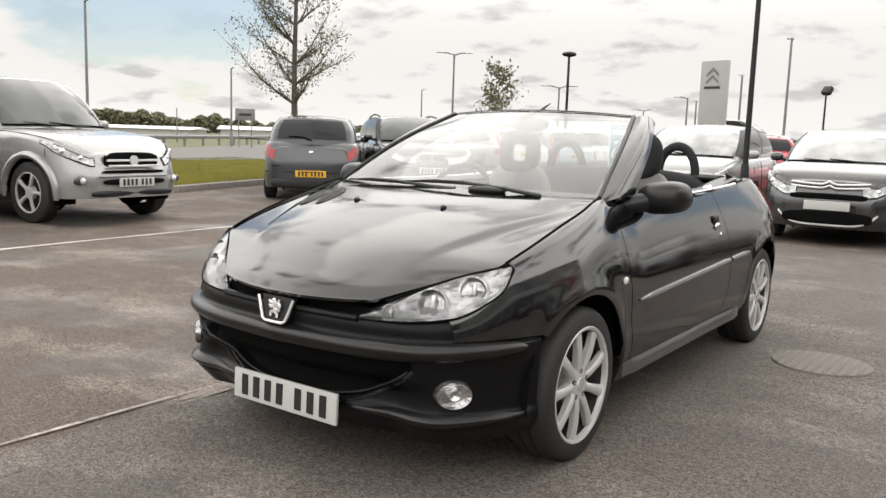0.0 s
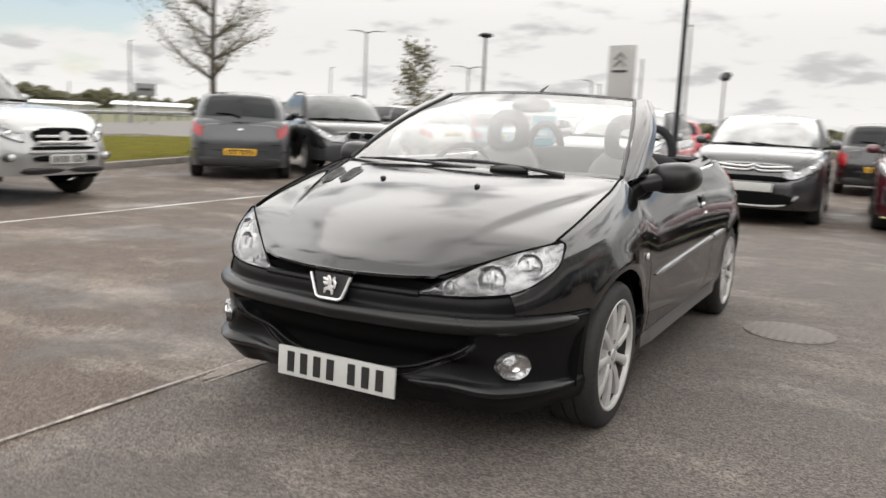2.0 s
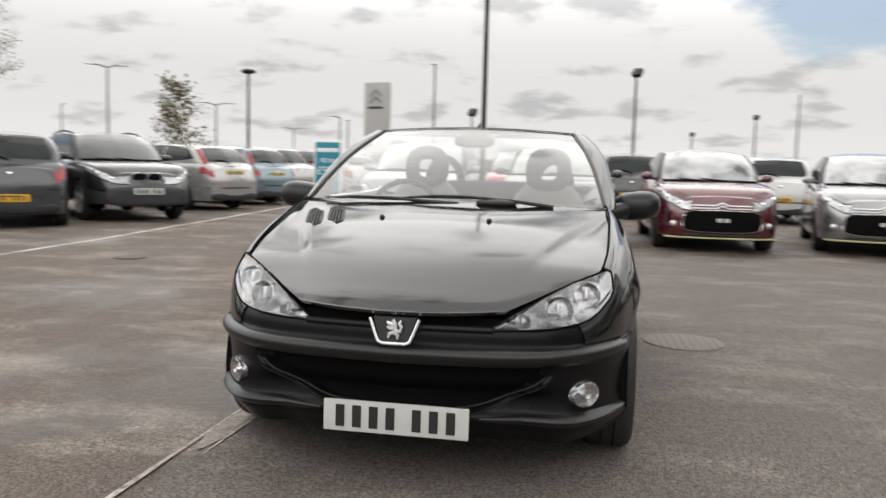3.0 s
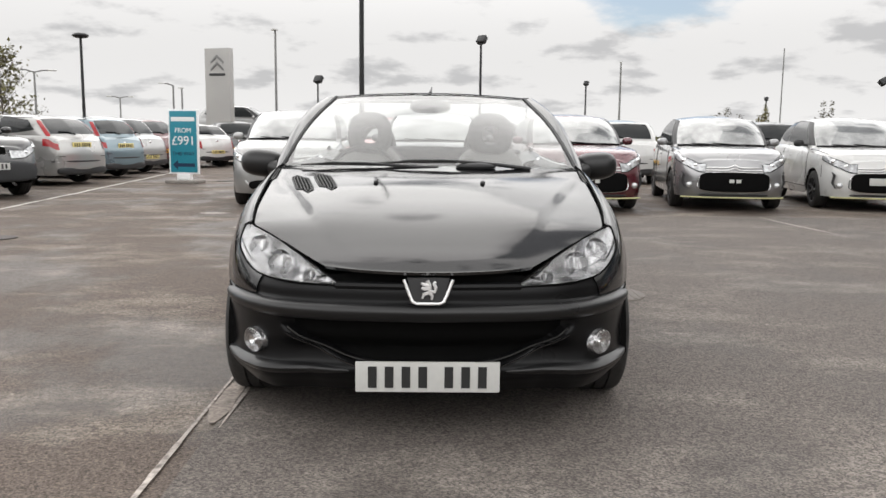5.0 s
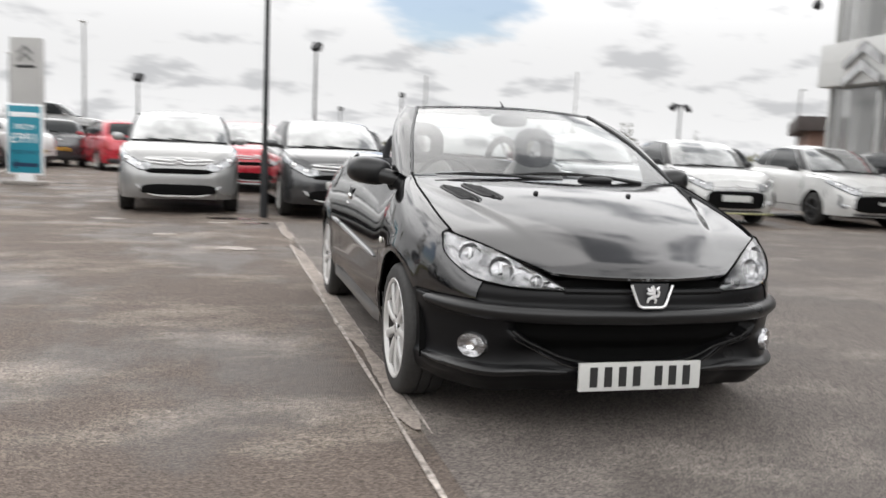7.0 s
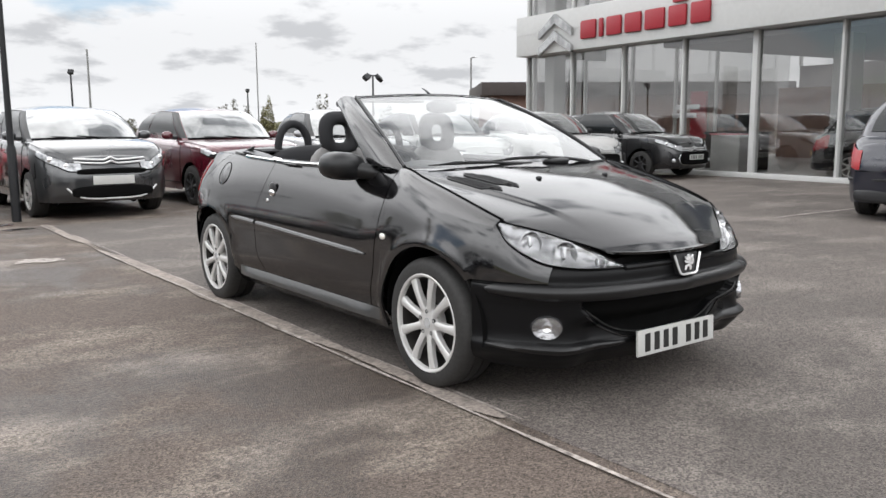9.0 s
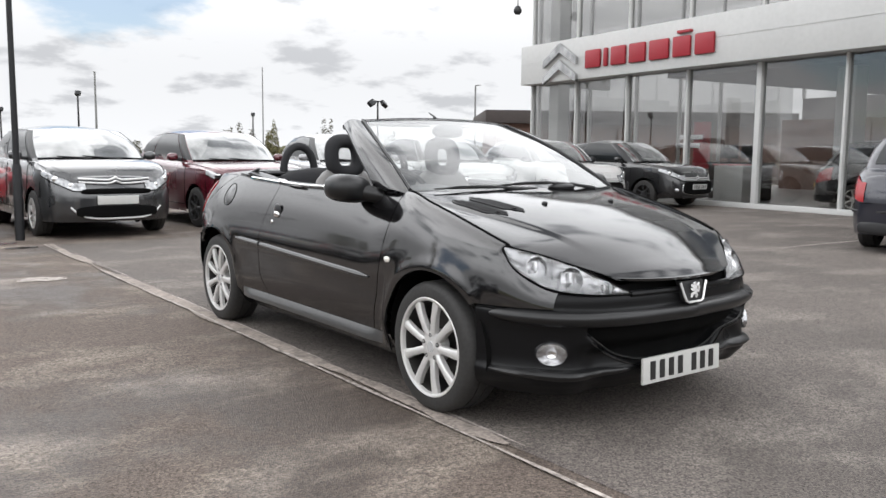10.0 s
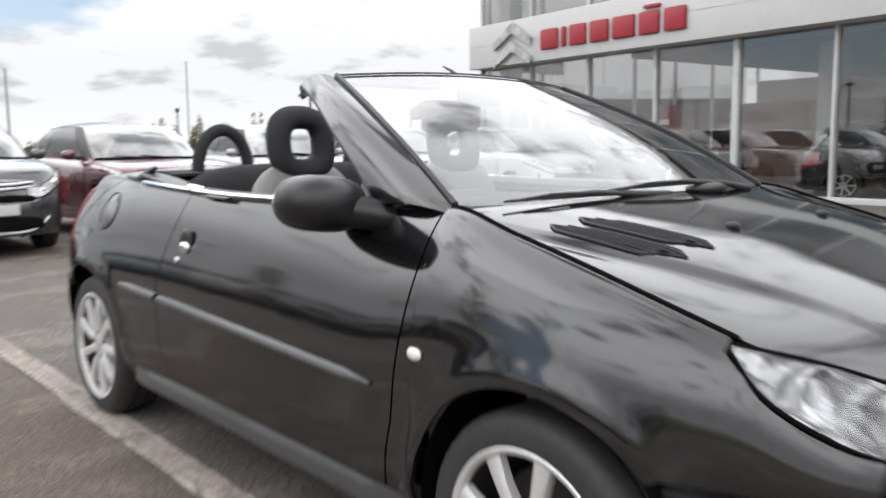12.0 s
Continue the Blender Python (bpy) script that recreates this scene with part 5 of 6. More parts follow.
    bmesh.ops.remove_doubles(bm, verts=bm.verts, dist=0.0008)
    bmesh.ops.recalc_face_normals(bm, faces=bm.faces)
    part("cabin", bm, body_m, c, sharp=35)
    G = M[g["glass"]]

    def two(nm, fn, us, vs_, mat, lift=0.005, join=False, lab=""):
        res = []
        for s in (1, -1):
            f = (lambda u, v: fn(u, v)) if s > 0 else (lambda u, v: (-fn(u, v)[0], *fn(u, v)[1:]))
            if join and s < 0:
                bm2 = sheet(f, us, vs_, bm=keep, lift=-lift)
                bmesh.ops.remove_doubles(bm2, verts=bm2.verts, dist=0.003)
                return part(nm, bm2, mat, c, lab)
            bm2 = sheet(f, us, vs_, lift=lift * s)
            if join:
                keep = bm2
                continue
            res.append(part(nm, bm2, mat, c, lab))
        return res

    dark = M[g.get("pillar", "plastic")]
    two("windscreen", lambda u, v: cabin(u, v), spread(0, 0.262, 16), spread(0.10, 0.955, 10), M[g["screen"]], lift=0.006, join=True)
    if not g.get("pillar"):
        two("windscreen_pillar", cabin, spread(0.268, 0.342, 6), spread(0.12, 0.96, 8), dark, lift=0.004)
    two("rear_window", lambda u, v: cabin(u, v), spread(1.0, 0.885, 10), spread(0.16, 0.90, 8), G, lift=-0.006, join=True)
    cuts = [0.350] + ([0.56] if g["doors"] > 1 else [0.60]) + [0.79]
    for i, (u0, u1) in enumerate(zip(cuts, cuts[1:])):
        two("side_window", lambda u, v: cabin(lerp(u0 + (0.004 if i else 0.0), u1 - 0.006, u), lerp(lerp(0.15, 0.30, step(0.55, 0.80, u1) * u ** 2), lerp(0.93, 0.80, step(0.7, 0.8, u1) * u ** 3), v)), spread(0, 1, 10), spread(0, 1, 6), G, lift=0.005)
    two("roof_gutter", lambda u, v: cabin(u, lerp(0.945, 0.985, v)), spread(0.30, 0.82, 24), spread(0, 1, 2), dark if not g.get("pillar") else M["plastic"], lift=0.003)
    if g.get("tall_lamp"):
        two("rear_light", lambda u, v: cabin(lerp(0.838, 0.874, u), v), spread(0, 1, 6), spread(0.0, 0.80, 8), M["red_lamp"], lift=0.008, lab="tall red rear light")
    a, b = g["lamp"]
    lv0, lv1 = g["lamp_v"]
    lh = g.get("lamp_h", 0.38)
    ly = lambda u: a + (b - a) * u ** 1.9
    q0, q1 = (lambda u: lerp(lv0, lv1 - 0.09, u) * 0.55), (lambda u: lerp(lv0 + lh, lv1 + 0.02, u ** 0.6) * 0.55)
    two("headlight", lambda u, v: F(ly(u), lerp(q0(u), q1(u), v)), spread(0, 1, 16), spread(0, 1, 8), M["head_lamp"], lift=0.012, lab="clear headlight")
    for s in (1, -1):
        loop = [F(ly(u), q0(u)) for u in spread(0, 1, 12)] + [F(ly(u), q1(u)) for u in spread(1, 0, 12)]
        part("lamp_rim", tube([(s * (x + 0.010), y - 0.008, z) for x, y, z in loop + loop[:1]], 0.007, 5), M["void"], c)
        for u, r in ((0.30, 0.042), (0.58, 0.052)):
            p3 = F(ly(u), (q0(u) + q1(u)) / 2)
            part("lamp_bowl", blob((s * (p3[0] - 0.004), p3[1] - 0.004, p3[2]), (r * 0.8, r * 0.45, r * 0.8), nu=12, nv=8), M["chrome"], c)
    tv0, tv1 = g["tail_v"]
    two("rear_light", lambda u, v: F(lerp(L - 0.24, L + 0.02, u), lerp(tv0, tv1, v) * 0.55), spread(0, 1, 8), spread(0, 1, 6), M[g["tail_lamp"]], lift=0.010, lab="red rear light")
    for s in (1, -1):
        for d in range(g["doors"]):
            yd = lerp(g["cowl"] + 0.95, g["tail"] - 0.9, d / max(1, g["doors"] - 1)) if g["doors"] > 1 else g["cowl"] + 1.15
            x = F(yd, 0.47)[0]
            part("door_handle", blob((s * (x + 0.01), yd, F(yd, 0.47)[2]), (0.014, 0.075, 0.014), nu=8, nv=6), body_m, c)
        mx = cabin(0.37, 0.06)
        part("door_mirror", blob((s * (mx[0] + 0.15), mx[1], mx[2] + 0.075), (0.088, 0.055, 0.062), power=0.8, nu=12, nv=8), M[g["mirror"]] if g["mirror"] else body_m, c)
        part("mirror_arm", tube([(s * (mx[0] - 0.02), mx[1], mx[2] + 0.03), (s * (mx[0] + 0.12), mx[1], mx[2] + 0.05)], [0.03, 0.02], 6), M["plastic"], c)
        for q in wy:
            wheel(c, (s * (half - 0.115), q, g["wheel"]), s, g["wheel"], g["rim"], 0.2, M[g["alloy"]], 5 if g["rim"] > 0.21 else 7, bolts=False)
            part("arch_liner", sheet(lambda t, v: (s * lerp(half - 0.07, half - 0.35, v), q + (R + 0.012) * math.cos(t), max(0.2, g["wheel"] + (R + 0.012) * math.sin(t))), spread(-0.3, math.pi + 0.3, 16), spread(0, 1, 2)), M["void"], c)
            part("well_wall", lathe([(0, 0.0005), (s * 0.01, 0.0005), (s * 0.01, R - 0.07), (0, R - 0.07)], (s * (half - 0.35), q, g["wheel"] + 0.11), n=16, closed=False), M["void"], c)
    def seam(path, r=0.005):
        for s in (1, -1):
            part("shut_line", tube([(s * (p3[0] + 0.001), p3[1], p3[2]) for p3 in path], r, 4), M["void"], c)

    ends = [g["cowl"] + 0.12] + ([lerp(g["cowl"], g["tail"], 0.47)] if g["doors"] > 1 else []) + [lerp(g["cowl"], g["tail"], 0.62 if g["doors"] == 1 else 0.80)]
    for yy in ends:
        seam([F(yy, v) for v in spread(0.10, 0.55, 8)])
    seam([F(y, 0.09) for y in spread(ends[0], ends[-1], 8)])
    seam([F(y, 0.66) for y in spread(0.34, g["cowl"] + 0.1, 10)])
    seam([F(0.42 + 0.02 * v, v) for v in spread(0.25, 0.42, 5)])
    low_edge = [cabin(u, 0.10) for u in spread(0.0, 0.262, 10)]
    part("window_base", tube([(-x, y - 0.01, z + 0.004) for x, y, z in low_edge[::-1]] + [(x, y - 0.01, z + 0.004) for x, y, z in low_edge[1:]], 0.014, 6), M["void"], c)
    for x0, x1 in ((0.42, -0.18), (-0.06, -0.56)):
        part("wiper", tube([(x0 * half, cabin(abs(x0) * 0.26, 0.08)[1] - 0.03, cabin(abs(x0) * 0.26, 0.08)[2] + 0.012), (x1 * half, cabin(abs(x1) * 0.26, 0.13)[1] - 0.02, cabin(abs(x1) * 0.26, 0.13)[2] + 0.012)], 0.009, 5), M["plastic"], c)
    part("underbody", box(-half + 0.22, half - 0.22, 0.30, L - 0.25, g["sill"] - 0.01, g["sill"] + 0.14, 0.03), M["void"], c)

    # front end
    def bar(nm, w, z0, z1, y, mat, depth=0.03, pw=0.55, lab=""):
        return part(nm, blob((0, y + lean_in(0, (z0 + z1) / 2), (z0 + z1) / 2), (w / 2, depth, (z1 - z0) / 2), power=pw, nu=24, nv=10), mat, c, lab)

    gz = g["nose"]
    if g["grille"] == "wide":
        bar("lower_intake", W * 0.60, 0.27, 0.43, -0.035, M["void"])
        bar("slot_grille", W * 0.52, 0.575, 0.65, -0.050, M["void"])
        part("intake_trim", tube([(W * 0.33 * t, -0.070 + 0.06 * abs(t) ** 3, 0.262 + 0.15 * abs(t) ** 5) for t in spread(-1, 1, 20)], 0.012, 6), M["bright_trim"], c)
        for dz in (0, 0.045):
            part("chrome_bar", tube([(W * 0.26 * t, -0.068 + lean_in(0, gz - 0.105 - dz) + 0.05 * abs(t) ** 3, gz - 0.105 - dz + 0.035 * max(0, 1 - abs(t) * 6) + 0.02 * t * t) for t in spread(-1, 1, 30)], 0.013, 6), M["bright_trim"], c)
    elif g["grille"] == "big":
        bar("mouth_grille", W * 0.60, 0.30, 0.60, -0.042, M["void"], pw=0.4)
        pts = [((W * 0.31 - 0.05 * math.sin(a)) * math.copysign(abs(math.cos(a)) ** 0.55, math.cos(a)), -0.056 + 0.05 * abs(math.cos(a)) ** 6, 0.45 + 0.15 * math.copysign(abs(math.sin(a)) ** 0.6, math.sin(a))) for a in spread(0, 2 * math.pi, 36)]
        part("grille_surround", tube(pts, 0.007, 6), M["chrome"], c)
        for dz in (0.0, 0.04):
            part("chrome_bar", tube([(W * 0.24 * t, -0.066 + lean_in(0, 0.665 - dz) + 0.03 * abs(t) ** 3, 0.665 - dz + 0.04 * max(0, 1 - abs(t) * 5)) for t in spread(-1, 1, 24)], 0.011, 6), M["bright_trim"], c)
        for s in (1, -1):
            part("fog_light", blob((s * W * 0.375, 0.06, 0.40), (0.05, 0.05, 0.045), nu=12, nv=8), M["lamp_silver"], c)
            part("fog_surround", tube([(s * W * 0.435, 0.12, 0.60), (s * W * 0.425, 0.075, 0.56), (s * W * 0.435, 0.08, 0.44), (s * W * 0.415, 0.045, 0.36)], [0.012, 0.02, 0.02, 0.01], 6), M["plastic"], c)
        bar("lower_intake", W * 0.6, 0.235, 0.275, -0.03, M["plastic"])
    elif g["grille"] == "bars":
        bar("grille", W * 0.44, gz - 0.25, gz - 0.05, -0.062, M["void"])
        for dz in (0.085, 0.15, 0.215):
            part("grille_slat", box(-W * 0.205, W * 0.205, -0.105 + lean_in(0, gz - dz), -0.08 + lean_in(0, gz - dz), gz - dz - 0.014, gz - dz + 0.014, 0.006), M["bright_trim"], c)
        part("emblem", lathe([(-0.012, 0.0005), (0.012, 0.03), (0.012, 0.06), (-0.012, 0.06)], (0, -0.112 + lean_in(0, gz - 0.15), gz - 0.15), "y", 20, closed=False), M["bright_trim"], c, "plain round silver emblem")
        bar("slot_grille", W * 0.50, gz - 0.305, gz - 0.265, -0.046, M["void"])
        bar("lower_intake", W * 0.50, gz - 0.44, gz - 0.37, -0.046, M["void"])
        bar("bumper_ledge", W * 0.56, gz - 0.355, gz - 0.315, -0.052, body_m)
        bar("bumper_skid", W * 0.66, 0.33, 0.42, -0.01, M["moulding_dark"], 0.04)
        for s in (1, -1):
            part("fog_recess", blob((s * W * 0.375, 0.055, gz - 0.39), (0.10, 0.03, 0.05), nu=14, nv=8, power=0.8), M["moulding"], c)
            part("fog_light", blob((s * W * 0.37, 0.040, gz - 0.39), (0.045, 0.04, 0.045), nu=12, nv=8), M["lamp_silver"], c)
    if g.get("flares"):
        for s in (1, -1):
            for q in wy:
                pts = []
                for t in spread(-0.15, math.pi + 0.15, 20):
                    yq = q + (R + 0.03) * math.cos(t)
                    pts.append((s * (P(min(max(yq, 0.02), L)) * 0.985 + 0.008), yq, g["wheel"] + (R + 0.03) * math.sin(t)))
                part("wheel_flare", tube(pts, [0.03] + [0.045] * 18 + [0.045, 0.03], 8), body_m, c)
    if g["grille"] == "twin":
        for s in (1, -1):
            part("grille", blob((s * 0.13, -0.045 + lean_in(0, gz - 0.14), gz - 0.14), (0.115, 0.03, 0.075), power=0.6, nu=14, nv=8), M["void"], c)
            pts = [(s * 0.13 + 0.115 * math.copysign(abs(math.cos(a)) ** 0.6, math.cos(a)), -0.07 + lean_in(0, gz - 0.14), gz - 0.14 + 0.075 * math.copysign(abs(math.sin(a)) ** 0.6, math.sin(a))) for a in spread(0, 2 * math.pi, 24)]
            part("grille_surround", tube(pts, 0.008, 6), M["chrome"], c)
        bar("lower_intake", W * 0.7, 0.33, 0.50, -0.03, M["void"])
    if g["lower"]:
        two("lower_cladding", lambda u, v: F(lerp(0.0, L, u), lerp(0.0, 0.22, v)), spread(0, 1, 60), spread(0, 1, 4), M[g["lower"]], lift=0.006)
        bar("bumper_cladding", W * 0.80, 0.28, 0.62, 0.0, M[g["lower"]], 0.065, 0.5)
    if g["plate"] in ("front", "blank"):
        zpl = g.get("plate_z", 0.47)
        if g["plate"] == "front":
            number_plate(c, (0, -0.082 + lean_in(0, zpl), zpl), 0.52, 0.111, -1, M["plate_white"])
        else:
            part("blank_plate", box(-0.26, 0.26, -0.084, -0.07, zpl - 0.055, zpl + 0.055, 0.004), M["plate_white"], c, "blank pale dealer plate")
    if g["plate"] == "card":
        for x in (-0.04, 0.06):
            part("price_card", box(x - 0.035, x + 0.035, -0.082, -0.076, 0.44, 0.49, 0.002), M["plate_white"], c)
    if g["guard"]:
        part("transport_guard", tube([(W * 0.44 * t, -0.05 + 0.16 * abs(t) ** 4, 0.215) for t in spread(-1, 1, 24)], 0.011, 6), M["yellow_trim"], c, "pale yellow protective strip")
    if g["rails"]:
        for s in (1, -1):
            ends_ = spread(0.36, 0.80, 12)
            pts = [(s * cap(u, 0.06)[0], cap(u, 0.06)[1], cap(u, 0.06)[2] + 0.055 * math.sin(math.pi * i / 12) ** 0.4) for i, u in enumerate(ends_)]
            part("roof_rail", tube(pts, 0.018, 6), M["plastic"], c)
    # rear end
    q1, q2, q3 = Vector(cabin(1, 0.12)), Vector(cabin(0.97, 0.22)), Vector(cabin(0.925, 0.24))
    part("rear_wiper", tube([q1 + Vector((0, 0.02, 0)), q2 + Vector((0, 0.025, 0)), q3 + Vector((0, 0.025, 0))], 0.011, 5), M["void"], c)
    part("bumper_seam", tube([(F(L + 0.03 * math.cos(a), 0.30)[0] * math.copysign(1, t), F(L + 0.03 * math.cos(a), 0.30)[1] + 0.004, 0.60) for t, a in ((-1, 1.5), (-1, 0.6), (1, 0.6), (1, 1.5))], 0.005, 4), M["void"], c)
    zr = g.get("rear_plate", 0.55)
    number_plate(c, (0, L + 0.058 + lean_in(L, zr), zr), 0.52, 0.111, 1, M[g.get("rear_mat", "plate_yellow")]) if g.get("back", True) else None
    part("rear_bumper_strip", tube([(W * 0.44 * t, L + 0.05 - 0.13 * abs(t) ** 3, 0.50) for t in spread(-1, 1, 20)], 0.018, 6), M["plastic"], c)
    part("rear_valance", blob((0, L - 0.02, 0.31), (W * 0.40, 0.065, 0.09), power=0.5), M["plastic"], c)
    part("rear_emblem", blob((0, L + 0.05 + lean_in(L, g["belt"] - 0.12), g["belt"] - 0.12), (0.04, 0.012, 0.035), nu=10, nv=8), M["chrome"], c)
    return c


M["silver"] = silver = paint("silver_paint", (0.30, 0.30, 0.296), 0.5, 0.3, 1.6)
warm_silver = paint("pale_silver_paint", (0.34, 0.335, 0.325), 0.45, 0.3)
dark_grey = paint("dark_grey_paint", (0.030, 0.031, 0.033), 0.35, 0.28, 1.7)
mid_grey = paint("grey_paint", (0.050, 0.053, 0.058), 0.3, 0.3, 1.45)
steel_grey = paint("steel_grey_paint", (0.26, 0.26, 0.265), 0.5, 0.28, 1.9)
white_p = paint("white_paint", (0.52, 0.52, 0.51), 0.0, 0.28, 1.55)
red_p = paint("red_paint", (0.085, 0.004, 0.012), 0.25, 0.28, 1.8)
bright_red = paint("bright_red_paint", (0.42, 0.02, 0.035), 0.15)
dark_red = paint("dark_red_paint", (0.10, 0.02, 0.022), 0.25)
black_p = paint("black_car_paint", (0.008, 0.008, 0.009), 0.1)
blue_grey = paint("blue_grey_paint", (0.14, 0.20, 0.23), 0.4)
navy_p = paint("navy_paint", (0.012, 0.013, 0.022), 0.3)

MPV = dict(H=1.53, hood=1.02, nose=0.86, cowl=0.88, roof=1.72, rear=3.35, tail=3.80, belt=0.96, doors=2, grille="wide", lamp=(-0.035, 0.36), lamp_v=(0.78, 1.0), lamp_h=0.30)
SPORT = dict(H=1.50, hood=0.99, nose=0.85, cowl=1.05, roof=1.80, rear=3.1, tail=3.75, belt=0.95, doors=1, grille="big", alloy="dark_alloy", guard=True, lamp=(-0.03, 0.42), lamp_v=(0.77, 1.0), lamp_h=0.38)
SUV = dict(name="suv_car", screen="screen_soft", L=4.4, W=1.82, H=1.70, nose=0.98, hood=1.12, cowl=1.15, roof=1.95, rear=3.7, tail=4.2, belt=1.08, wheel=0.355, rim=0.235, over=0.88, base=2.56, sill=0.32, doors=2)

parked_car((-2.2, 10.25), 2, silver, dict(MPV, plate="none"), "silver five-door hatchback facing the lane", group="front row of cars for sale")
parked_car((0.08, 9.80), 2, dark_grey, dict(MPV, H=1.50, plate="blank", plate_z=0.50), "dark grey five-door hatchback with a blank plate", group="front row of cars for sale")
parked_car((2.36, 10.05), 2, red_p, dict(SPORT, plate="card"), "deep red three-door hatchback with a pale lower strip", group="front row of cars for sale")
parked_car((4.74, 10.4), -9, steel_grey, dict(SPORT, plate="card"), "grey three-door hatchback with cards in its grille", group="front row of cars for sale")
parked_car((7.1, 10.45), -9, white_p, dict(SPORT, plate="blank", mirror="plastic"), "white three-door hatchback with black mirrors", group="front row of cars for sale")
parked_car((9.9, 10.2), -8, white_p, dict(SPORT, plate="card", guard=False, mirror="plastic"), "white three-door hatchback with striped bumper", group="front row of cars for sale")
parked_car((12.5, 9.95), 3, black_p, dict(SPORT, plate="front", guard=False), "black three-door hatchback beside the showroom", group="front row of cars for sale")
# second row
parked_car((-0.95, 15.6), 4, bright_red, dict(MPV, plate="none"), "bright red hatchback in the second row", group="second row of cars")
parked_car((1.35, 19.8), 182, black_p, dict(MPV), "black hatchback seen from behind", group="second row of cars")
parked_car((4.75, 19.7), 178, white_p, dict(MPV), "white hatchback seen from behind", group="second row of cars")
parked_car((8.5, 19.9), 178, dark_grey, dict(MPV), "dark grey hatchback behind the first row", group="second row of cars")
parked_car((10.9, 18.5), 176, black_p, dict(MPV), "black hatchback behind the first row", group="second row of cars")
# the bay row on the other side of the lane
parked_car((-7.65, 4.0), 96, silver, dict(SUV, H=1.82, W=1.84, L=4.45, over=0.74, nose=0.92, hood=1.13, grille="bars", plate="front", plate_z=0.51, rim=0.245, wheel=0.365, belt=1.06, cowl=1.30, roof=2.08, lamp=(-0.02, 0.52), lamp_v=(0.84, 0.98), lamp_h=0.30, flares=True, pillar="silver"), "silver off-road car with flared arches", group="cars in the angled bays")
parked_car((-8.1, 1.55), 96, navy_p, dict(MPV, plate="front"), "dark hatchback next to the silver off-road car", group="cars in the angled bays")
parked_car((-10.08, 10.68), 221, mid_grey, dict(MPV, screen="screen_soft", L=3.99, H=1.50, W=1.74, belt=0.95, rear=3.45, tail=3.87, rear_plate=0.47, tail_v=(0.78, 1.08)), "dark grey hatchback parked nose in, yellow rear plate", group="cars in the angled bays")
parked_car((-7.7, 11.05), 50, black_p, dict(SUV, H=1.60, nose=0.92, hood=1.06, belt=1.02, grille="twin", plate="front", plate_z=0.54, rails=True, lower="clad_grey"), "black off-road car with twin grilles and roof rails", group="cars in the angled bays")
parked_car((-10.45, 15.7), 250, warm_silver, dict(MPV, screen="screen_soft", tail_v=(0.80, 1.0), tall_lamp=True, L=4.2, H=1.47, rear=3.6, tail=4.08, base=2.6, rear_plate=0.83, rear_mat="plate_pale"), "silver hatchback parked nose in", group="cars in the angled bays")
parked_car((-10.6, 18.35), 250, blue_grey, dict(MPV, screen="screen_soft", tail_v=(0.80, 1.0), tall_lamp=True, L=4.3, H=1.48, rear=3.8, tail=4.18, base=2.6, rear_plate=0.78, rear_mat="plate_pale"), "pale blue estate car parked nose in", group="cars in the angled bays")
parked_car((-10.65, 20.8), 250, silver, dict(MPV, L=4.1, rear_plate=0.45, rear_mat="plate_pale"), "silver hatchback further down the bays", group="cars in the angled bays")
parked_car((-10.8, 23.3), 250, dark_red, dict(MPV), "dark red hatchback further down the bays", group="cars in the angled bays")
parked_car((-9.4, 25.6), 235, white_p, dict(MPV, H=1.42, rear_plate=0.5, rear_mat="plate_pale"), "small white hatchback at the end of the bays", group="cars in the angled bays")
parked_car((-7.1, 35.0), 90, silver, dict(SUV, grille="bars", z=0.62, flares=True), "silver off-road car up on a display ramp", group="far cars")
rp = thing("display_ramp", label="low dark display ramp under the silver off-road car", category="ramp")
part("deck", box(-10.9, -5.9, 34.0, 36.0, 0.5, 0.62, 0.02), M["clad_grey"], rp)
for x in (-10.6, -8.4, -6.2):
    part("support", box(x - 0.15, x + 0.15, 34.1, 35.9, 0, 0.5, 0.01), M["plastic"], rp)
parked_car((-5.3, 26.6), 200, bright_red, dict(MPV), "red hatchback parked nose away across the lane", group="far cars")
parked_car((-7.6, 28.5), 200, dark_grey, dict(MPV), "dark grey hatchback beside the red one", group="far cars")
parked_car((10.6, 2.76), 100, navy_p, dict(MPV, L=4.25, rear=3.6, tail=4.1, base=2.6, rear_plate=0.62), "dark blue hatchback leaving the showroom front", group="far cars")


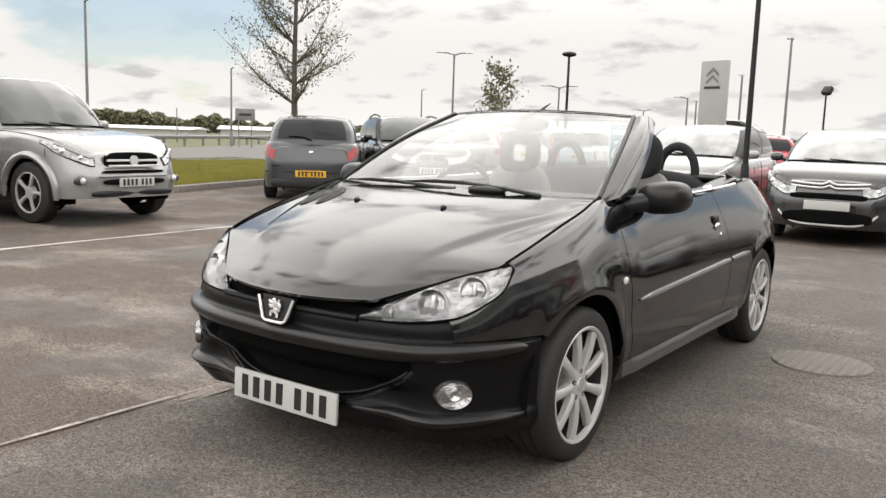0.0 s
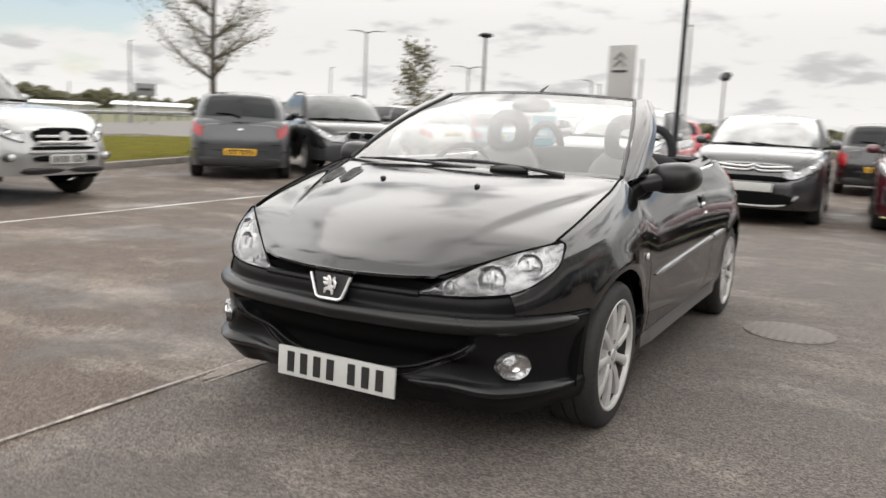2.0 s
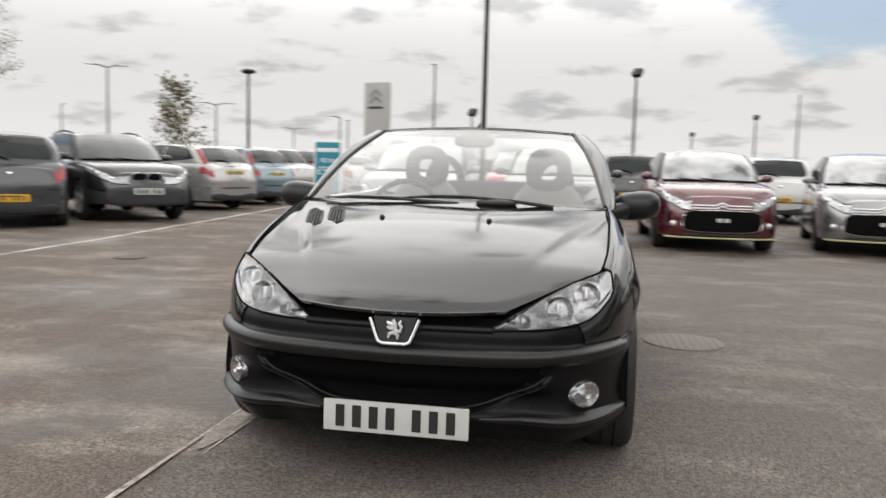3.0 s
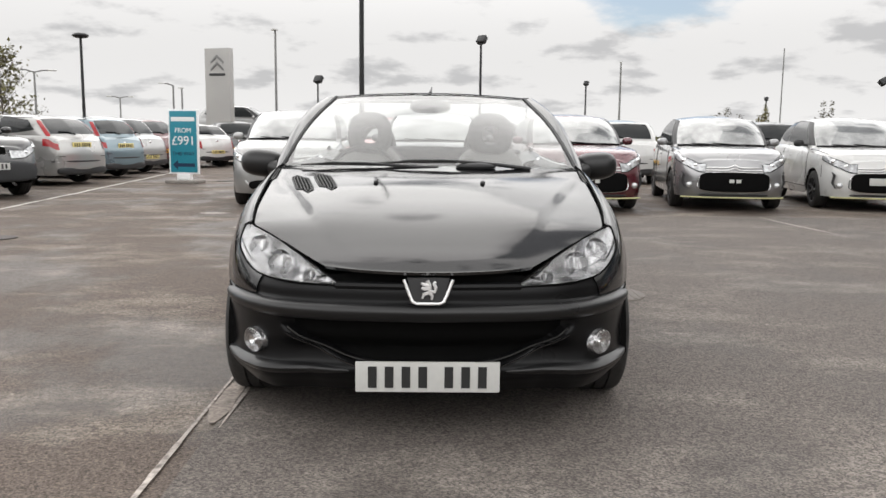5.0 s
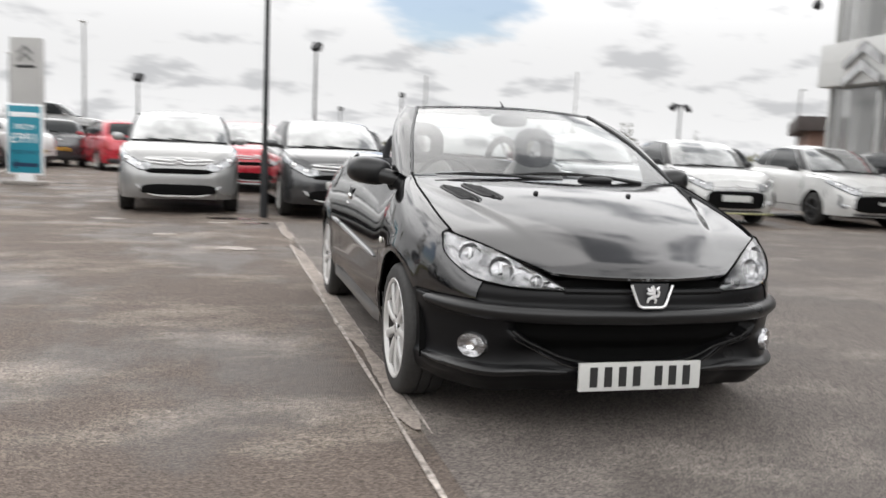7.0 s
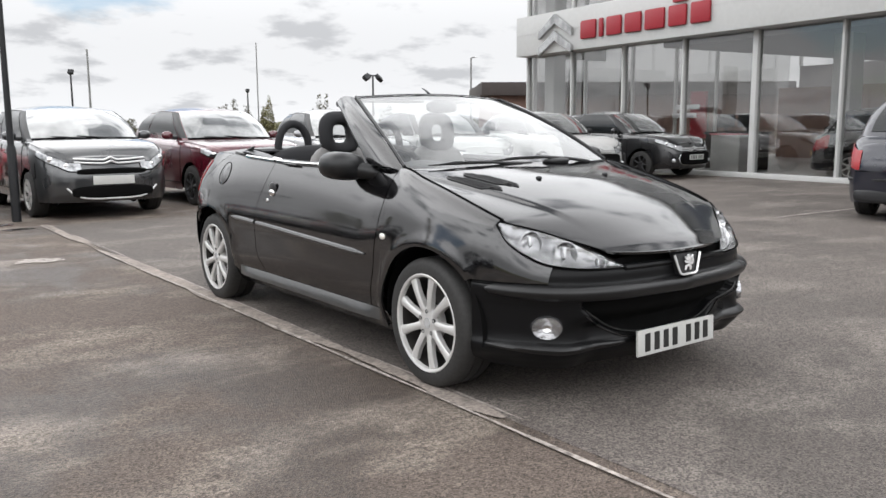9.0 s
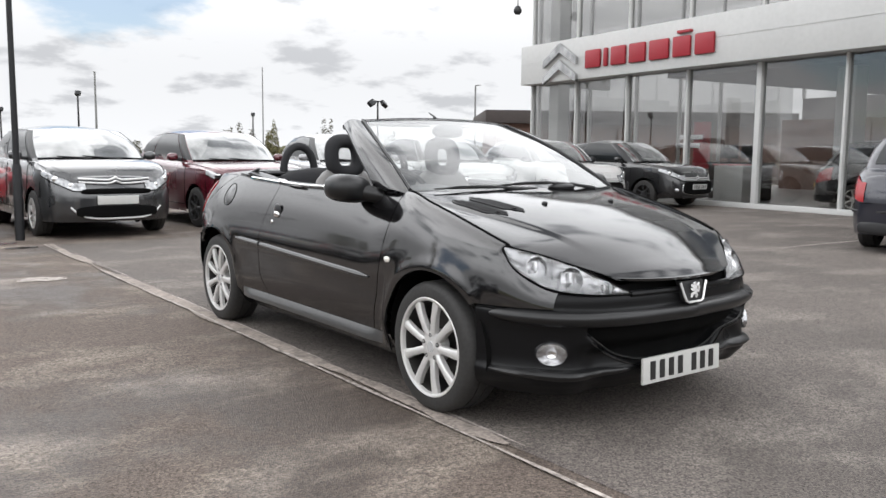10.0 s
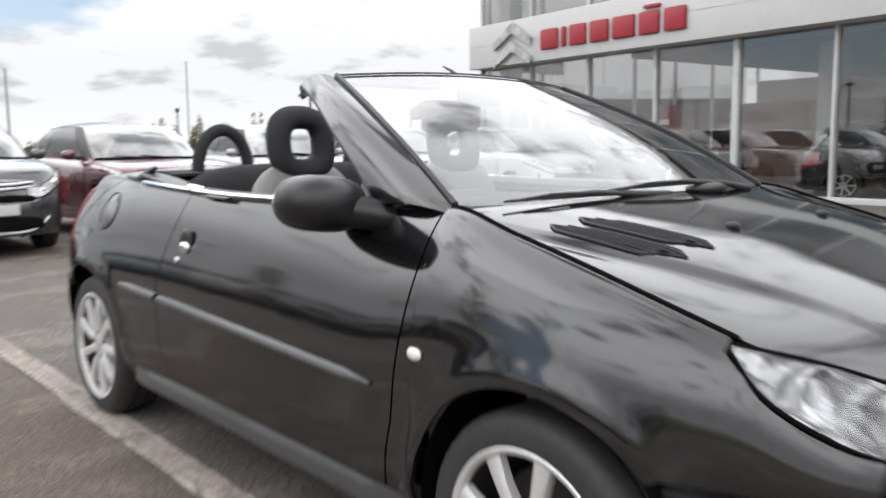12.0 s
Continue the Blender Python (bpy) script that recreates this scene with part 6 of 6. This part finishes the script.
# ---- posts, signs, totem ----
def lamp_post(x, y, h, style, mat="post_grey", r=0.06, turn=0, label="grey steel lamp post", k=1.0):
    """k: the size of the head and its arms."""
    lp = thing("street_lamp", Matrix.Translation((x, y, 0)) @ pose(0, 0, 0, 0, 0, turn), label, "lamp post", "lamp posts")
    part("pole", tube([(0, 0, 0), (0, 0, h * 0.3), (0, 0, h)], [r, r * 0.78, r * 0.6], 10), M[mat], lp)
    part("base", lathe([(0, r * 1.25), (0.9, r * 1.25), (0.95, r)], (0, 0, 0), "z", 12, closed=False), M[mat], lp)
    if style == "mushroom":
        part("lamp_head", blob((0, 0, h + 0.05), (0.24, 0.24, 0.085)), M["post_black"], lp)
    elif style == "arms":
        for s in (1, -1):
            part("arm", tube([(0, 0, h - 0.05), (s * 0.7 * k, 0, h + 0.12 * k), (s * 1.3 * k, 0, h + 0.16 * k)], r * 0.45, 6), M[mat], lp)
            part("lamp_head", blob((s * 1.7 * k, 0, h + 0.17 * k), (0.5 * k, 0.16 * k, 0.09 * k)), M["mullion"], lp)
    elif style == "arm":
        part("arm", tube([(0, 0, h - 0.05), (-0.5 * k, 0, h + 0.10 * k), (-1.0 * k, 0, h + 0.14 * k)], r * 0.45, 6), M[mat], lp)
        part("lamp_head", blob((-1.3 * k, 0, h + 0.15 * k), (0.45 * k, 0.15 * k, 0.08 * k)), M["mullion"], lp)
    elif style == "flood":
        part("bracket", tube([(-0.12, 0, h), (0.12, 0, h)], r * 0.5, 6), M["post_black"], lp)
        part("lamp_head", box(-0.20, 0.20, -0.16, 0.05, h, h + 0.34, 0.04, turn=pose(0, 0, h, -35) @ pose(0, 0, -h)), M["post_black"], lp)
    elif style == "floods":
        for s in (1, -1):
            part("bracket", tube([(0, 0, h - 0.05), (s * 0.5, 0, h)], r * 0.5, 6), M["post_black"], lp)
            part("lamp_head", box(s * 0.62 - 0.24, s * 0.62 + 0.24, -0.20, 0.05, h - 0.1, h + 0.26, 0.04, turn=pose(0, 0, h, -40, s * 25) @ pose(0, 0, -h)), M["post_black"], lp)
    elif style == "plain":
        part("lamp_head", box(-0.22, 0.12, -0.1, 0.1, h, h + 0.09, 0.02), M["mullion"], lp)
    return lp


lamp_post(-1.0, 9.3, 7.5, "pole", "post_black", 0.045, label="tall black painted pole in the lane")
lamp_post(-10.5, 22.6, 3.9, "mushroom", "post_black", 0.065, label="dark post with a mushroom lamp head")
lamp_post(-8.35, 42.5, 6.55, "plain", r=0.09, label="tall slim grey lamp post")
lamp_post(-5.16, 35.5, 3.4, "flood", "post_black", 0.06, turn=-30, label="dark post with a floodlight")
lamp_post(2.05, 31.9, 4.85, "flood", "post_black", 0.075, turn=-40, label="dark post with a floodlight")
lamp_post(8.8, 74.0, 4.2, "flood", "post_black", 0.10, turn=-30, label="dark post with a floodlight")
lamp_post(12.07, 62.3, 5.05, "flood", "post_black", 0.10, turn=-30, label="dark post with a floodlight")
lamp_post(27.8, 120.0, 11.9, "plain", r=0.20, label="far grey lamp post")
lamp_post(33.4, 80.0, 4.85, "flood", "post_black", 0.11, turn=-30, label="dark post with a floodlight")
lamp_post(39.1, 90.0, 11.0, "mast", r=0.10, label="slim pale flag pole")
lamp_post(24.4, 41.2, 4.3, "floods", "post_black", 0.09, turn=20, label="dark post with two floodlights")
lamp_post(-20.2, 30.0, 4.95, "arms", r=0.07, turn=30, k=0.40, label="road lamp with two arms")
lamp_post(-21.5, 43.0, 4.3, "arms", r=0.08, turn=25, k=0.52, label="road lamp with two arms")
lamp_post(-25.6, 66.5, 3.9, "arms", r=0.09, turn=20, k=0.5, label="road lamp with two arms")
lamp_post(-17.0, 52.7, 4.2, "arm", r=0.09, turn=10, k=0.55, label="road lamp with one arm")
lamp_post(-16.7, 53.6, 4.0, "plain", r=0.09, label="far grey lamp post")
lamp_post(-28.5, 38.6, 3.9, "arm", r=0.06, turn=180, k=0.2, label="low road lamp with one arm")
lamp_post(-41.1, 34.6, 5.1, "arm", r=0.09, turn=180, k=0.22, label="grey road lamp with one arm")
lamp_post(-40.9, 24.3, 7.85, "arm", r=0.11, turn=180, k=0.3, label="tall grey road lamp with one arm")
lamp_post(-54.0, 40.0, 2.7, "mast", r=0.07, label="thin mast beside the road")
lamp_post(-15.65, 60.0, 6.2, "plain", r=0.12, label="far grey lamp post")
lamp_post(44.8, 57.0, 7.3, "arm", r=0.12, turn=180, k=0.4, label="far grey lamp post")


def totem():
    t = thing("totem_sign", Matrix.Translation((-8.9, 32.6, 0)) @ pose(0, 0, 0, 0, 0, -18) @ Matrix.Diagonal((0.73, 0.73, 0.857, 1)), "tall pale grey dealership totem with silver chevrons", "sign")
    part("panel", box(-0.82, 0.82, -0.2, 0.2, 0, 5.38, 0.03), M["totem_grey"], t)
    for dz in (0, 0.34):
        for s in (1, -1):
            part("chevron", prism([(0, -0.21, 4.72 + dz), (s * 0.40, -0.21, 4.40 + dz), (s * 0.40, -0.21, 4.30 + dz), (0, -0.21, 4.58 + dz)], (0, -0.04, 0)), M["post_grey"], t, smooth=False)
    part("name_bar", box(-0.52, 0.52, -0.23, -0.2, 4.05, 4.17, 0.01), M["dark_alloy"], t, "dark plain name bar")


totem()


def words(parent, text, size, mat, m, name="lettering", depth=0.004):
    cu = bpy.data.curves.new(name, "FONT")
    cu.body, cu.size, cu.extrude, cu.align_x, cu.align_y = text, size, depth, "CENTER", "CENTER"
    tmp = bpy.data.objects.new(name, cu)
    scene.collection.objects.link(tmp)
    bpy.context.view_layer.update()
    me = bpy.data.meshes.new_from_object(tmp.evaluated_get(bpy.context.evaluated_depsgraph_get()))
    bpy.data.objects.remove(tmp)
    me.materials.clear()
    me.materials.append(mat)
    ob = new(name, me)
    ob.parent = parent
    ob.matrix_basis = m
    return ob


def price_sign():
    g = thing("price_sign", Matrix.Translation((-5.42, 15.5, 0)) @ pose(0, 0, 0, 0, 0, -14) @ Matrix.Diagonal((0.79, 0.79, 0.768, 1)), "blue-green forecourt price sign on a weighted foot", "sign")
    part("foot", box(-0.46, 0.46, -0.3, 0.3, 0, 0.09, 0.02), M["kerb"], g)
    part("stem", box(-0.2, 0.2, -0.08, 0.08, 0.09, 0.26, 0.01), M["sign_white"], g)
    part("frame", box(-0.46, 0.46, -0.03, 0.03, 0.26, 2.10, 0.012), M["sign_white"], g)
    fc = part("panel", box(-0.41, 0.41, -0.042, -0.028, 0.31, 2.05, 0.003), M["teal"], g, "blue-green poster")
    words(fc, "FROM", 0.19, M["sign_white"], pose(0, -0.046, 1.50, 90))
    words(fc, "£991", 0.36, M["sign_white"], pose(0, -0.046, 1.20, 90))
    words(fc, "THIS WAY", 0.15, M["navy"], pose(0, -0.046, 0.84, 90))
    part("heading_bar", box(-0.36, 0.36, -0.047, -0.04, 1.76, 1.88, 0.002), M["sign_white"], fc, "pale heading bar")
    part("arrow", prism([(-0.34, -0.044, 0.52), (-0.18, -0.044, 0.66), (-0.18, -0.044, 0.57), (0.34, -0.044, 0.57), (0.34, -0.044, 0.47), (-0.18, -0.044, 0.47), (-0.18, -0.044, 0.38)], (0, -0.004, 0)), M["navy"], fc, smooth=False)


price_sign()


# ---- showroom ----
FA = Vector((14.40, 16.0, 0))
FD = Vector((-0.105, -0.9945, 0)).normalized()
FM = Matrix.Translation(FA) @ pose(0, 0, 0, 0, 0, math.degrees(math.atan2(FD.y, FD.x)))
# in the showroom's own axes: x runs along the front away from the corner, +y goes into the building


def showroom():
    b = thing("showroom_building", FM, "white-clad car showroom with a full glass front", "building")
    tagged(b, kind="structure")
    HEAD, TOP, LEN, DEEP = 3.2, 4.32, 26.0, 12.0
    part("fascia", box(-0.62, LEN, -0.45, -0.05, HEAD, TOP, 0.02), M["white_clad"], b, "white panelled fascia")
    part("fascia_seam", box(-0.61, LEN, -0.458, -0.449, 3.79, 3.805), M["mullion"], b)
    part("fascia_end", box(-0.62, -0.50, -0.05, 3.0, HEAD, TOP, 0.02), M["white_clad"], b)
    part("fascia_soffit", box(-0.49, LEN, -0.05, 0.25, HEAD - 0.002, HEAD + 0.10), M["mullion"], b)
    part("floor_slab", box(-0.55, LEN, 0.0, DEEP, -0.05, 0.08), M["shop_floor"], b)
    part("door_sill", box(-0.55, LEN, -0.12, 0.06, -0.02, 0.11, 0.01), M["mullion"], b, "pale threshold under the glass")
    part("back_wall", box(0.0, LEN, DEEP, DEEP + 0.2, 0, 3.3), M["shop_wall"], b)
    for k in range(9):
        part("back_mullion", box(3.2 * k - 0.05, 3.2 * k + 0.05, DEEP, DEEP + 0.1, 3.3, 7.2), M["mullion"], b)
    part("end_wall", box(LEN, LEN + 0.2, 0, DEEP, 0, 7.2), M["shop_wall"], b)
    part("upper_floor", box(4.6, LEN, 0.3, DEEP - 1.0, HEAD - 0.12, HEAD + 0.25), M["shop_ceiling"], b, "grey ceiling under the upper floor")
    part("roof_slab", box(-0.4, LEN + 0.2, -0.3, DEEP + 0.2, 7.2, 7.5, 0.02), M["white_clad"], b)
    xs = [-0.56 + 2.06 * k for k in range(13)]
    for k, x in enumerate(xs):
        wide = 0.065 if k == 4 else 0.028
        part("mullion", box(x - wide, x + wide, -0.09, 0.09, 0.08, HEAD, 0.008), M["mullion"], b)
        part("upper_mullion", box(x - 0.035, x + 0.035, -0.07, 0.07, TOP, 7.2, 0.006), M["mullion"], b)
        if k + 1 < len(xs):
            pn = part("pane", box(x + wide, xs[k + 1] - 0.04, -0.006, 0.006, 0.11, HEAD), M["shop_glass"], b, smooth=False)
            pn.visible_shadow = False
            pn = part("upper_pane", box(x + 0.035, xs[k + 1] - 0.035, -0.006, 0.006, TOP, 7.2), M["shop_glass"], b, smooth=False)
            pn.visible_shadow = False
    for k in range(6):
        y = 0.2 + 2.0 * k
        part("end_mullion", box(-0.60, -0.50, y - 0.05, y + 0.05, 0.08, 7.2, 0.006), M["mullion"], b)
        pn = part("end_pane", box(-0.556, -0.544, y + 0.05, y + 1.95, 0.11, 7.2), M["shop_glass"], b, smooth=False)
        pn.visible_shadow = False
    for x, y in ((0.05, 0.5), (8.9, 1.4), (16.0, 1.4)):
        part("column", box(x - 0.22, x + 0.22, y - 0.22, y + 0.22, 0.08, 7.2, 0.02), M["white_clad"], b, "white square column")
    # chevrons and the red name in plain blocks
    for dz in (0.0, 0.46):
        for s in (1, -1):
            o = [(0, -0.46, 3.66 + dz), (s * 0.58, -0.46, 3.22 + dz), (s * 0.58, -0.46, 3.02 + dz), (0, -0.46, 3.40 + dz)]
            part("chevron", prism([(x * 1.25 + 1.30, y, z + 0.12) for x, y, z in o], (0, -0.10, 0)), M["chevron"], b, "polished chevron", smooth=False)
    x = 2.36
    for wdt in (0.60, 0.15, 0.54, 0.57, 0.64, 0.55, 0.57):
        part("name_block", box(x, x + wdt, -0.53, -0.45, 3.45, 3.93, 0.05), M["red_sign"], b, "plain red block of the name")
        x += wdt + 0.13
    part("name_block", box(x - 1.24, x - 0.82, -0.53, -0.45, 3.99, 4.06, 0.01), M["red_sign"], b)

    # dome camera hung off a bracket at the corner
    part("camera_bracket", tube([(-0.55, -0.07, 5.75), (-0.30, -0.7, 5.80), (-0.02, -1.05, 5.74), (-0.02, -1.05, 5.38)], 0.025, 8), M["mullion"], b)
    part("camera_dome", lathe([(5.14, 0.0005), (5.15, 0.07), (5.20, 0.11), (5.27, 0.12), (5.36, 0.08), (5.40, 0.03)], (-0.02, -1.05, 0), "z", 16, closed=False), M["plastic"], b, "dark dome camera")


showroom()
# things inside and in front of the showroom
def shop_place(x, y, z=0.08, turn=0):
    return FM @ pose(x, y, z, 0, 0, turn)


p = thing("display_plinth", shop_place(6.58, 0.62), "grey square display plinth behind the glass", "plinth")
part("block", box(-0.42, 0.42, -0.25, 0.25, 0, 0.85, 0.02), M["mullion"], p)
part("top", box(-0.45, 0.45, -0.28, 0.28, 0.85, 0.89, 0.01), M["red_sign"], p)
p = thing("poster_stand", shop_place(4.4, 1.6), "red poster panel with two unreadable white lines", "display panel")
part("panel", box(-0.02, 0.50, -0.03, 0.03, 0.75, 1.95, 0.01), M["red_sign"], p)
part("stand", box(0.2, 0.28, -0.03, 0.03, 0, 0.75, 0.01), M["mullion"], p)
part("text_bar", box(-0.50, 0.30, -0.05, -0.035, 1.50, 1.62, 0.004), M["sign_white"], p, "unreadable white line")
part("text_bar", box(-0.62, 0.20, -0.05, -0.035, 1.28, 1.40, 0.004), M["sign_white"], p, "unreadable white line")
p = thing("reception_desk", shop_place(5.9, 1.6), "dark reception desk with two dark screens", "desk")
part("worktop", box(-0.75, 0.75, -0.35, 0.35, 0.86, 0.92, 0.01), M["plastic"], p)
part("front_panel", box(-0.72, 0.72, -0.30, -0.26, 0.0, 0.86, 0.01), M["roof_brown"], p)
for x in (-0.70, 0.70):
    part("side_panel", box(x - 0.02, x + 0.02, -0.26, 0.30, 0.0, 0.86, 0.005), M["roof_brown"], p)
for x in (-0.35, 0.30):
    sc = part("screen", box(x - 0.27, x + 0.27, -0.02, 0.02, 1.02, 1.36, 0.01), M["plastic"], p)
    part("stand", box(x - 0.04, x + 0.04, -0.015, 0.015, 0.92, 1.02), M["plastic"], sc)
w = thing("brick_partition", shop_place(12.0, 9.0), "brown brick partition inside the showroom", "partition wall")
part("wall", box(-10.5, 8, -0.1, 0.1, 0, 2.3, 0.01), M["brick"], w)
q = FM @ Vector((11.2, 2.6, 0))
parked_car((q.x, q.y), 30, black_p, dict(MPV), "black car on show inside the showroom", group="cars in the showroom")
q = FM @ Vector((9.4, 3.4, 0))
parked_car((q.x, q.y), 200, dark_grey, dict(MPV), "dark grey car on show inside the showroom", group="cars in the showroom")

# low building beyond the showroom
lb = thing("workshop_building", pose(26.4, 32.4, 0, 0, 0, -35), "low brick workshop with a dark flat roof", "building")
part("wall", box(0, 16, 0, 9, 0, 2.8, 0.02), M["brick"], lb)
part("roof_edge", box(-0.6, 16.4, -0.6, 9.4, 2.8, 3.5, 0.03), M["roof_brown"], lb)


# ---- trees and distance ----
def tree(x, y, h, seed, spread_, leaves, label, lean=0.0, leaf_size=0.06, turn=0):
    rnd = random.Random(seed)
    t = thing("tree", Matrix.Translation((x, y, 0)) @ pose(0, 0, 0, 0, 0, turn), label, "tree", "young trees")
    wood, tips = bmesh.new(), []

    def grow(p, d, length, r, depth):
        pts, rad = [p.copy()], [r]
        n = (14, 6, 4)[depth]
        for i in range(n):
            k = (i + 1) / n
            wob = (0.03, 0.14, 0.22)[depth]
            d = (d + Vector((rnd.uniform(-1, 1), rnd.uniform(-1, 1), rnd.uniform(-0.3, 0.8))) * wob).normalized()
            p = p + d * length / n
            pts.append(p.copy())
            rad.append(max(0.004, r * (1 - 0.85 * k)))
            if depth == 0 and k > 0.22:
                for _ in range(4):
                    a = rnd.uniform(0, 2 * math.pi)
                    nd = Vector((math.cos(a), math.sin(a), rnd.uniform(0.35, 1.0))).normalized()
                    grow(p, nd, length * spread_ * rnd.uniform(0.6, 1.0) * (1.15 - 0.85 * k), rad[-1] * 0.45, 1)
            elif depth == 1:
                for _ in range(3):
                    nd = (d + Vector((rnd.uniform(-1, 1), rnd.uniform(-1, 1), rnd.uniform(-0.5, 0.7))) * 0.9).normalized()
                    grow(p, nd, length * rnd.uniform(0.22, 0.42), rad[-1] * 0.5, 2)
            if depth >= 1:
                tips.append(p.copy())
        tube(pts, rad, (8, 5, 3)[depth], wood)

    grow(Vector((0, 0, 0)), Vector((lean, 0, 1)).normalized(), h, h * 0.015, 0)
    part("trunk", wood, M["bark"], t, "bare branching trunk")
    verts, faces = [], []
    for _ in range(leaves):
        c = rnd.choice(tips) + Vector((rnd.gauss(0, 0.10), rnd.gauss(0, 0.10), rnd.gauss(0, 0.08)))
        a, b = Vector((rnd.gauss(0, 1), rnd.gauss(0, 1), rnd.gauss(0, 1))).normalized(), Vector((rnd.gauss(0, 1), rnd.gauss(0, 1), rnd.gauss(0, 1)))
        b = a.cross(b).normalized()
        s = leaf_size * rnd.uniform(0.6, 1.3)
        i = len(verts)
        verts += [c - a * s, c + b * s * 0.5, c + a * s, c - b * s * 0.5]
        faces.append((i, i + 1, i + 2, i + 3))
    me = bpy.data.meshes.new("crown")
    me.from_pydata([tuple(v) for v in verts], [], faces)
    me.materials.append(M["leaf"])
    o = new("crown", me)
    o.parent = t
    tagged(o, "thin scatter of young leaves")
    return t


tree(-12.5, 12.3, 6.4, 3, 0.34, 6500, "tall young tree, nearly bare with sparse leaves", leaf_size=0.034, turn=170)
tree(-12.3, 21.3, 3.3, 8, 0.42, 900, "small young tree with sparse brown-green leaves", leaf_size=0.07)


def woods(name, spots, label, seed, leaf=0.5, mat="leaf_hazed", deep=0.3):
    """Far bushes and woods as one mass of small leaf clumps. spots: x, y, half length, height, turn."""
    rnd = random.Random(seed)
    verts, faces = [], []
    for x, y, ln, ht, ang, n in spots:
        for _ in range(n):
            u = rnd.uniform(-1, 1)
            top = ht * (0.62 + 0.38 * noise.noise(Vector((u * ln * 0.12 + x, y * 0.1, seed))) + 0.25 * noise.noise(Vector((u * ln * 0.5, y, seed + 3))))
            if deep < 0.2:
                top *= (0.45 + 0.55 * math.sqrt(1 - u * u)) * (0.85 + 0.5 * noise.noise(Vector((u * ln * 3.1 + x, y, seed + 7))))
            z = top * rnd.random() ** (0.55 if deep >= 0.2 else 0.8)
            px, py = u * ln, rnd.gauss(0, ht * deep)
            c = Vector((x + px * math.cos(ang) - py * math.sin(ang), y + px * math.sin(ang) + py * math.cos(ang), z))
            a = Vector((rnd.gauss(0, 1), rnd.gauss(0, 1), rnd.gauss(0, 1))).normalized()
            b = a.cross(Vector((rnd.gauss(0, 1), rnd.gauss(0, 1), rnd.gauss(0, 1)))).normalized()
            s = leaf * rnd.uniform(0.5, 1.4)
            i = len(verts)
            verts += [tuple(c - a * s), tuple(c + b * s * 0.7), tuple(c + a * s), tuple(c - b * s * 0.7)]
            faces.append((i, i + 1, i + 2, i + 3))
    me = bpy.data.meshes.new(name)
    me.from_pydata(verts, [], faces)
    me.materials.append(M[mat])
    return tagged(new(name, me), label, "trees", kind="stuff")


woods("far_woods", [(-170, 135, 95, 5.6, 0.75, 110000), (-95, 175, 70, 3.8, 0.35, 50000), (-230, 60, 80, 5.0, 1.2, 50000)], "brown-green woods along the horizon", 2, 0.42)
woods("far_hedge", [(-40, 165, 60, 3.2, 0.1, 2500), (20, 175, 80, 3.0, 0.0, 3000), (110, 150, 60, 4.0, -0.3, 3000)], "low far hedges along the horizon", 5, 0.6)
woods("shrubs", [(11.5, 47.8, 0.7, 3.1, -0.6, 1700), (17.1, 45.6, 1.3, 3.6, -0.6, 3600), (22.2, 43.3, 0.9, 3.5, -0.6, 2000), (25.6, 41.6, 0.4, 3.5, -0.6, 350), (33, 50, 1.2, 2.8, -0.6, 1200), (-4.0, 40, 4.5, 1.7, 0.0, 2000)], "straggly bare shrubs behind the car park", 6, 0.05, "twig", 0.10)
woods("shrubs", [(19.2, 45.0, 0.5, 3.9, -0.6, 1900), (12.6, 47.2, 0.35, 2.7, -0.6, 400)], "small yellow-green shrubs behind the car park", 9, 0.06, "leaf", 0.06)


def far_shed(x, y, ln, dp, h, turn):
    s = thing("industrial_shed", pose(x, y, 0, 0, 0, turn), "long low white industrial shed far off", "building", "far sheds")
    part("wall", box(-ln / 2, ln / 2, -dp / 2, dp / 2, 0, h * 0.7), M["white_clad"], s)
    part("roof", prism([(-ln / 2 - 0.5, -dp / 2 - 0.5, h * 0.7), (-ln / 2 - 0.5, dp / 2 + 0.5, h * 0.7), (-ln / 2 - 0.5, 0, h)], (ln + 1, 0, 0)), M["sign_white"], s, "pale roof", smooth=False)


far_shed(-98, 66, 17, 12, 1.25, 40)
far_shed(-76, 88, 13, 10, 1.2, 40)
far_shed(-56, 106, 11, 10, 1.2, 30)
far_shed(-87, 78, 9, 10, 1.6, 46)
far_shed(-110, 52, 14, 12, 1.4, 50)

rs = thing("road_sign", pose(-39.3, 34.2, 0, 0, 0, 40), "grey-backed direction sign by the road", "sign")
for x in (-0.4, 0.4):
    part("post", tube([(x, 0, 0), (x, 0, 2.5)], 0.04, 8), M["post_grey"], rs)
part("panel", box(-0.62, 0.62, -0.04, 0.0, 1.75, 2.5, 0.01), M["post_grey"], rs)
part("text_bar", box(-0.4, 0.4, -0.05, -0.04, 2.05, 2.2, 0.005), M["dark_alloy"], rs, "unreadable dark line")


def barrier():
    f = thing("crash_barrier", None, "galvanised barrier along the main road", "barrier")
    a, b = Vector((-32.5, -30, 0)), Vector((-34.5, 20, 0))
    c = Vector((-65.5, 70, 0))
    for p, q in ((a, b), (b, c)):
        n = int((q - p).length / 3.2)
        for i in range(n):
            z = p.lerp(q, i / n)
            part("post", box(z.x - 0.06, z.x + 0.06, z.y - 0.06, z.y + 0.06, 0, 0.7), M["post_grey"], f, smooth=False)
        part("rail", tube([p + Vector((0, 0, 0.6)), q + Vector((0, 0, 0.6))], 0.12, 6, flat=1.0), M["post_grey"], f)


barrier()
